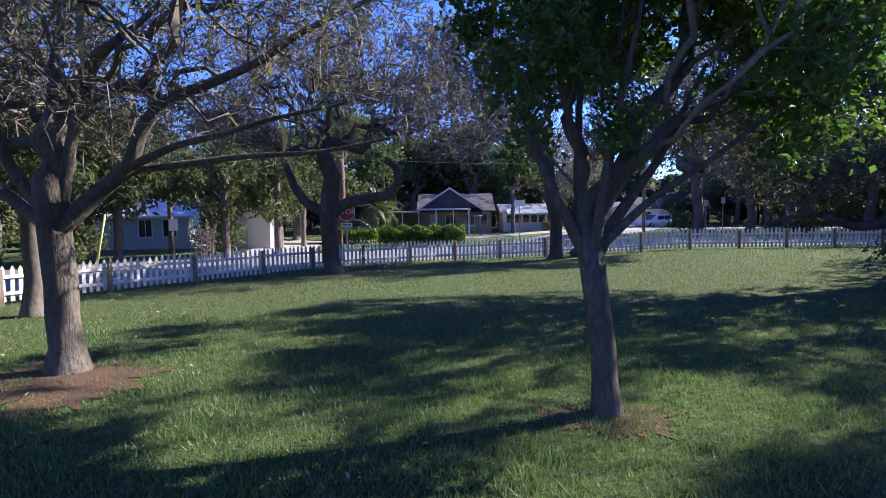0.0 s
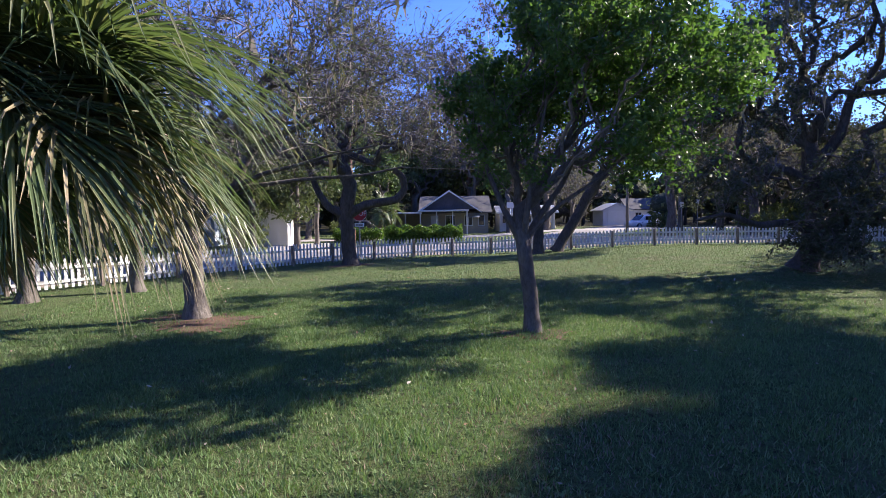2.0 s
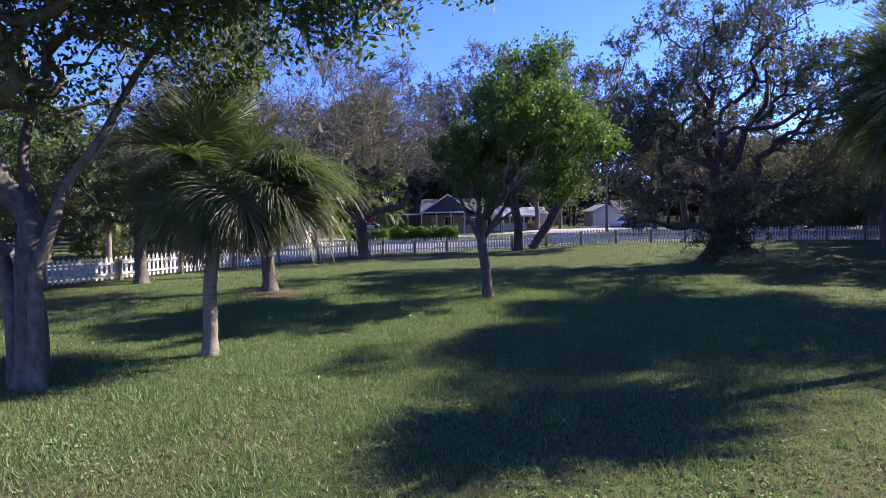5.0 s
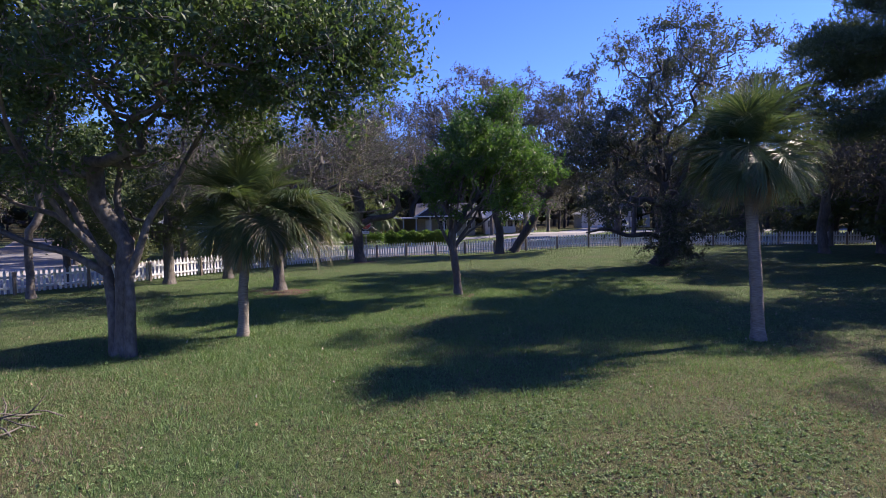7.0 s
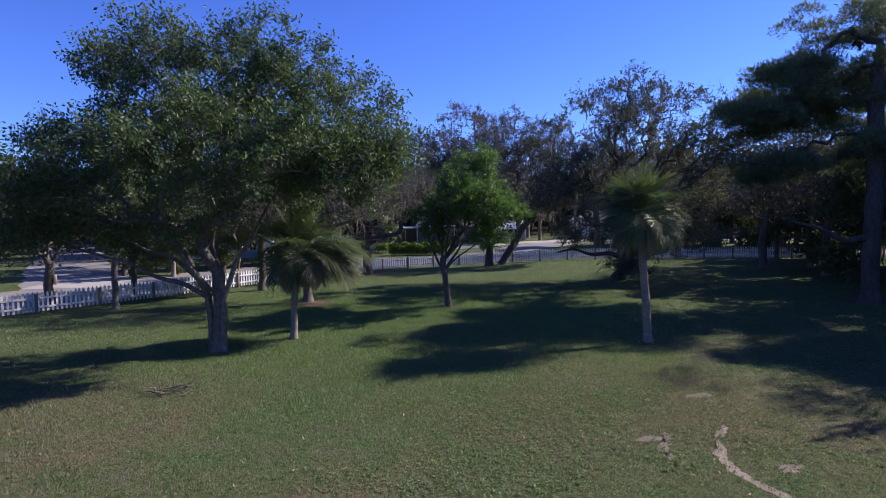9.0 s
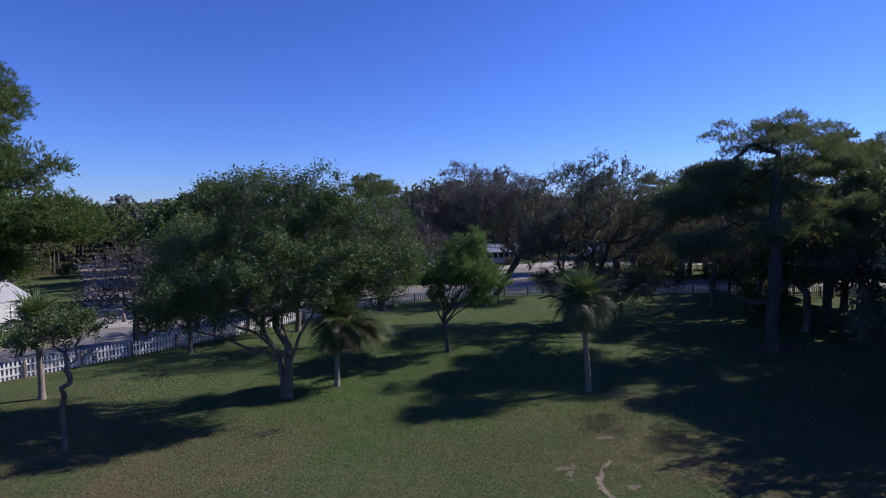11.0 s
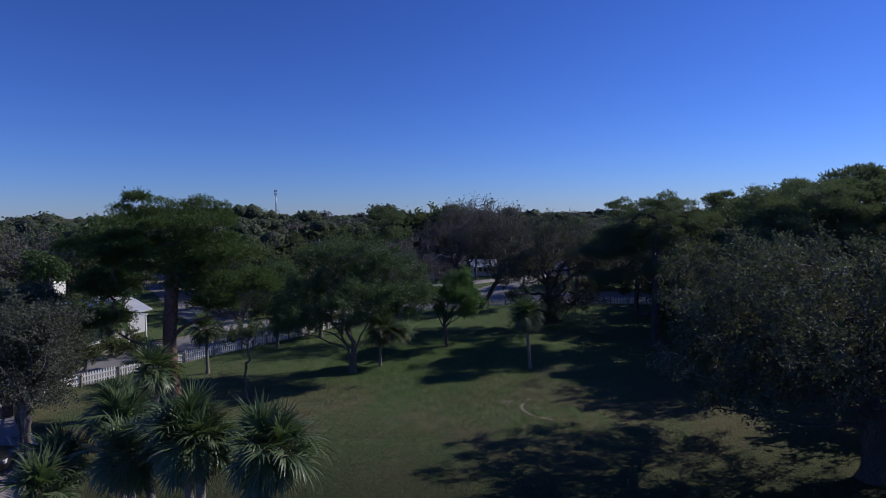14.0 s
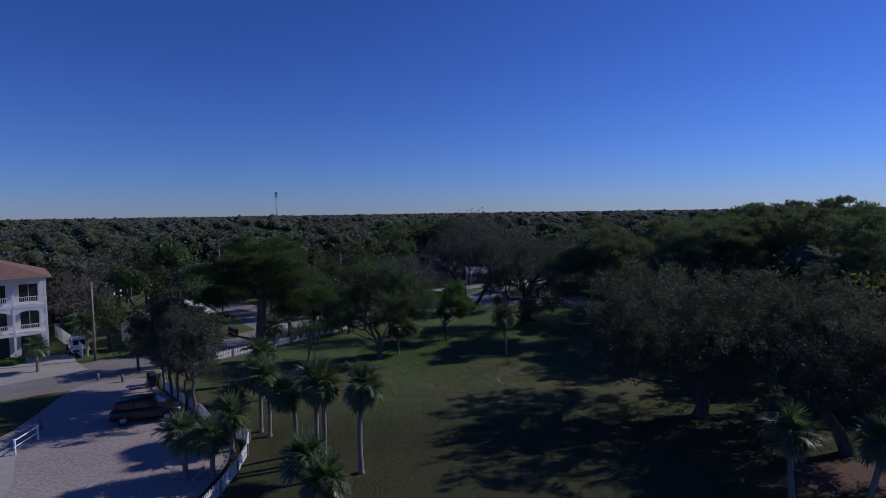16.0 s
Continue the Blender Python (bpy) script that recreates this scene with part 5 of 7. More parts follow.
KINDS = [
    tree("live_oak", "woodland oak with a rounded dark green crown", "tree", (-19.0, 24.5), 71, [(0, 0, 0), (0.1, 0, 1.5), (0, 0, 3)],
         [(0, 0, 6.6, 4.2, 4.0, 3.0), (1.6, 1, 5.0, 3.0, 3.0, 2.2), (-1.8, -0.6, 5.2, 2.8, 2.8, 2.2)], 200, 0.26, 0.014, 2600, 0.4, 0.55, "near_wood_leaf", "oak_bark", 0.55, 2, 0.6, 0.14, group="woodland trees", min_r=0.045, clump=1.2),
    tree("pine_tree", "woodland pine with a flat-topped crown", "tree", (-8.0, 44.0), 72, [(0, 0, 0), (0.1, 0, 4), (0, 0, 8), (0.1, 0, 11)],
         [(0, 0, 11.2, 3.4, 3.2, 1.8), (1, 0, 8.8, 2.8, 2.6, 1.2), (-1.4, 0, 7.4, 2.2, 2.2, 1.0)], 100, 0.26, 0.014, 3400, 0.27, 0.5, "hazy_pine", "pine_bark", 0.95, 2, 0.6, 0.12, 0.06, needles=True, group="woodland trees", min_r=0.045, clump=0.3, per=1, needle_w=0.16),
    tree("live_oak", "half-bare woodland oak with grey-brown branches", "tree", (33.0, 52.5), 73, [(0, 0, 0), (0.2, 0, 1.5), (0, 0, 2.8)],
         [(0, 0, 6.0, 4.6, 4.2, 2.8), (2, 0, 4.6, 2.6, 2.6, 1.6)], 260, 0.27, 0.014, 2400, 0.26, 0.5, "bare_leaf", "oak_bark", 0.5, 2, 0.5, 0.19, jitter=0.32, group="woodland trees", moss=60, min_r=0.026, twigs=220, twig_len=1.1, twig_r=0.02, clump=1.3, near=1.2),
    tree("cedar_tree", "dense dark woodland cedar", "tree", (-15.5, 27.5), 74, [(0, 0, 0), (0, 0, 2), (0, 0, 5)],
         [(0, 0, 3.6, 2.3, 2.3, 2.4), (0, 0, 6.0, 1.7, 1.7, 2.2)], 130, 0.2, 0.012, 2300, 0.36, 0.32, "cedar_leaf", "oak_bark", 0.4, 2, 0.5, 0.06, sag=0.06, group="woodland trees", min_r=0.045, clump=1.2),
    tree("bush", "low leafy understory bush", "bush", (-12.5, 31.5), 75, [(0, 0, 0), (0, 0, 0.3), (0, 0, 0.6)],
         [(0, 0, 1.3, 1.7, 1.6, 1.2)], 60, 0.06, 0.008, 1000, 0.25, 0.5, "near_wood_leaf", "oak_bark", 0.3, 1, 0.3, 0.1, group="woodland bushes", min_r=0.015),
    tree("broadleaf_tree", "woodland tree with a full mid-green crown", "tree", (-25.0, 26.5), 76, [(0, 0, 0), (0, 0.1, 2), (0.1, 0, 3.6)],
         [(0, 0, 6.8, 3.4, 3.2, 3.2), (0.8, 0.5, 8.4, 2.2, 2.2, 1.8)], 180, 0.22, 0.014, 2600, 0.38, 0.55, "fig_leaf", "smooth_bark", 0.5, 2, 0.6, 0.12, group="woodland trees", min_r=0.045, clump=1.2),
]


def plant(kind, x, y, s=1.0, turn=0.0):
    copy_thing(KINDS[kind], pose(x, y, height(x, y) - 0.05, 0, 0, turn) @ Matrix.Scale(s, 4))


wood = random.Random(5)
# trees that stand close behind the street and at the lawn's right-hand edge
for k, x, y, s in ((3, -21.5, 21.5, 0.9), (3, -17.5, 28.5, 1.0), (0, -23.5, 29.0, 0.95), (4, -18.0, 21.6, 0.8), (4, -20.5, 23.8, 1.0), (4, -16.2, 25.0, 0.9),
                   (2, 20.0, 38.5, 1.05), (2, 27.0, 37.0, 0.95), (0, 33.0, 35.5, 1.0), (4, 25.5, 33.5, 0.7), (4, 29, 34.5, 0.8), (4, 36, 33.8, 0.8),
                   (0, 29.5, 8.0, 1.05), (0, 33.0, -4.0, 1.1), (0, 35.0, -15.0, 1.1), (0, 36.5, -27.0, 1.1), (1, 31.0, 17.0, 1.05), (0, 40.0, 12.0, 1.1),
                   (1, 34.5, 4.0, 1.1), (0, 29.0, -12.0, 0.9), (1, 41.0, -6.0, 1.1), (0, 42.0, -20.0, 1.1), (5, 38, 20, 1.0),
                   (5, -9.5, 38.5, 0.85), (3, -13.0, 35.0, 1.1), (3, -10.5, 36.5, 1.0), (1, 3.0, 72.0, 1.05), (1, -4.5, 74.0, 0.95), (5, 12.0, 70.0, 0.8), (2, 14.0, 60.0, 0.8), (0, -12.0, 60.0, 1.0),
                   (0, -26.0, 40.0, 1.0), (2, -36.0, 22.0, 0.9), (5, -27.0, 4.5, 0.5), (5, -40.0, 16.0, 0.9), (2, -43.5, 10.5, 0.95), (0, -34.0, 40.0, 1.1), (0, -48, 34, 1.1),
                   (3, -29.5, 2.2, 0.55), (4, -27.5, 0.4, 0.8), (4, -31.0, 1.0, 0.8), (4, -26.2, 3.8, 0.9), (0, -36.5, 4.0, 0.7), (3, -33.5, 4.6, 0.7), (0, -31.0, 6.2, 0.6), (3, -41.5, 12.0, 0.8),
                   (2, 24.0, 43.0, 1.0), (0, 30.0, 42.0, 1.0), (0, 37.0, 40.0, 1.05), (2, 42.0, 36.0, 1.0), (0, 45.0, 44.0, 1.1), (2, 34.0, 47.0, 1.0), (5, 26.5, 48.0, 0.9), (0, 48.0, 30.0, 1.1), (4, 22.0, 35.6, 0.8), (4, 31.5, 36.0, 1.0), (4, 33.5, 38.5, 1.2), (4, 27.0, 40.0, 1.2), (4, 40.0, 34.0, 1.1), (4, 23.0, 39.0, 1.1), (4, 37.0, 36.5, 1.2), (3, 35.0, 42.0, 1.0), (3, 29.0, 39.5, 0.8),
                   (0, 31.0, 24.5, 0.9), (1, 37.0, 27.0, 1.0), (0, 44.0, 17.0, 1.1), (0, 48.0, 5.0, 1.1), (4, 33.0, 1.0, 1.3), (4, 31.0, -8.0, 1.2), (4, 33.0, -19.0, 1.3), (4, 30.5, 12.0, 1.2), (1, 47.0, -12.0, 1.1), (0, 50.0, -28.0, 1.1), (0, 34.0, -38.0, 1.0), (4, 35.0, -31.0, 1.3),
                   (2, 3.5, 70.5, 1.6), (0, -4.0, 71.0, 1.5), (2, 13.5, 69.5, 1.5), (0, -12.5, 48.0, 1.2), (0, 0.0, 77.0, 1.6), (2, 8.5, 76.0, 1.7), (2, 16.0, 37.5, 1.15), (2, 21.5, 36.8, 1.2), (2, 30.0, 31.0, 1.1), (0, 36.0, 31.5, 1.1), (2, 25.5, 19.0, 1.15), (0, 27.5, 13.5, 1.1), (2, 29.0, 3.0, 1.2), (2, 24.0, 15.5, 0.9), (0, 24.5, 11.0, 0.85), (2, 26.5, 8.5, 1.0), (2, 22.5, 19.5, 0.95), (4, 23.5, 13.0, 1.2), (4, 25.0, 17.0, 1.3), (3, -14.9, 10.9, 0.75), (0, -12.0, 15.2, 0.7), (2, -17.2, 8.0, 0.72), (3, 26.0, 24.2, 0.7), (3, 28.0, 28.2, 0.8),
                   (5, -6.5, 52.0, 0.9), (3, -19.5, 44.0, 1.0), (0, -25.0, 48.0, 1.1), (2, -29.0, 35.5, 0.8), (4, -21.5, 34.0, 1.0), (4, -26.0, 33.5, 1.2), (5, 6.5, 70.5, 0.9), (1, -9.0, 69.0, 1.0), (5, -37.0, 22.5, 1.25), (0, -41.0, 28.0, 1.3), (2, -45.0, 21.0, 1.2), (5, -33.0, 17.0, 0.9), (4, -34.5, 20.0, 1.2), (3, -38.5, 19.0, 1.0), (1, 38.0, 7.0, 1.2), (1, 43.5, 10.0, 1.22), (1, 47.0, 5.5, 1.25), (1, 33.5, 10.5, 1.12), (1, 40.5, 1.0, 1.15), (0, -31.5, 9.5, 0.6), (5, -30.0, 12.5, 0.7), (5, 6.5, 55.8, 0.95), (2, 10.5, 56.2, 1.15), (3, -11.0, 29.0, 0.95), (3, -9.0, 31.0, 0.9), (0, -12.6, 31.0, 0.7)):
    plant(k, x, y, s, wood.uniform(0, 360))
made = [(-19, 24.5)]
tries = 0
while len(made) < 70 and tries < 6000:
    tries += 1
    y = wood.uniform(-20, 75)
    x = wood.uniform(-55 - max(0, y) * 0.75, 50 + max(0, y) * 0.75)
    if not free(x, y) or (abs(x) < 48 and y < 46) or any(math.hypot(x - a, y - b) < 5.2 for a, b in made):
        continue
    made.append((x, y))
    plant(wood.choice((0, 0, 0, 1, 1, 2, 2, 5, 5, 3)), x, y, wood.uniform(0.8, 1.15), wood.uniform(0, 360))
for _ in range(60):
    y = wood.uniform(40, 75)
    x = wood.uniform(-60, 70)
    if free(x, y, 0.8):
        plant(4, x, y, wood.uniform(0.6, 1.2), wood.uniform(0, 360))


def lump_shape(level):
    bm = bmesh.new()
    bmesh.ops.create_icosphere(bm, subdivisions=level, radius=1.0)
    bm.verts.ensure_lookup_table()
    v = np.array([tuple(q.co) for q in bm.verts])
    f = np.array([[q.index for q in face.verts] for face in bm.faces])
    bm.free()
    return v, f


def far_woods():
    """Tree crowns out to the horizon: uneven lumps under leaf clumps, coarser with distance. Three tints of wood."""
    rng = np.random.default_rng(9)
    leaf = [[[], [], 0] for _ in range(3)]
    mass = [[[], [], 0] for _ in range(3)]

    def put(store, V, F):
        store[0].append(V)
        store[1].append(F + store[2])
        store[2] += len(V)
    fine, rough = lump_shape(2), lump_shape(1)
    r = 44.0
    while r < 2400:
        gap = 6.4 + r * 0.012
        k = int(radians(150) * r / gap)
        for i in range(k):
            a = radians(90) + radians(75) * (2 * (i + rng.uniform()) / k - 1)
            q = r + rng.uniform(-0.5, 0.5) * gap
            x, y = q * math.cos(a), q * math.sin(a) - 20
            if r < 130 and not free(x, y) or r >= 130 and (near_line(x, y, WAYS[1][0], 5) or near_line(x, y, WAYS[2][0], 5)):
                continue
            if -46 < x < 34 and y < 46 or abs(x - 1) > 12 + (y + 62) * 0.86:
                continue
            top = rng.uniform(9.0, 12.0) + (rng.uniform(1.0, 3.2) if rng.uniform() < 0.08 else 0)
            if r > 420:
                top = 9.5 + 2.2 * rng.uniform() + (2.5 if rng.uniform() < 0.05 else 0) + 1.2 * math.sin(x * 0.013 + 1) * math.sin(y * 0.011)
            wide = gap * rng.uniform(0.5, 0.72)
            m = int(rng.choice(3, p=(0.5, 0.24, 0.26)))
            lumps = 5 if r < 130 else (4 if r < 420 else 2)
            v, f = fine if r < 60 else rough
            centres = []
            for n in range(lumps):
                ang = 6.28 * n / lumps + rng.uniform(0, 1)
                off = 0.45 * wide * (0.4 if n == 0 else 1)
                rad = wide * rng.uniform(0.5, 0.72)
                tall = rad * rng.uniform(0.6, 0.85)
                c = np.array([x + off * math.cos(ang), y + off * math.sin(ang), top - tall - (0 if n == 0 else rng.uniform(0.2, 0.28) * top * (n % 3))])
                centres.append((c, rad, tall))
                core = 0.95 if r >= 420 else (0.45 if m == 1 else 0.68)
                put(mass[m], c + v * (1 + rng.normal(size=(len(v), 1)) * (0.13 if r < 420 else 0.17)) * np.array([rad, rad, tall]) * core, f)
            if r < 420:
                num, size = (300, 0.6) if r < 110 else ((210, 0.72) if r < 180 else ((120, 0.95) if r < 300 else (70, 1.2)))
                num = int(num * (1.7 if m == 1 else 1.15))
                pick = rng.integers(lumps, size=num)
                d = rng.normal(size=(num, 3))
                d /= np.linalg.norm(d, axis=1)[:, None]
                d[:, 2] = np.abs(d[:, 2]) - 0.25
                c = np.array([centres[p][0] for p in pick]) + d * np.array([(centres[p][1], centres[p][1], centres[p][2]) for p in pick]) * rng.uniform(0.72, 1.12, size=(num, 1))
                put(leaf[m], *leaf_cloud(rng, c, size, 0.7, 1.2))
            if r < 160:
                tv, tf = tubes([(np.array([(x, y, -0.1), (x + 0.2, y, top * 0.3), (x, y, top * 0.75)]), np.array([0.22, 0.17, 0.06]))], 5)
                put(mass[1], tv, np.concatenate([tf[:, [0, 1, 2]], tf[:, [0, 2, 3]]]))
        r += gap * 0.95
    out = []
    for m, (a, b) in enumerate((("wood_mass", "wood_leaf"), ("bare_mass", "bare_leaf"), ("pine_mass", "hazy_pine"))):
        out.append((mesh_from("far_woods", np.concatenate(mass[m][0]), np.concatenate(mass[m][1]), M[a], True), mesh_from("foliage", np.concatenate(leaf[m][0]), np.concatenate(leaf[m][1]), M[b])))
    return out


for (woods_me, cover_me), tint in zip(far_woods(), ("dark green", "grey-brown half-bare", "deep green pine")):
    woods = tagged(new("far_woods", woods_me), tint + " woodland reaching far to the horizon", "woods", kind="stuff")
    tagged(part("foliage", cover_me, woods), kind="stuff")


# ---- grass ----
def inside(poly, x, y):
    px, py = np.array(poly).T
    ok = np.zeros(len(x), bool)
    j = len(px) - 1
    for i in range(len(px)):
        cross = ((py[i] > y) != (py[j] > y)) & (x < (px[j] - px[i]) * (y - py[i]) / (py[j] - py[i] + 1e-12) + px[i])
        ok ^= cross
        j = i
    return ok


LAWN = WEST[:-1] + NORTH[:-1] + EAST + [(44, -60), (-12.6, -60)] + LOT[:0:-1]
HZ = np.vectorize(height)


def blades(name, boxes, tall, wide, material, label, seed, dry):
    """Single bent blades strewn over boxes (x0, x1, y0, y1, number)."""
    rng = np.random.default_rng(seed)
    xs, ys = [], []
    for x0, x1, y0, y1, n in boxes:
        if n > 0:
            x, y = rng.uniform(x0, x1, n), rng.uniform(y0, y1, n)
        else:
            # thickest round a middle, thinning out: (x, y, spread in x, spread in y)
            n = -n
            x, y = rng.normal(x0, y0, n), rng.normal(x1, y1, n)
        # tufts: blades gather round a coarse random lattice
        x += 0.06 * np.sin(y * 21 + x * 3)
        y += 0.06 * np.sin(x * 19)
        ok = inside(LAWN, x, y)
        n1 = np.sin(x * 0.55 + 1.3 * np.sin(y * 0.31)) + np.sin(y * 0.47 + 1.1 * np.sin(x * 0.36 + 2)) + 0.8 * np.sin(x * 1.9 + y * 1.3) * np.sin(y * 2.3)
        thirst = np.clip((3 - y) / 11, 0, 1) * 1.9 - 1.4
        is_dry = (n1 * 0.6 + thirst + rng.normal(size=n) * 0.7) > 0
        ok &= is_dry if dry else ~is_dry
        xs.append(x[ok])
        ys.append(y[ok])
    x, y = np.concatenate(xs), np.concatenate(ys)
    n = len(x)
    p = np.stack([x, y, HZ(x, y)], axis=1)
    a = rng.uniform(0, 2 * math.pi, n)
    side = np.stack([np.cos(a), np.sin(a), np.zeros(n)], axis=1)
    lean = rng.normal(size=(n, 3)) * np.array([0.45, 0.45, 0]) + np.array([0, 0, 1.0])
    h = tall * rng.uniform(0.45, 1.25, size=(n, 1)) * (0.75 + 0.5 * (np.sin(x * 3.1) * np.sin(y * 2.7) > 0.3)[:, None])
    w = wide * rng.uniform(0.7, 1.3, size=(n, 1))
    V = np.stack([p - side * w, p + side * w, p + lean * h], axis=1).reshape(-1, 3)
    F = np.arange(n * 3, dtype=np.int32).reshape(-1, 3)
    return tagged(new(name, mesh_from(name, V, F, M[material])), label, "grass", kind="stuff")


NEAR = [(-8, 8, -8, 4, 130000), (-9, 9, 4, 13, 75000), (-9, 9, -14, -8, 45000), (-16, 22, 13, 27, 50000), (8, 24, -14, 13, 55000), (-22, -8, -14, 13, 40000), (-18, 30, -30, -14, 55000), (-13, 32, -52, -30, 25000)]
blades("grass", NEAR, 0.06, 0.006, "grass", "short green lawn grass", 21, False)
blades("grass", [(0.0, 4.5, 4.0, 3.2, -80000), (0, -2.5, 4.0, 2.5, -40000)], 0.08, 0.0055, "grass", "longer lush lawn grass in loose tufts", 25, False)
blades("dry_grass", NEAR, 0.05, 0.006, "dry_grass", "short straw-coloured dry lawn grass", 22, True)


def weed_patches():
    """Small broad-leaved weeds, leaf by leaf in low rosettes, thick in some places and thin in others."""
    rng = np.random.default_rng(23)
    x = np.concatenate([rng.uniform(-10, 14, 60000), rng.uniform(-14, 22, 22000), rng.uniform(-9, 9, 7000)])
    y = np.concatenate([rng.uniform(-16, -3.5, 60000), rng.uniform(-34, -15, 22000), rng.uniform(-4, 4, 7000)])
    cover = 0.5 * np.sin(x * 0.9 + 1.7 * np.sin(y * 0.6)) * np.sin(y * 1.1 + 1.5 * np.sin(x * 0.5 + 1)) + 0.25 * np.sin(x * 2.7 + y) * np.sin(y * 3.1 - x * 0.7)
    for a, b, r, k in ((2.6, -6.8, 0.9, 0.6), (4.8, -6.3, 0.5, 0.4), (3.5, -7.9, 1.5, 0.5), (1.5, -9.5, 1.3, 0.7), (6.0, -6.0, 0.8, 0.6), (-2.5, -10.5, 0.9, 0.5), (0.5, -13.0, 1.4, 0.6), (7.5, -12.5, 1.0, 0.5), (4.6, -9.6, 0.8, 0.6)):
        cover += k * np.exp(-((x - a) ** 2 + ((y - b) * 1.3) ** 2) / (2 * r * r))
    cover -= 0.3 * np.clip((1.5 - x) / 4, 0, 1)
    ok = (rng.uniform(size=len(x)) < np.clip(cover * 1.2 - 0.02, 0.03, 0.85)) & inside(LAWN, x, y)
    x, y = x[ok], y[ok]
    n, leaves = len(x), 7
    wide = 0.02 + 0.075 * rng.uniform(size=(n, 1)) ** 1.8
    a, q = rng.uniform(0, 2 * math.pi, size=(n, leaves)), rng.uniform(size=(n, leaves)) ** 0.6
    px, py = (x[:, None] + np.cos(a) * q * wide).ravel(), (y[:, None] + np.sin(a) * q * wide).ravel()
    pz = (0.016 + (1 - q * 0.7) * wide * 0.35).ravel()
    return leaf_cloud(rng, np.stack([px, py, HZ(px, py) + pz], axis=1), 0.029, 0.75, 1.1)


tagged(new("weeds", mesh_from("weeds", *weed_patches(), M["weeds"])), "low bright green weeds growing among the grass", "weeds", kind="stuff")
lr = np.random.default_rng(24)
lx, ly = lr.uniform(-12, 22, 2600), lr.uniform(-34, 24, 2600)
lk = inside(LAWN, lx, ly)
lc = np.stack([lx, ly, HZ(lx, ly) + lr.uniform(0.03, 0.06, 2600)], axis=1)[lk]
tagged(new("fallen_leaves", mesh_from("fallen_leaves", *leaf_cloud(lr, lc, 0.06, 0.6, 2.5), M["litter"])), "pale fallen leaves strewn over the lawn", "leaf litter", kind="stuff")


# ---- houses ----
def wall_mesh(width, tall, thick, holes, off=(0, 0, 0)):
    """A wall from x = 0 to width, standing on z = 0, with holes (x0, z0, x1, z1) cut through, in one piece."""
    xs = sorted({0.0, width, *[h[0] for h in holes], *[h[2] for h in holes]})
    zs = sorted({0.0, tall, *[max(h[1], 0.0) for h in holes], *[h[3] for h in holes]})
    bm = bmesh.new()
    grid = {(i, k): bm.verts.new((x + off[0], off[1], z + off[2])) for i, x in enumerate(xs) for k, z in enumerate(zs)}
    faces = []
    for i in range(len(xs) - 1):
        for k in range(len(zs) - 1):
            mx, mz = (xs[i] + xs[i + 1]) / 2, (zs[k] + zs[k + 1]) / 2
            if not any(h[0] < mx < h[2] and h[1] < mz < h[3] for h in holes):
                faces.append(bm.faces.new((grid[i, k], grid[i + 1, k], grid[i + 1, k + 1], grid[i, k + 1])))
    r = bmesh.ops.extrude_face_region(bm, geom=faces)
    for v in r["geom"]:
        if isinstance(v, bmesh.types.BMVert):
            v.co.y += thick
    bmesh.ops.delete(bm, geom=[v for v in bm.verts if not v.link_faces], context="VERTS")
    return bm


def window(parent, x, y, z0, w, h, bars=1, material="white_paint", facing=0.0):
    """A window whose lower middle is at (x, y, z0), facing -y (0) or turned by facing degrees."""
    m = pose(x, y, z0, 0, 0, facing)
    t = 0.06
    win = part("window", box_mesh("window", [(-w / 2, -0.03, 0, -w / 2 + t, 0.05, h), (w / 2 - t, -0.03, 0, w / 2, 0.05, h), (-w / 2 + t, -0.03, h - t, w / 2 - t, 0.05, h), (-w / 2 + t, -0.03, 0, w / 2 - t, 0.05, t)]
                              + [(-w / 2 + w * (i + 1) / (bars + 1) - 0.02, -0.02, t, -w / 2 + w * (i + 1) / (bars + 1) + 0.02, 0.04, h - t) for i in range(bars)], M[material]), parent, "", m)
    part("pane", box_mesh("pane", [(-w / 2 + t, 0.0, t, w / 2 - t, 0.012, h - t)], M["glass"]), win)
    return win


def gable_roof(name, x0, x1, y0, y1, eave, ridge, over, material, along="x", thick=0.14):
    """Two sloping slabs; the ridge runs along x or y."""
    bm = bmesh.new()
    if along == "y":
        x0, x1, y0, y1 = y0, y1, x0, x1
    mid = (y0 + y1) / 2
    run = mid - y0
    drop = (ridge - eave) / run * over
    for s in (-1, 1):
        prof = [(mid, ridge), (mid + s * (run + over), eave - drop), (mid + s * (run + over), eave - drop - thick), (mid, ridge - thick)]
        vs = []
        for x in (x0 - over, x1 + over):
            vs.append([bm.verts.new((x, p[0], p[1]) if along == "x" else (p[0], x, p[1])) for p in prof])
        for i in range(4):
            j = (i + 1) % 4
            bm.faces.new((vs[0][i], vs[0][j], vs[1][j], vs[1][i]))
        bm.faces.new(vs[0])
        bm.faces.new(vs[1])
    return from_bm(name, bm, material)


def gable_end(x0, x1, y, eave, ridge, thick, material, along="x"):
    bm = bmesh.new()
    m = (x0 + x1) / 2
    rows = [[bm.verts.new((a, yy, z) if along == "x" else (yy, a, z)) for a, z in ((x0, eave), (x1, eave), (m, ridge))] for yy in (y, y + thick)]
    bm.faces.new(rows[0])
    bm.faces.new(rows[1])
    for i in range(3):
        j = (i + 1) % 3
        bm.faces.new((rows[0][i], rows[0][j], rows[1][j], rows[1][i]))
    return from_bm("gable", bm, material)


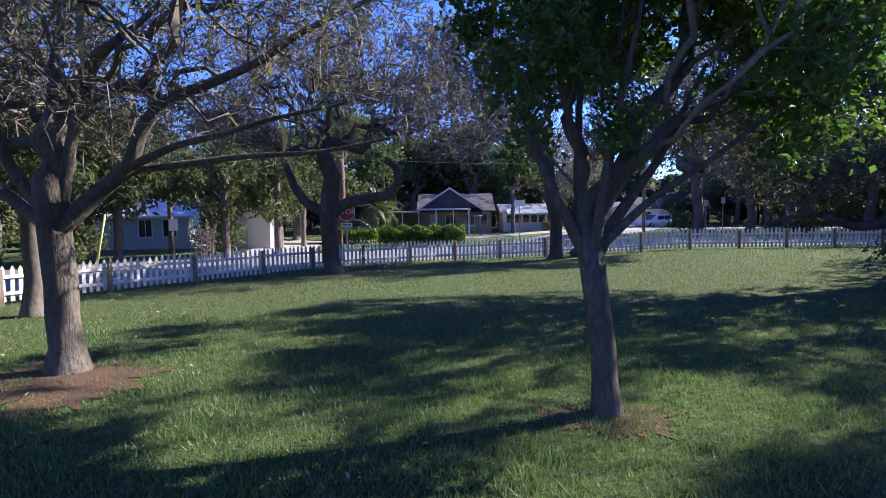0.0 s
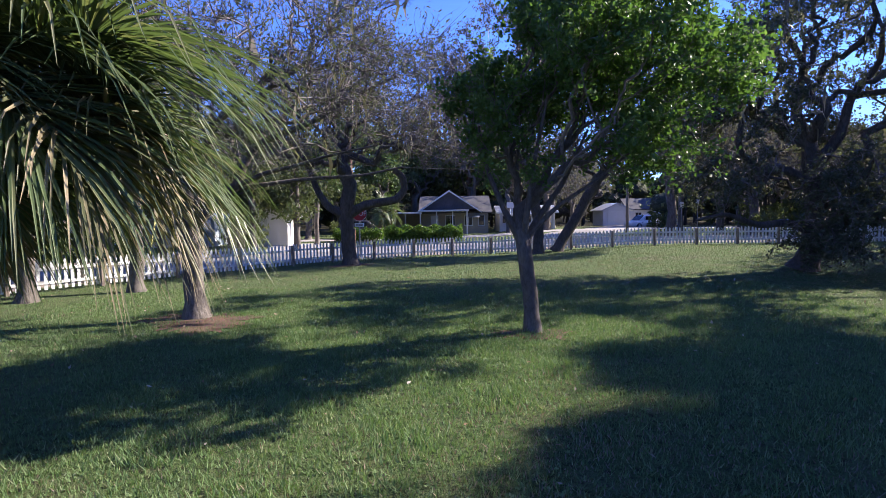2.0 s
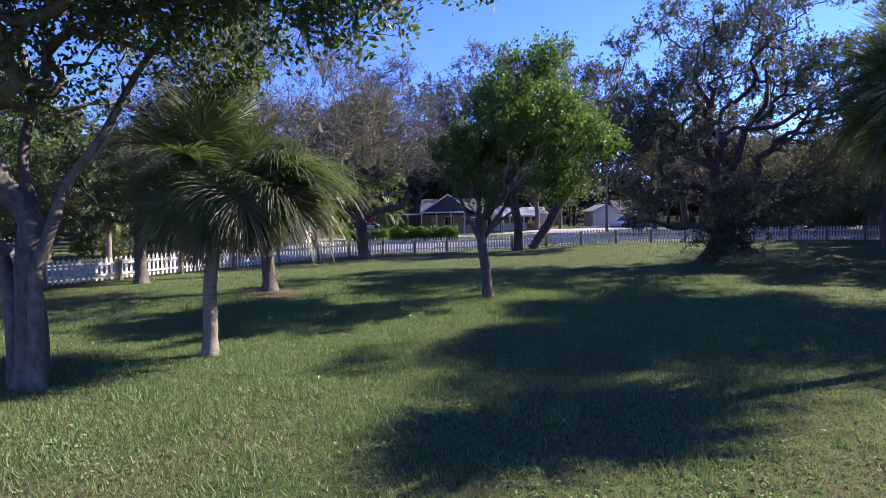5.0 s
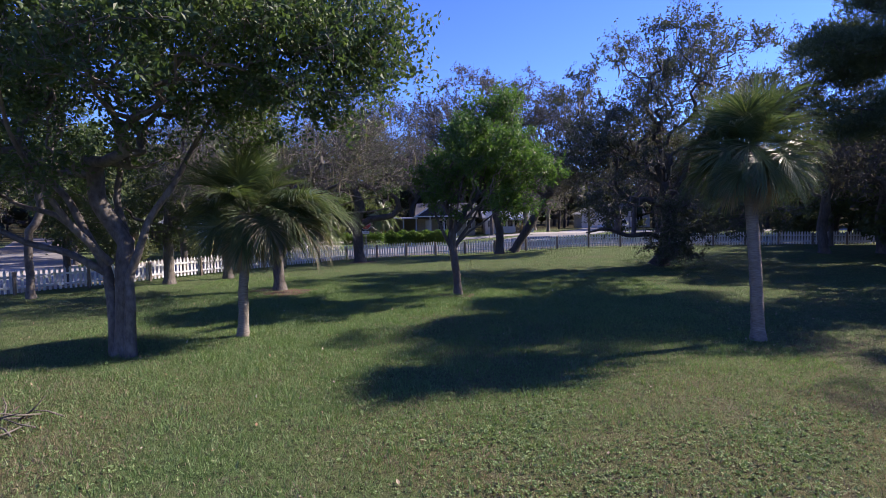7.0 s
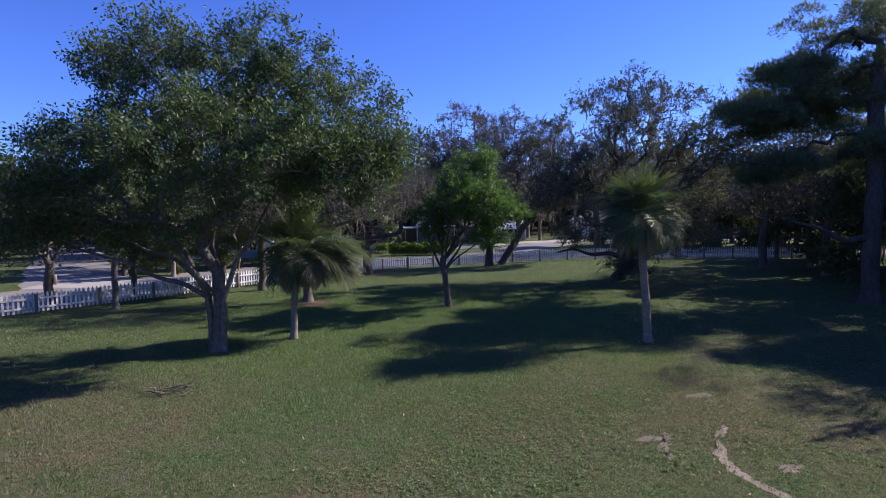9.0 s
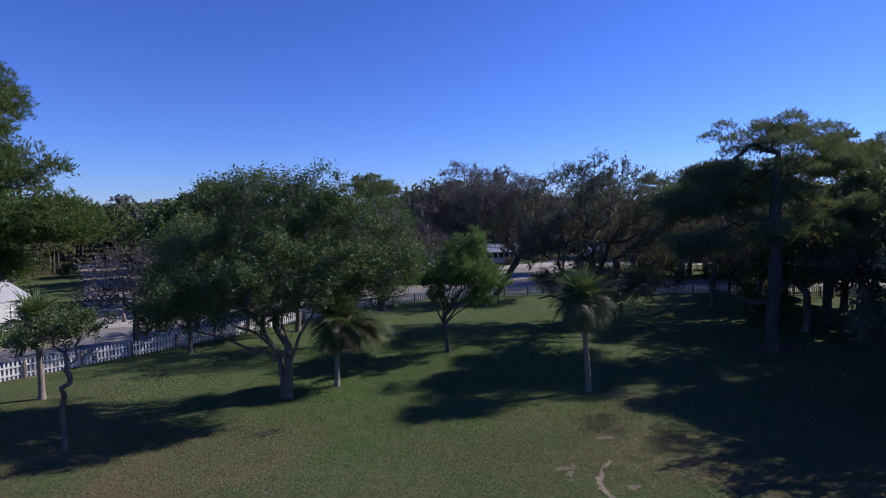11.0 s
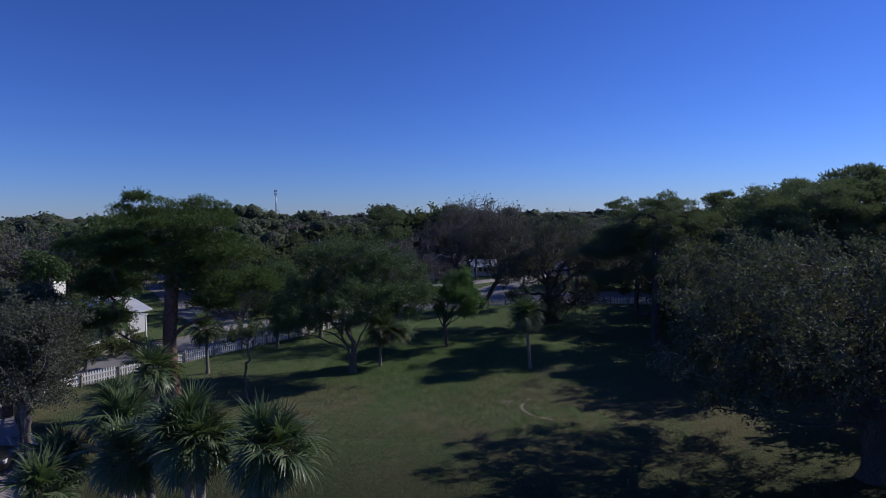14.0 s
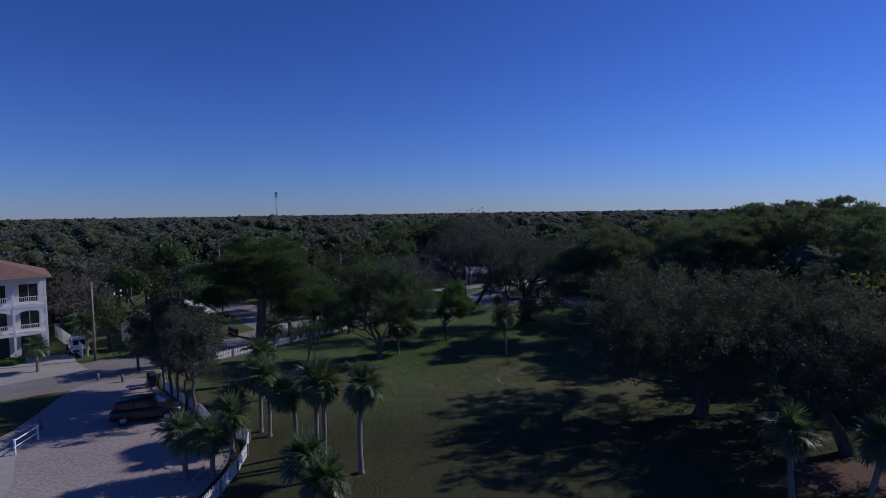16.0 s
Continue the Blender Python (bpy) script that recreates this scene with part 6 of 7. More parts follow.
def house(name, label, at, turn, w, d, eave, ridge, wall_mat, roof_mat, holes, along="x", over=0.4, trim="white_paint", fill="window"):
    """A one-storey house, front wall at y = 0, x from 0 to w; holes are the windows and doors of the front."""
    ob = thing(name, label, "house", pose(at[0], at[1], height(at[0], at[1]) - 0.05, 0, 0, turn))
    t = 0.18
    part("wall", from_bm("wall", wall_mesh(w, eave, t, holes), M[wall_mat]), ob)
    part("wall", box_mesh("wall", [(0, d - t, 0, w, d, eave)], M[wall_mat]), ob)
    part("wall", box_mesh("wall", [(0, t, 0, t, d - t, eave)], M[wall_mat]), ob)
    part("wall", box_mesh("wall", [(w - t, t, 0, w, d - t, eave)], M[wall_mat]), ob)
    part("floor", box_mesh("floor", [(t, t, 0, w - t, d - t, 0.12)], M["dark_room"]), ob)
    part("ceiling", box_mesh("ceiling", [(t, t, eave - 0.1, w - t, d - t, eave - 0.02)], M["dark_room"]), ob)
    part("roof", gable_roof("roof", 0, w, 0, d, eave, ridge, over, M[roof_mat], along), ob)
    if along == "x":
        for x in (0.02, w - 0.2):
            part("gable", gable_end(0, d, x, eave, ridge - 0.16, t, M[wall_mat], "y"), ob)
    else:
        for y in (0.02, d - 0.2):
            part("gable", gable_end(0, w, y, eave, ridge - 0.16, t, M[wall_mat], "x"), ob)
    for h in holes:
        if h[1] < 0.2:
            part("door", box_mesh("door", [(h[0] + 0.03, 0.05, h[1] + 0.02, h[2] - 0.03, 0.1, h[3] - 0.03)], M["white_paint" if h[4:] and h[4] else "grey_wall"], 0.01), ob)
        else:
            window(ob, (h[0] + h[2]) / 2, 0.05, h[1], h[2] - h[0], h[3] - h[1], 1 if h[2] - h[0] > 0.9 else 0, trim)
    return ob


# beige bungalow with a dark front gable behind the hedge
bung = house("bungalow", "shaded beige bungalow with dark shingled roofs and white trim", (-2.6, 58.8), 0, 7.2, 8.0, 2.6, 4.3, "beige", "shingle",
             [(0.9, 0.1, 1.8, 2.1), (2.5, 0.9, 3.6, 2.1), (4.6, 0.9, 5.5, 2.1), (6.1, 0.9, 6.8, 2.1)], "x")
part("porch_gable", gable_end(-0.1, 6.0, -1.6, 2.72, 4.55, 0.12, M["shingle"]), bung, "dark shingled porch gable")
part("porch_gable_roof", gable_roof("porch_gable_roof", -0.1, 6.0, -1.65, 3.6, 2.74, 4.75, 0.35, M["shingle"], "y"), bung, "dark shingled gable roof over the porch")
for sgn in (-1, 1):
    part("fascia", prism("fascia", [(0, 4.55), (sgn * 3.42, 2.3), (sgn * 3.42, 2.48), (0, 4.74)], 0.05, M["white_paint"]), bung, "white fascia board", pose(2.95, -2.04, 0))
part("porch_roof", box_mesh("porch_roof", [(-0.3, -2.6, 2.5, 5.0, -0.02, 2.66)], M["white_paint"], 0.02), bung, "flat white porch roof")
for px in (-0.1, 1.6, 3.3, 4.8):
    part("porch_post", box_mesh("porch_post", [(px - 0.06, -2.5, 0, px + 0.06, -2.38, 2.5)], M["white_paint"], 0.008), bung)
part("awning", prism("awning", [(0, 0), (0.75, -0.42), (0.75, -0.46), (0, -0.05)], 1.3, M["metal_roof"]), bung, "white metal window awning", pose(5.6, -0.02, 2.3, 0, 0, -90))
part("carport_roof", box_mesh("carport_roof", [(-3.6, -1.0, 2.3, -0.02, 5.0, 2.46)], M["white_paint"], 0.02), bung, "flat white carport roof")
for px, py in ((-3.4, -0.8), (-1.8, -0.8), (-3.4, 4.7)):
    part("carport_post", box_mesh("carport_post", [(px - 0.05, py - 0.05, 0, px + 0.05, py + 0.05, 2.3)], M["white_paint"], 0.008), bung)
part("carport_wall", box_mesh("carport_wall", [(-3.5, 4.85, 0, -0.1, 5.0, 2.3)], M["beige"]), bung)

# low white building with a row of windows under an awning
row = house("sunroom", "low white house with windows under a pale blue awning", (6.0, 60.5), 0, 6.2, 5.5, 2.3, 3.0, "white_paint", "metal_roof",
            [(0.3 + i * 0.85, 0.95, 1.02 + i * 0.85, 1.85) for i in range(6)] + [(5.4, 0.1, 6.0, 2.05)])
part("awning", prism("awning", [(0, 0), (1.3, -0.5), (1.3, -0.55), (0, -0.05)], 5.0, M["awning"]), row, "pale blue sloping awning", pose(2.8, -0.02, 2.45, 0, 0, -90))

# pale blue cottage across the street
cot = house("cottage", "pale blue cottage with a bright metal roof", (-24.0, 37.0), 8, 7.2, 5.5, 2.35, 3.4, "blue_siding", "metal_roof",
            [(0.7, 0.8, 1.5, 2.0), (2.3, 0.1, 3.15, 2.05), (4.0, 0.8, 4.9, 2.0), (5.5, 0.8, 6.4, 2.0)])
part("porch_roof", box_mesh("porch_roof", [(-2.6, -0.3, 2.1, -0.02, 3.2, 2.22)], M["white_paint"], 0.02), cot, "flat pale porch roof")
for px, py in ((-2.45, -0.15), (-2.45, 3.0), (-1.2, -0.15)):
    part("porch_post", box_mesh("porch_post", [(px - 0.06, py - 0.06, 0, px + 0.06, py + 0.06, 2.1)], M["white_paint"], 0.008), cot)
house("shed", "small white shed beside a dark cedar", (-13.8, 36.6), 4, 2.6, 3.2, 2.4, 3.0, "white_paint", "metal_roof", [(0.4, 0.1, 1.2, 2.0)], "y")

# white house with a bright metal gable, seen over the street
wh = house("house", "white house with a bright metal gable roof", (-37.6, 8.4), -14, 6.2, 8.4, 2.5, 3.95, "grey_wall", "metal_roof",
           [(0.8, 0.9, 1.7, 2.0), (3.8, 0.9, 4.9, 2.0)], "y")
part("porch_roof", box_mesh("porch_roof", [(6.1, 1.2, 2.2, 8.6, 6.0, 2.34)], M["metal_roof"], 0.02), wh, "pale metal porch roof")
for py in (1.4, 3.6, 5.8):
    part("porch_post", box_mesh("porch_post", [(8.4, py - 0.06, 0, 8.5, py + 0.06, 2.2)], M["white_paint"], 0.008), wh)
house("trailer_home", "long low white mobile home behind trees", (-70.0, 40.0), 10, 12.0, 4.0, 2.6, 3.1, "white_paint", "metal_roof", [(1 + i * 2.6, 1.0, 2.1 + i * 2.6, 1.9) for i in range(4)])
house("house", "small white house far beyond the road", (28.0, 84.0), 0, 7.5, 6.0, 2.7, 4.2, "white_paint", "shingle", [(1.0, 0.9, 2.0, 2.0), (3.2, 0.1, 4.1, 2.1), (5.2, 0.9, 6.3, 2.0)])
house("garage", "plain white garage far beyond the road", (23.0, 80.0), 0, 4.0, 6.0, 2.5, 3.4, "white_paint", "metal_roof", [(0.6, 0.1, 3.3, 2.2, 1)], "y")


def arch_panel(w, h, spring, thick, n=10):
    """A flat panel with an arched opening below it, x from 0 to w, its top at z = h."""
    bm = bmesh.new()
    pts = [(0.12 + (w - 0.24) * i / n, spring + (h - 0.22 - spring) * math.sin(math.pi * i / n)) for i in range(n + 1)]
    for y in (0, thick):
        for a, b in zip(pts, pts[1:]):
            vs = [bm.verts.new(v) for v in ((a[0], y, a[1]), (b[0], y, b[1]), (b[0], y, h), (a[0], y, h))]
            bm.faces.new(vs)
    for a, b in zip(pts, pts[1:]):
        bm.faces.new([bm.verts.new(v) for v in ((a[0], 0, a[1]), (b[0], 0, b[1]), (b[0], thick, b[1]), (a[0], thick, a[1]))])
    return from_bm("arch", bm, M["white_paint"])


def railing(parent, x0, x1, y, z, name="railing"):
    rail = part(name, box_mesh(name, [(x0, y - 0.03, z + 0.86, x1, y + 0.03, z + 0.93), (x0, y - 0.02, z + 0.1, x1, y + 0.02, z + 0.16)], M["white_paint"]), parent)
    k = int((x1 - x0) / 0.16)
    for i in range(k):
        x = x0 + (x1 - x0) * (i + 0.5) / k
        part("baluster", BALUSTER, rail, "", pose(x, y, z + 0.16))


BALUSTER = box_mesh("baluster", [(-0.016, -0.016, 0, 0.016, 0.016, 0.7)], M["white_paint"])
big = thing("house", "three-storey white house with arched balconies and a brown hip roof", "house", pose(-55.0, -9.0, -0.03, 0, 0, 38))
W, D, BAY = 17.0, 12.0, 2.8
BAYS = [W - BAY * (i + 1) for i in range(6)]
FL = (0.0, 2.8, 5.75, 8.65)
for k in range(3):
    holes = [(b + 0.5, 0.0 if k == 0 else 0.12, b + 2.3, 2.15 if k else 2.2) for b in BAYS]
    part("wall", from_bm("wall", wall_mesh(W, FL[k + 1] - FL[k], 0.2, holes, (0, 1.9, FL[k])), M["white_paint"]), big)
    for b in BAYS:
        if k == 0:
            part("garage_door", box_mesh("garage_door", [(b + 0.52, 1.97, 0.03, b + 2.28, 2.02, 2.18)], M["dark_room"]), big, "dark screened garage opening")
        else:
            window(big, b + 1.4, 1.97, FL[k] + 0.14, 1.76, 2.0, 1)
part("wall", box_mesh("wall", [(W - 0.2, 2.1, 0, W, D, 8.65)], M["white_paint"]), big)
part("wall", box_mesh("wall", [(0, 2.1, 0, 0.2, D, 8.65)], M["white_paint"]), big)
part("wall", box_mesh("wall", [(0.2, D - 0.2, 0, W - 0.2, D, 8.65)], M["white_paint"]), big)
for k in (1, 2):
    part("balcony", box_mesh("balcony", [(0, 0, FL[k] - 0.28, W, 1.9, FL[k])], M["white_paint"], 0.01), big, "white balcony deck")
    for b in BAYS:
        railing(big, b + 0.12, b + 2.68, 0.1, FL[k])
part("soffit", box_mesh("soffit", [(-0.5, -0.5, 8.56, W + 0.5, D + 0.5, 8.68)], M["white_paint"]), big)
for b in BAYS + [W]:
    part("column", box_mesh("column", [(b - 0.11, 0.0, 0, b + 0.11, 0.2, 8.56)], M["white_paint"], 0.01), big)
for b in BAYS:
    part("arch", arch_panel(BAY, 2.67, 1.95, 0.14), big, "", pose(b, 0.03, FL[1]))
bm = bmesh.new()
e = [bm.verts.new(v) for v in ((-0.7, -0.7, 8.68), (W + 0.7, -0.7, 8.68), (W + 0.7, D + 0.7, 8.68), (-0.7, D + 0.7, 8.68))]
r0, r1 = bm.verts.new((5.8, D / 2, 11.0)), bm.verts.new((W - 5.8, D / 2, 11.0))
for f in ((e[0], e[1], r1, r0), (e[1], e[2], r1), (e[2], e[3], r0, r1), (e[3], e[0], r0), tuple(reversed(e))):
    bm.faces.new(f)
part("roof", from_bm("roof", bm, M["brown_roof"]), big)


# ---- roadside things ----
def lettering(parent, text, size, material, m, name="lettering"):
    cu = bpy.data.curves.new("lettering", "FONT")
    cu.body, cu.size, cu.extrude, cu.align_x, cu.align_y = text, size, 0.002, "CENTER", "CENTER"
    ob = new("lettering", cu)
    me = bpy.data.meshes.new_from_object(ob)
    bpy.data.objects.remove(ob)
    me.materials.append(material)
    return part(name, me, parent, "", m)


stop = thing("stop_sign", "red octagonal stop sign on a steel post by the fence", "stop sign", pose(-4.35, 25.3, height(-4.35, 25.3) - 0.02))
octa = [(0.36 / math.cos(math.pi / 8) * math.cos(math.pi / 8 + i * math.pi / 4), 0.36 / math.cos(math.pi / 8) * math.sin(math.pi / 8 + i * math.pi / 4)) for i in range(8)]
part("post", box_mesh("post", [(-0.03, -0.02, 0, 0.03, 0.02, 2.5)], M["steel"], 0.004), stop)
part("border", prism("border", octa, 0.006, M["white_paint"]), stop, "white octagonal border", pose(0, -0.026, 2.2))
part("plate", prism("plate", [(a * 0.94, b * 0.94) for a, b in octa], 0.006, M["red_sign"]), stop, "red octagonal plate", pose(0, -0.033, 2.2))
lettering(stop, "STOP", 0.31, M["white_paint"], pose(0, -0.039, 2.2, 90))
part("notice", box_mesh("notice", [(-0.24, -0.034, 1.55, 0.24, -0.026, 1.74)], M["white_paint"], 0.002), stop, "white notice plate with dark bars")
for i in range(2):
    part("notice_bar", box_mesh("notice_bar", [(-0.18, -0.038, 1.6 + i * 0.06, 0.18, -0.0345, 1.625 + i * 0.06)], M["dark_room"]), stop)
redpost = thing("marker_post", "red-brown roadside marker post", "post", pose(-4.75, 25.9, -0.02))
part("shaft", box_mesh("shaft", [(-0.09, -0.05, 0, 0.09, 0.05, 1.45)], M["pine_bark"], 0.02), redpost)


def utility_pole(at, tall, label, arms=True, lean=0.0):
    ob = thing("utility_pole", label, "utility pole", pose(at[0], at[1], -0.05, 0, lean))
    part("shaft", tube_mesh("shaft", [(0, 0, 0), (0, 0, tall * 0.5), (0, 0, tall)], [0.14, 0.12, 0.1], M["pole_wood"], 12), ob)
    if arms:
        part("crossarm", box_mesh("crossarm", [(-1.0, -0.17, tall - 0.55, 1.0, -0.09, tall - 0.43)], M["pole_wood"], 0.01), ob)
        for x in (-0.85, -0.3, 0.3, 0.85):
            part("insulator", tube_mesh("insulator", [(x, -0.13, tall - 0.43), (x, -0.13, tall - 0.33), (x, -0.13, tall - 0.28)], [0.03, 0.045, 0.025], M["steel"], 8), ob)
    return ob


utility_pole((-15.4, 32.4), 8.6, "tall weathered wooden utility pole")
utility_pole((-35.3, -0.6), 8.3, "wooden utility pole beside a driveway", False)
utility_pole((16.0, 47.0), 8.6, "weathered wooden utility pole with crossarm")
utility_pole((-46.0, 60.0), 9.0, "weathered wooden utility pole with crossarm")


def wire(a, b, sag):
    pts = [(a[0] + (b[0] - a[0]) * s, a[1] + (b[1] - a[1]) * s, a[2] + (b[2] - a[2]) * s - sag * 4 * s * (1 - s)) for s in np.linspace(0, 1, 15)]
    tagged(new("power_line", tube_mesh("power_line", pts, 0.016, M["wire"], 5)), "thin dark overhead power cable", "cable", "overhead cables")


for dx, z in ((-0.85, 8.3), (0.3, 8.3), (0.0, 6.3)):
    wire((-15.4 + dx, 32.25, z), (16.0 + dx, 46.87, z), 0.8)
    wire((-15.4 + dx, 32.25, z), (-46 + dx, 59.87, z + 0.2), 0.8)
guy = thing("guy_guard", "slanting yellow plastic guy wire guard", "guy guard", pose(-14.2, 23.7, 0))
part("sleeve", tube_mesh("sleeve", [(-0.05, 0, 0), (0.1, 0, 0.8), (0.4, 0, 2.2)], 0.045, M["yellow"], 8), guy)


def signpost(at, tall, w, h, label, plate="white_paint"):
    ob = thing("street_sign", label, "sign", pose(at[0], at[1], height(*at) - 0.02))
    part("post", box_mesh("post", [(-0.025, -0.025, 0, 0.025, 0.025, tall)], M["steel"], 0.004), ob)
    part("plate", box_mesh("plate", [(-w / 2, -0.035, tall - h, w / 2, -0.027, tall)], M[plate], 0.002), ob)
    return ob


signpost((5.0, 40.0), 2.9, 0.75, 0.42, "white street sign on a thin post")
signpost((-13.6, 29.0), 2.0, 0.45, 0.6, "small white sign by a driveway")
signpost((18.5, 41.5), 2.5, 0.3, 0.45, "small sign on a dark post beside the road")
signpost((20.2, 42.5), 2.7, 0.3, 0.45, "small sign on a dark post beside the road")
signpost((-22.5, 26.5), 2.3, 0.5, 0.5, "small dark sign near a side street", "dark_room")


def bollard(at, tall=0.62):
    ob = thing("bollard", "short weathered wooden bollard", "bollard", pose(at[0], at[1], 0), "wooden bollards")
    part("shaft", tube_mesh("shaft", [(0, 0, 0), (0, 0, tall * 0.6), (0, 0, tall)], [0.13, 0.125, 0.12], M["pole_wood"], 12), ob)


for b in ((-23.1, 16.6), (-24.6, -10.4), (-27.9, -8.6), (-30.5, -8.0), (-27.3, -19.9)):
    bollard(b, 1.7 if b[1] < -20 else 0.65)


def car_stop(x, y, turn):
    ob = thing("wheel_stop", "white-painted concrete wheel stop on gravel", "wheel stop", pose(x, y, 0.012, 0, 0, turn), "wheel stops")
    part("block", prism("block", [(-0.1, 0), (0.1, 0), (0.07, 0.14), (-0.07, 0.14)], 1.7, M["concrete"], bevel=0.01), ob)


for x, y, a in ((-18.9, -16.6, 45), (-17.1, -18.9, 45), (-15.6, -20.6, 45), (-12.95, -27.2, 4), (-13.0, -31.0, 4), (-21.2, -14.0, 45), (-16.4, -21.4, 45)):
    car_stop(x, y, a)

gate = thing("gate_rail", "white pipe gate rail beside the car park", "gate", pose(-26.0, -23.0, 0, 0, 0, 96))
part("frame", box_mesh("frame", [(-1.3, -0.03, 0.9, 1.3, 0.03, 0.98), (-1.3, -0.03, 0.5, 1.3, 0.03, 0.56)], M["white_paint"], 0.01), gate)
for x in (-1.2, 1.2):
    part("post", box_mesh("post", [(x - 0.05, -0.05, 0, x + 0.05, 0.05, 1.05)], M["white_paint"], 0.008), gate)


def wheelie_bin(x, y):
    ob = thing("wheelie_bin", "dark plastic wheeled rubbish bin", "bin", pose(x, y, 0.03, 0, 0, 20), "rubbish bins")
    bm = bmesh.new()
    lo = [bm.verts.new(v) for v in ((-0.22, -0.25, 0.06), (0.22, -0.25, 0.06), (0.22, 0.25, 0.06), (-0.22, 0.25, 0.06))]
    hi = [bm.verts.new(v) for v in ((-0.3, -0.34, 1.0), (0.3, -0.34, 1.0), (0.3, 0.34, 1.0), (-0.3, 0.34, 1.0))]
    bm.faces.new(lo)
    bm.faces.new(hi)
    for i in range(4):
        bm.faces.new((lo[i], lo[(i + 1) % 4], hi[(i + 1) % 4], hi[i]))
    part("body", from_bm("body", bm, M["bin"]), ob)
    part("lid", box_mesh("lid", [(-0.33, -0.38, 1.004, 0.33, 0.36, 1.06)], M["bin"], 0.015), ob)
    for sx in (-0.27, 0.27):
        part("wheel", tube_mesh("wheel", [(sx - 0.03, 0.3, 0.12), (sx + 0.03, 0.3, 0.12)], 0.12, M["tyre"], 14), ob)


for b in ((-24.2, 9.4), (-24.8, 10.1), (-25.4, 10.8), (-24.9, -9.4), (-24.3, -10.1)):
    wheelie_bin(*b)


def loft(name, stations, material, smooth=True):
    """A closed skin over cross-sections of equal length."""
    n = len(stations[0])
    V = np.array([p for s in stations for p in s])
    F = [(i * n + k, i * n + (k + 1) % n, (i + 1) * n + (k + 1) % n, (i + 1) * n + k) for i in range(len(stations) - 1) for k in range(n)]
    bm = bmesh.new()
    vs = [bm.verts.new(v) for v in V]
    for f in F:
        bm.faces.new([vs[i] for i in f])
    bm.faces.new(vs[:n])
    bm.faces.new(vs[-n:])
    return from_bm(name, bm, material, smooth)


def suv(at, turn, paint, label):
    """A sport utility car along x, its nose towards +x."""
    ob = thing("suv", label, "car", pose(at[0], at[1], at[2], 0, 0, turn))

    def ring(x, w, z0, z1, r=0.12):
        return [(x, -w + r, z0), (x, w - r, z0), (x, w, z0 + r), (x, w, z1 - r), (x, w - r, z1), (x, -w + r, z1), (x, -w, z1 - r), (x, -w, z0 + r)]
    part("body", loft("body", [ring(-2.3, 0.8, 0.45, 0.95), ring(-2.2, 0.9, 0.32, 1.05), ring(-1.4, 0.93, 0.3, 1.06), ring(0.6, 0.93, 0.3, 1.03), ring(1.6, 0.91, 0.3, 0.98), ring(2.2, 0.84, 0.34, 0.88), ring(2.35, 0.7, 0.42, 0.72)], M[paint]), ob)
    part("cabin", loft("cabin", [ring(-2.12, 0.84, 1.0, 1.08, 0.03), ring(-1.85, 0.76, 1.0, 1.66, 0.1), ring(-0.4, 0.78, 1.0, 1.74, 0.12), ring(0.35, 0.78, 1.0, 1.68, 0.12), ring(1.2, 0.84, 1.0, 1.04, 0.015)], M[paint]), ob)
    for s in (-1, 1):
        for x0, x1 in ((-1.65, -0.75), (-0.65, 0.25)):
            part("side_window", box_mesh("side_window", [(x0, s * 0.795 - 0.012, 1.1, x1, s * 0.795 + 0.012, 1.55)], M["glass"], 0.005), ob)
        part("headlight", box_mesh("headlight", [(2.17, s * 0.68 - 0.15, 0.66, 2.3, s * 0.68 + 0.12, 0.82)], M["head"], 0.02), ob)
        part("tail_light", box_mesh("tail_light", [(-2.29, s * 0.76 - 0.1, 0.72, -2.16, s * 0.76 + 0.1, 1.0)], M["tail"], 0.02), ob)
        part("mirror", box_mesh("mirror", [(0.55, s * 0.98 - 0.1, 1.02, 0.72, s * 0.98 + 0.08, 1.18)], M[paint], 0.03), ob)
        for x in (-1.4, 1.45):
            whl = part("wheel", tube_mesh("wheel", [(x, s * 0.94 - 0.11, 0.35), (x, s * 0.94 + 0.11 - (0.0 if s > 0 else 0.0), 0.35)], 0.35, M["tyre"], 22), ob, "black tyre")
            part("rim", tube_mesh("rim", [(x, s * 1.05 - 0.02, 0.35), (x, s * 1.05 + 0.015, 0.35)], 0.22, M["steel"], 16), whl, "metal wheel rim")
    part("rear_window", prism("rear_window", [(-2.1, 1.12), (-1.9, 1.58), (-1.93, 1.59), (-2.13, 1.13)], 1.3, M["glass"]), ob)
    part("windscreen", prism("windscreen", [(1.16, 1.07), (0.42, 1.62), (0.44, 1.66), (1.2, 1.1)], 1.3, M["glass"]), ob)
    part("bumper", box_mesh("bumper", [(-2.36, -0.75, 0.4, -2.24, 0.75, 0.58)], M["tyre"], 0.03), ob)
    return ob


suv((24.6, 68.0, 0.03), 205, "white_car", "white parked sport utility car")
suv((-20.7, -18.1, 0.02), 20, "black_paint", "black sport utility car parked on gravel")
suv((-7.6, 48.0, 0.03), 20, "black_paint", "dark sport utility car parked by a drive")
suv((-39.6, 3.4, 0.05), 128, "white_car", "white car parked by the tall house")


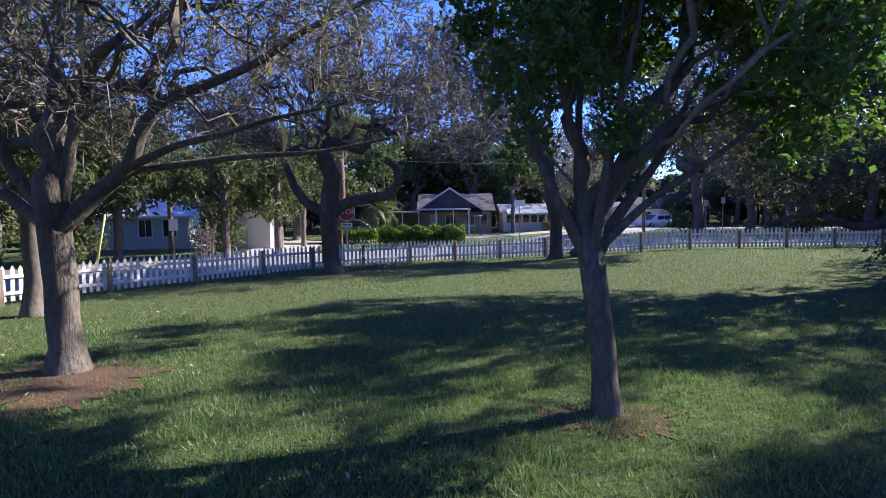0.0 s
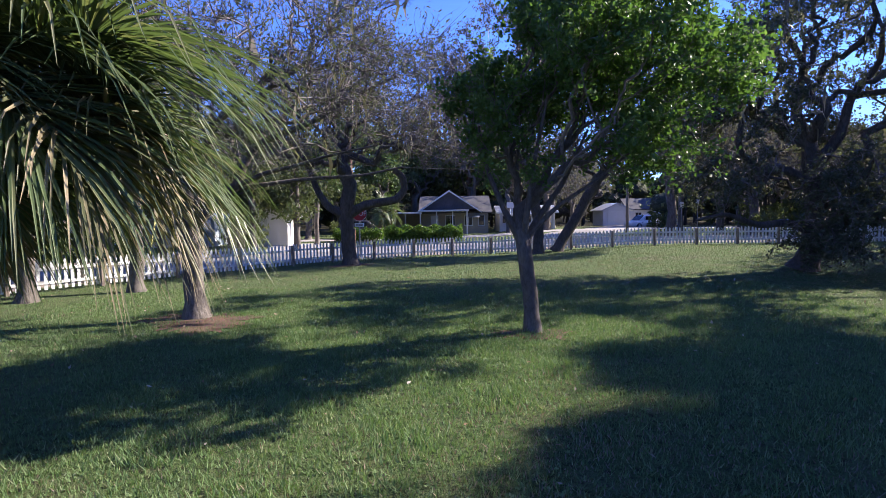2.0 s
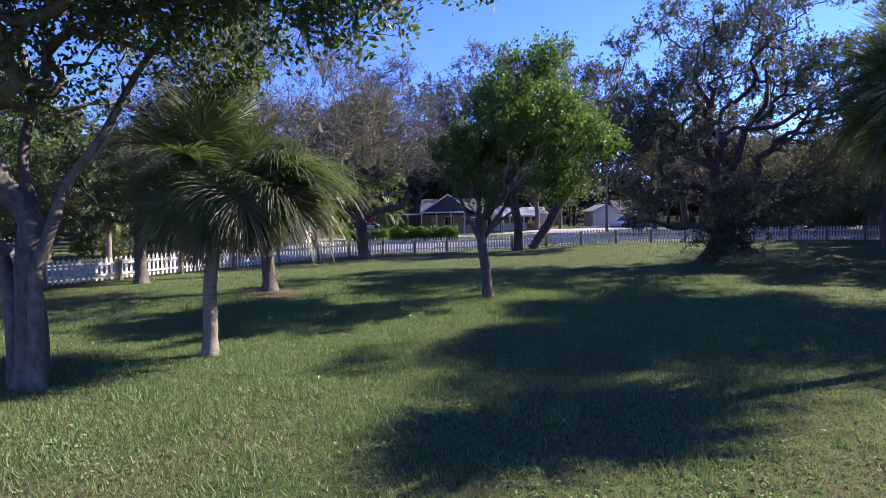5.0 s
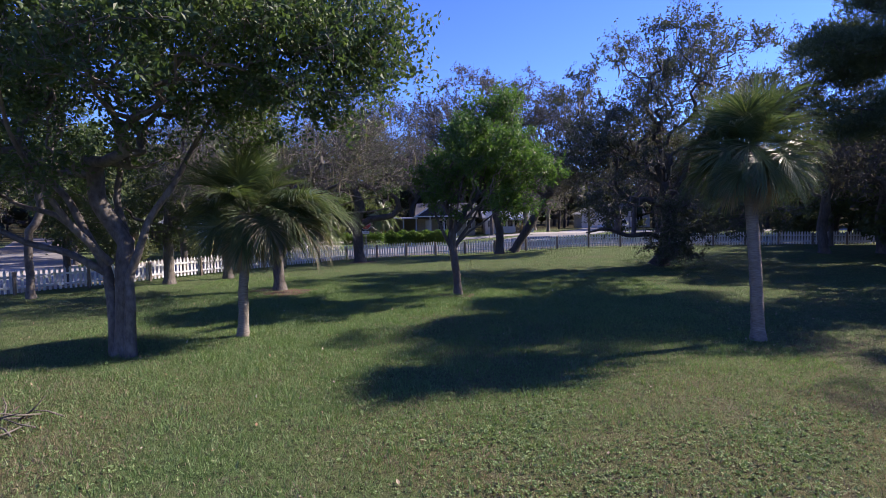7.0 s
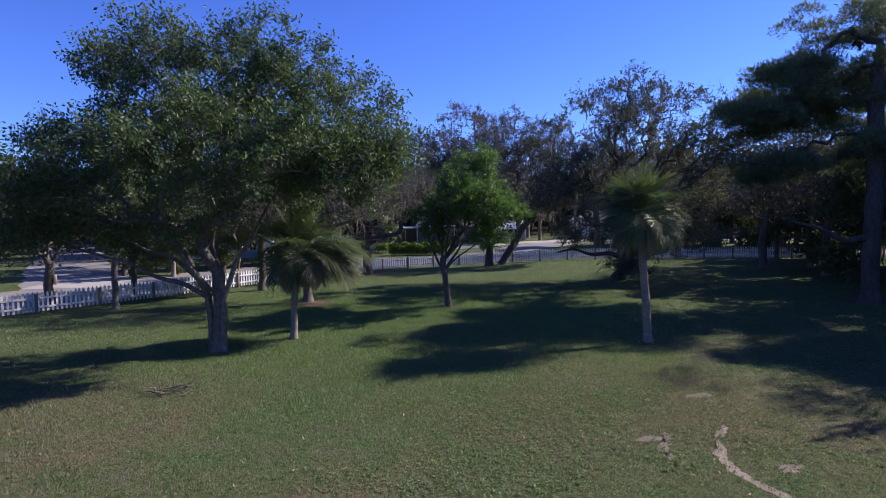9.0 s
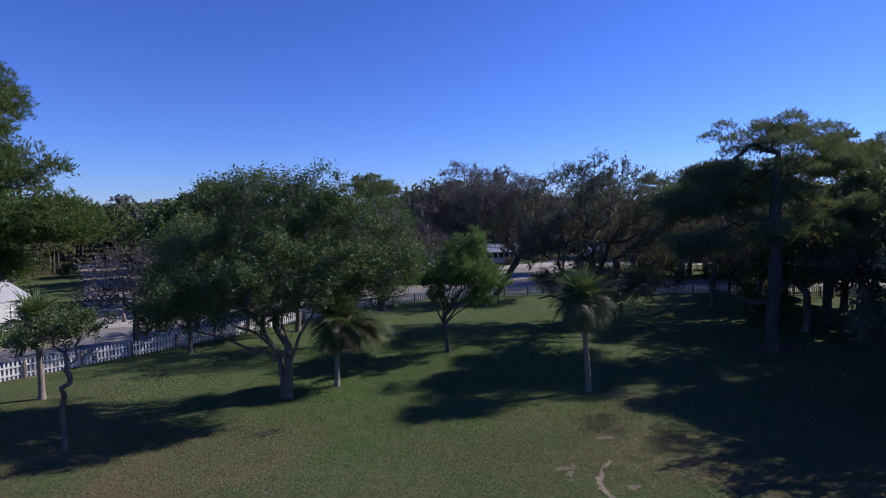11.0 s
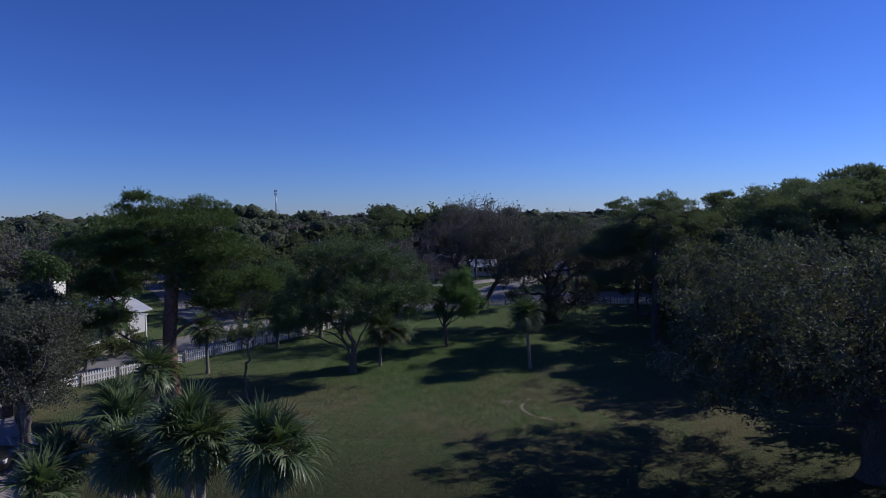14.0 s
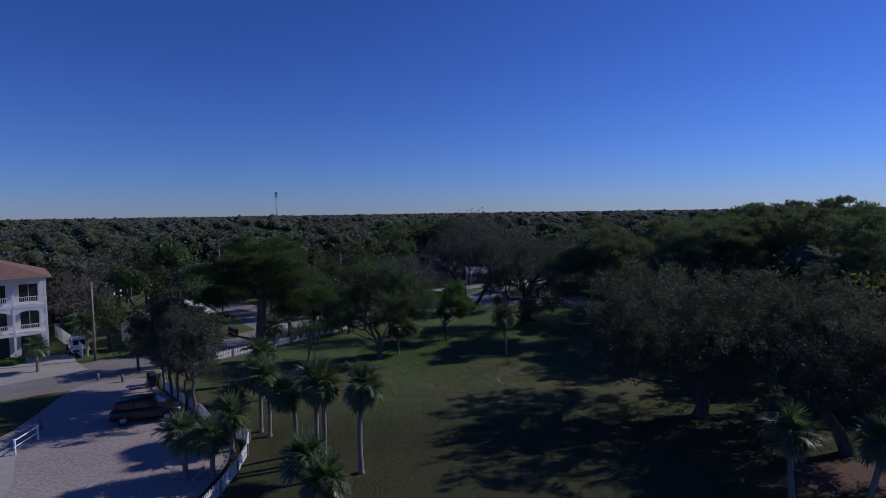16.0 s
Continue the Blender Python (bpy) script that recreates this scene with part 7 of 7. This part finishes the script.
# ---- hedge, shrubs, fence-side plants ----
def leafy_box(name, label, category, boxes, n, size, material, seed):
    rng = np.random.default_rng(seed)
    c = []
    for x0, y0, x1, y1, z in boxes:
        k = n // len(boxes)
        q = rng.uniform(size=(k, 3))
        q[:, 2] = q[:, 2] ** 0.6
        top = z * (0.85 + 0.2 * np.sin(q[:, 0] * 17) * np.sin(q[:, 1] * 5 + 1))
        x, y = x0 + (x1 - x0) * q[:, 0], y0 + (y1 - y0) * q[:, 1]
        c.append(np.stack([x, y, 0.05 + q[:, 2] * top], axis=1))
    c = np.concatenate(c)
    V, F = leaf_cloud(rng, c, size, 0.5, 0.6)
    ob = thing(name, label, category)
    part("leaves", mesh_from("leaves", V, F, M[material]), ob)
    stems = [(np.array([(x0 + (x1 - x0) * s, (y0 + y1) / 2, 0), (x0 + (x1 - x0) * s + 0.1, (y0 + y1) / 2, z * 0.8)]), np.array([0.03, 0.012])) for x0, y0, x1, y1, z in boxes for s in np.linspace(0.08, 0.92, 7)]
    tagged(part("stem", mesh_from("stem", *tubes(stems, 5), M["twig"], True), ob), kind="stuff")
    return ob


leafy_box("hedge", "leafy bright green hedge beside the street", "hedge", [(-4.5, 38.0, 1.2, 39.3, 1.3)], 7000, 0.2, "hedge_leaf", 31)
leafy_box("hedge", "low pale green hedge by a driveway", "hedge", [(-9.0, 41.5, -5.0, 42.6, 1.1)], 2600, 0.2, "hedge_leaf", 32)
leafy_box("shrub", "orange-flecked round shrub before a white house", "shrub", [(9.6, 57.2, 11.2, 58.4, 1.4)], 1200, 0.2, "dead_frond", 33)
leafy_box("shrub", "row of low shrubs before the tall house", "shrub", [(-44.0, -2.6, -42.2, -1.0, 0.5)], 2400, 0.16, "hedge_leaf", 34)
leafy_box("shrub", "purple-leaved shrub behind the picket fence", "shrub", [(-11.6, 26.0, -10.6, 27.0, 1.7)], 900, 0.12, "bare_leaf", 35)
for i, (x, y, sc, lab) in enumerate(((-5.2, 44.5, 1.1, "cabbage palm beside a hedge"), 
                                     (-17.6, 20.6, 1.0, "cabbage palm with a dry brown skirt"), (-37.4, 1.4, 0.9, "small cabbage palm by a pole"), (-28.2, 7.0, 1.0, "cabbage palm before a white house"))):
    palm((x, y), 80 + i, [(0, 0, 0), (0.05, 0, 1.4), (0.0, 0, 2.2 + 0.6 * (i % 3))], 0.15, 1.1, 28, 12, lab)


# trees in and round the car park
for i, (x, y, s) in enumerate(((-17.3, -17.9, 1.15), (-19.8, -15.1, 1.15), (-18.5, -16.5, 1.0), (-22.9, -11.1, 1.15), (-21.4, -13.0, 1.0))):
    tree("grey_tree", "slender grey-barked tree with sparse foliage by a car park", "tree", (x, y), 90 + i, [(0, 0, 0), (0.05, 0, 1.0), (-0.05, 0, 1.9), (0, 0, 2.4)],
         [(0, 0, 4.4 * s, 2.6 * s, 2.5 * s, 1.9 * s), (0.5, 0.2, 6.0 * s, 1.9, 1.9, 1.4)], 340, 0.12, 0.008, 13000 if i < 3 else 22000, 0.13, 0.5, "oak_leaf", "smooth_bark", 0.3, 2, 0.35, 0.14, jitter=0.26, group="car park trees", twigs=1400, twig_len=0.5, near=0.8)
for i, (x, y, s) in enumerate(((-26.5, -4.2, 1.0), (-24.6, -2.6, 0.85), (-28.4, -5.0, 0.8), (-22.8, 0.8, 0.7))):
    plant(3 if i % 2 else 0, x, y, 0.62 * s, i * 70)


screen = thing("board_fence", "tall white board fence beside the house lawn", "fence")
for i in range(12):
    a, b = Vector((-47.5, 11.2)), Vector((-37.2, 0.4))
    p, q = a.lerp(b, i / 12), a.lerp(b, (i + 1) / 12)
    ln = (q - p).length
    m = pose((p.x + q.x) / 2, (p.y + q.y) / 2, 0, 0, 0, math.degrees(math.atan2(q.y - p.y, q.x - p.x)))
    part("panel", box_mesh("panel", [(-ln / 2 + 0.06, -0.02, 0.05, ln / 2 - 0.06, 0.02, 1.5)], M["white_paint"], 0.004), screen, "", m)
    part("post", box_mesh("post", [(-ln / 2 - 0.05, -0.05, -0.1, -ln / 2 + 0.05, 0.05, 1.62)], M["white_paint"], 0.006), screen, "", m)


def brush_pile():
    rng = np.random.default_rng(41)
    ob = thing("brush_pile", "small heap of dry fallen branches on the lawn", "brush pile", pose(-4.9, -5.4, 0))
    for i in range(18):
        a = rng.uniform(0, 6.28)
        c = rng.normal(size=2) * 0.28
        d = np.array([math.cos(a), math.sin(a)]) * rng.uniform(0.15, 0.42)
        z = rng.uniform(0.03, 0.16)
        pts = [(c[0] - d[0], c[1] - d[1], 0.02), (c[0] + rng.normal() * 0.05, c[1], z), (c[0] + d[0], c[1] + d[1], z + rng.uniform(-0.02, 0.2))]
        part("branch", tube_mesh("branch", pts, [0.016, 0.012, 0.005], M["oak_bark"], 6), ob)
    return ob


brush_pile()

# lattice radio mast on the skyline
mast = thing("radio_mast", "slim steel radio mast far beyond the woods", "mast", pose(-163, 500, 1.0))
legs = [(0.9 * math.cos(a), 0.9 * math.sin(a)) for a in (0.5, 2.6, 4.7)]
for lx0, ly0 in legs:
    part("leg", tube_mesh("leg", [(lx0, ly0, 0), (lx0 * 0.7, ly0 * 0.7, 18), (lx0 * 0.5, ly0 * 0.5, 36)], 0.16, M["steel"], 6), mast)
for k in range(9):
    z0, z1 = k * 4.0, k * 4.0 + 4.0
    f = 1 - 0.5 * z0 / 36
    for (ax, ay), (bx, by) in zip(legs, legs[1:] + legs[:1]):
        part("brace", tube_mesh("brace", [(ax * f, ay * f, z0), (bx * f, by * f, z1)], 0.07, M["steel"], 4), mast)
for z in (31, 34):
    for a in (0.5, 2.6, 4.7):
        part("antenna", box_mesh("antenna", [(1.2 * math.cos(a) - 0.3, 1.2 * math.sin(a) - 0.3, z, 1.2 * math.cos(a) + 0.3, 1.2 * math.sin(a) + 0.3, z + 2)], M["steel"]), mast)
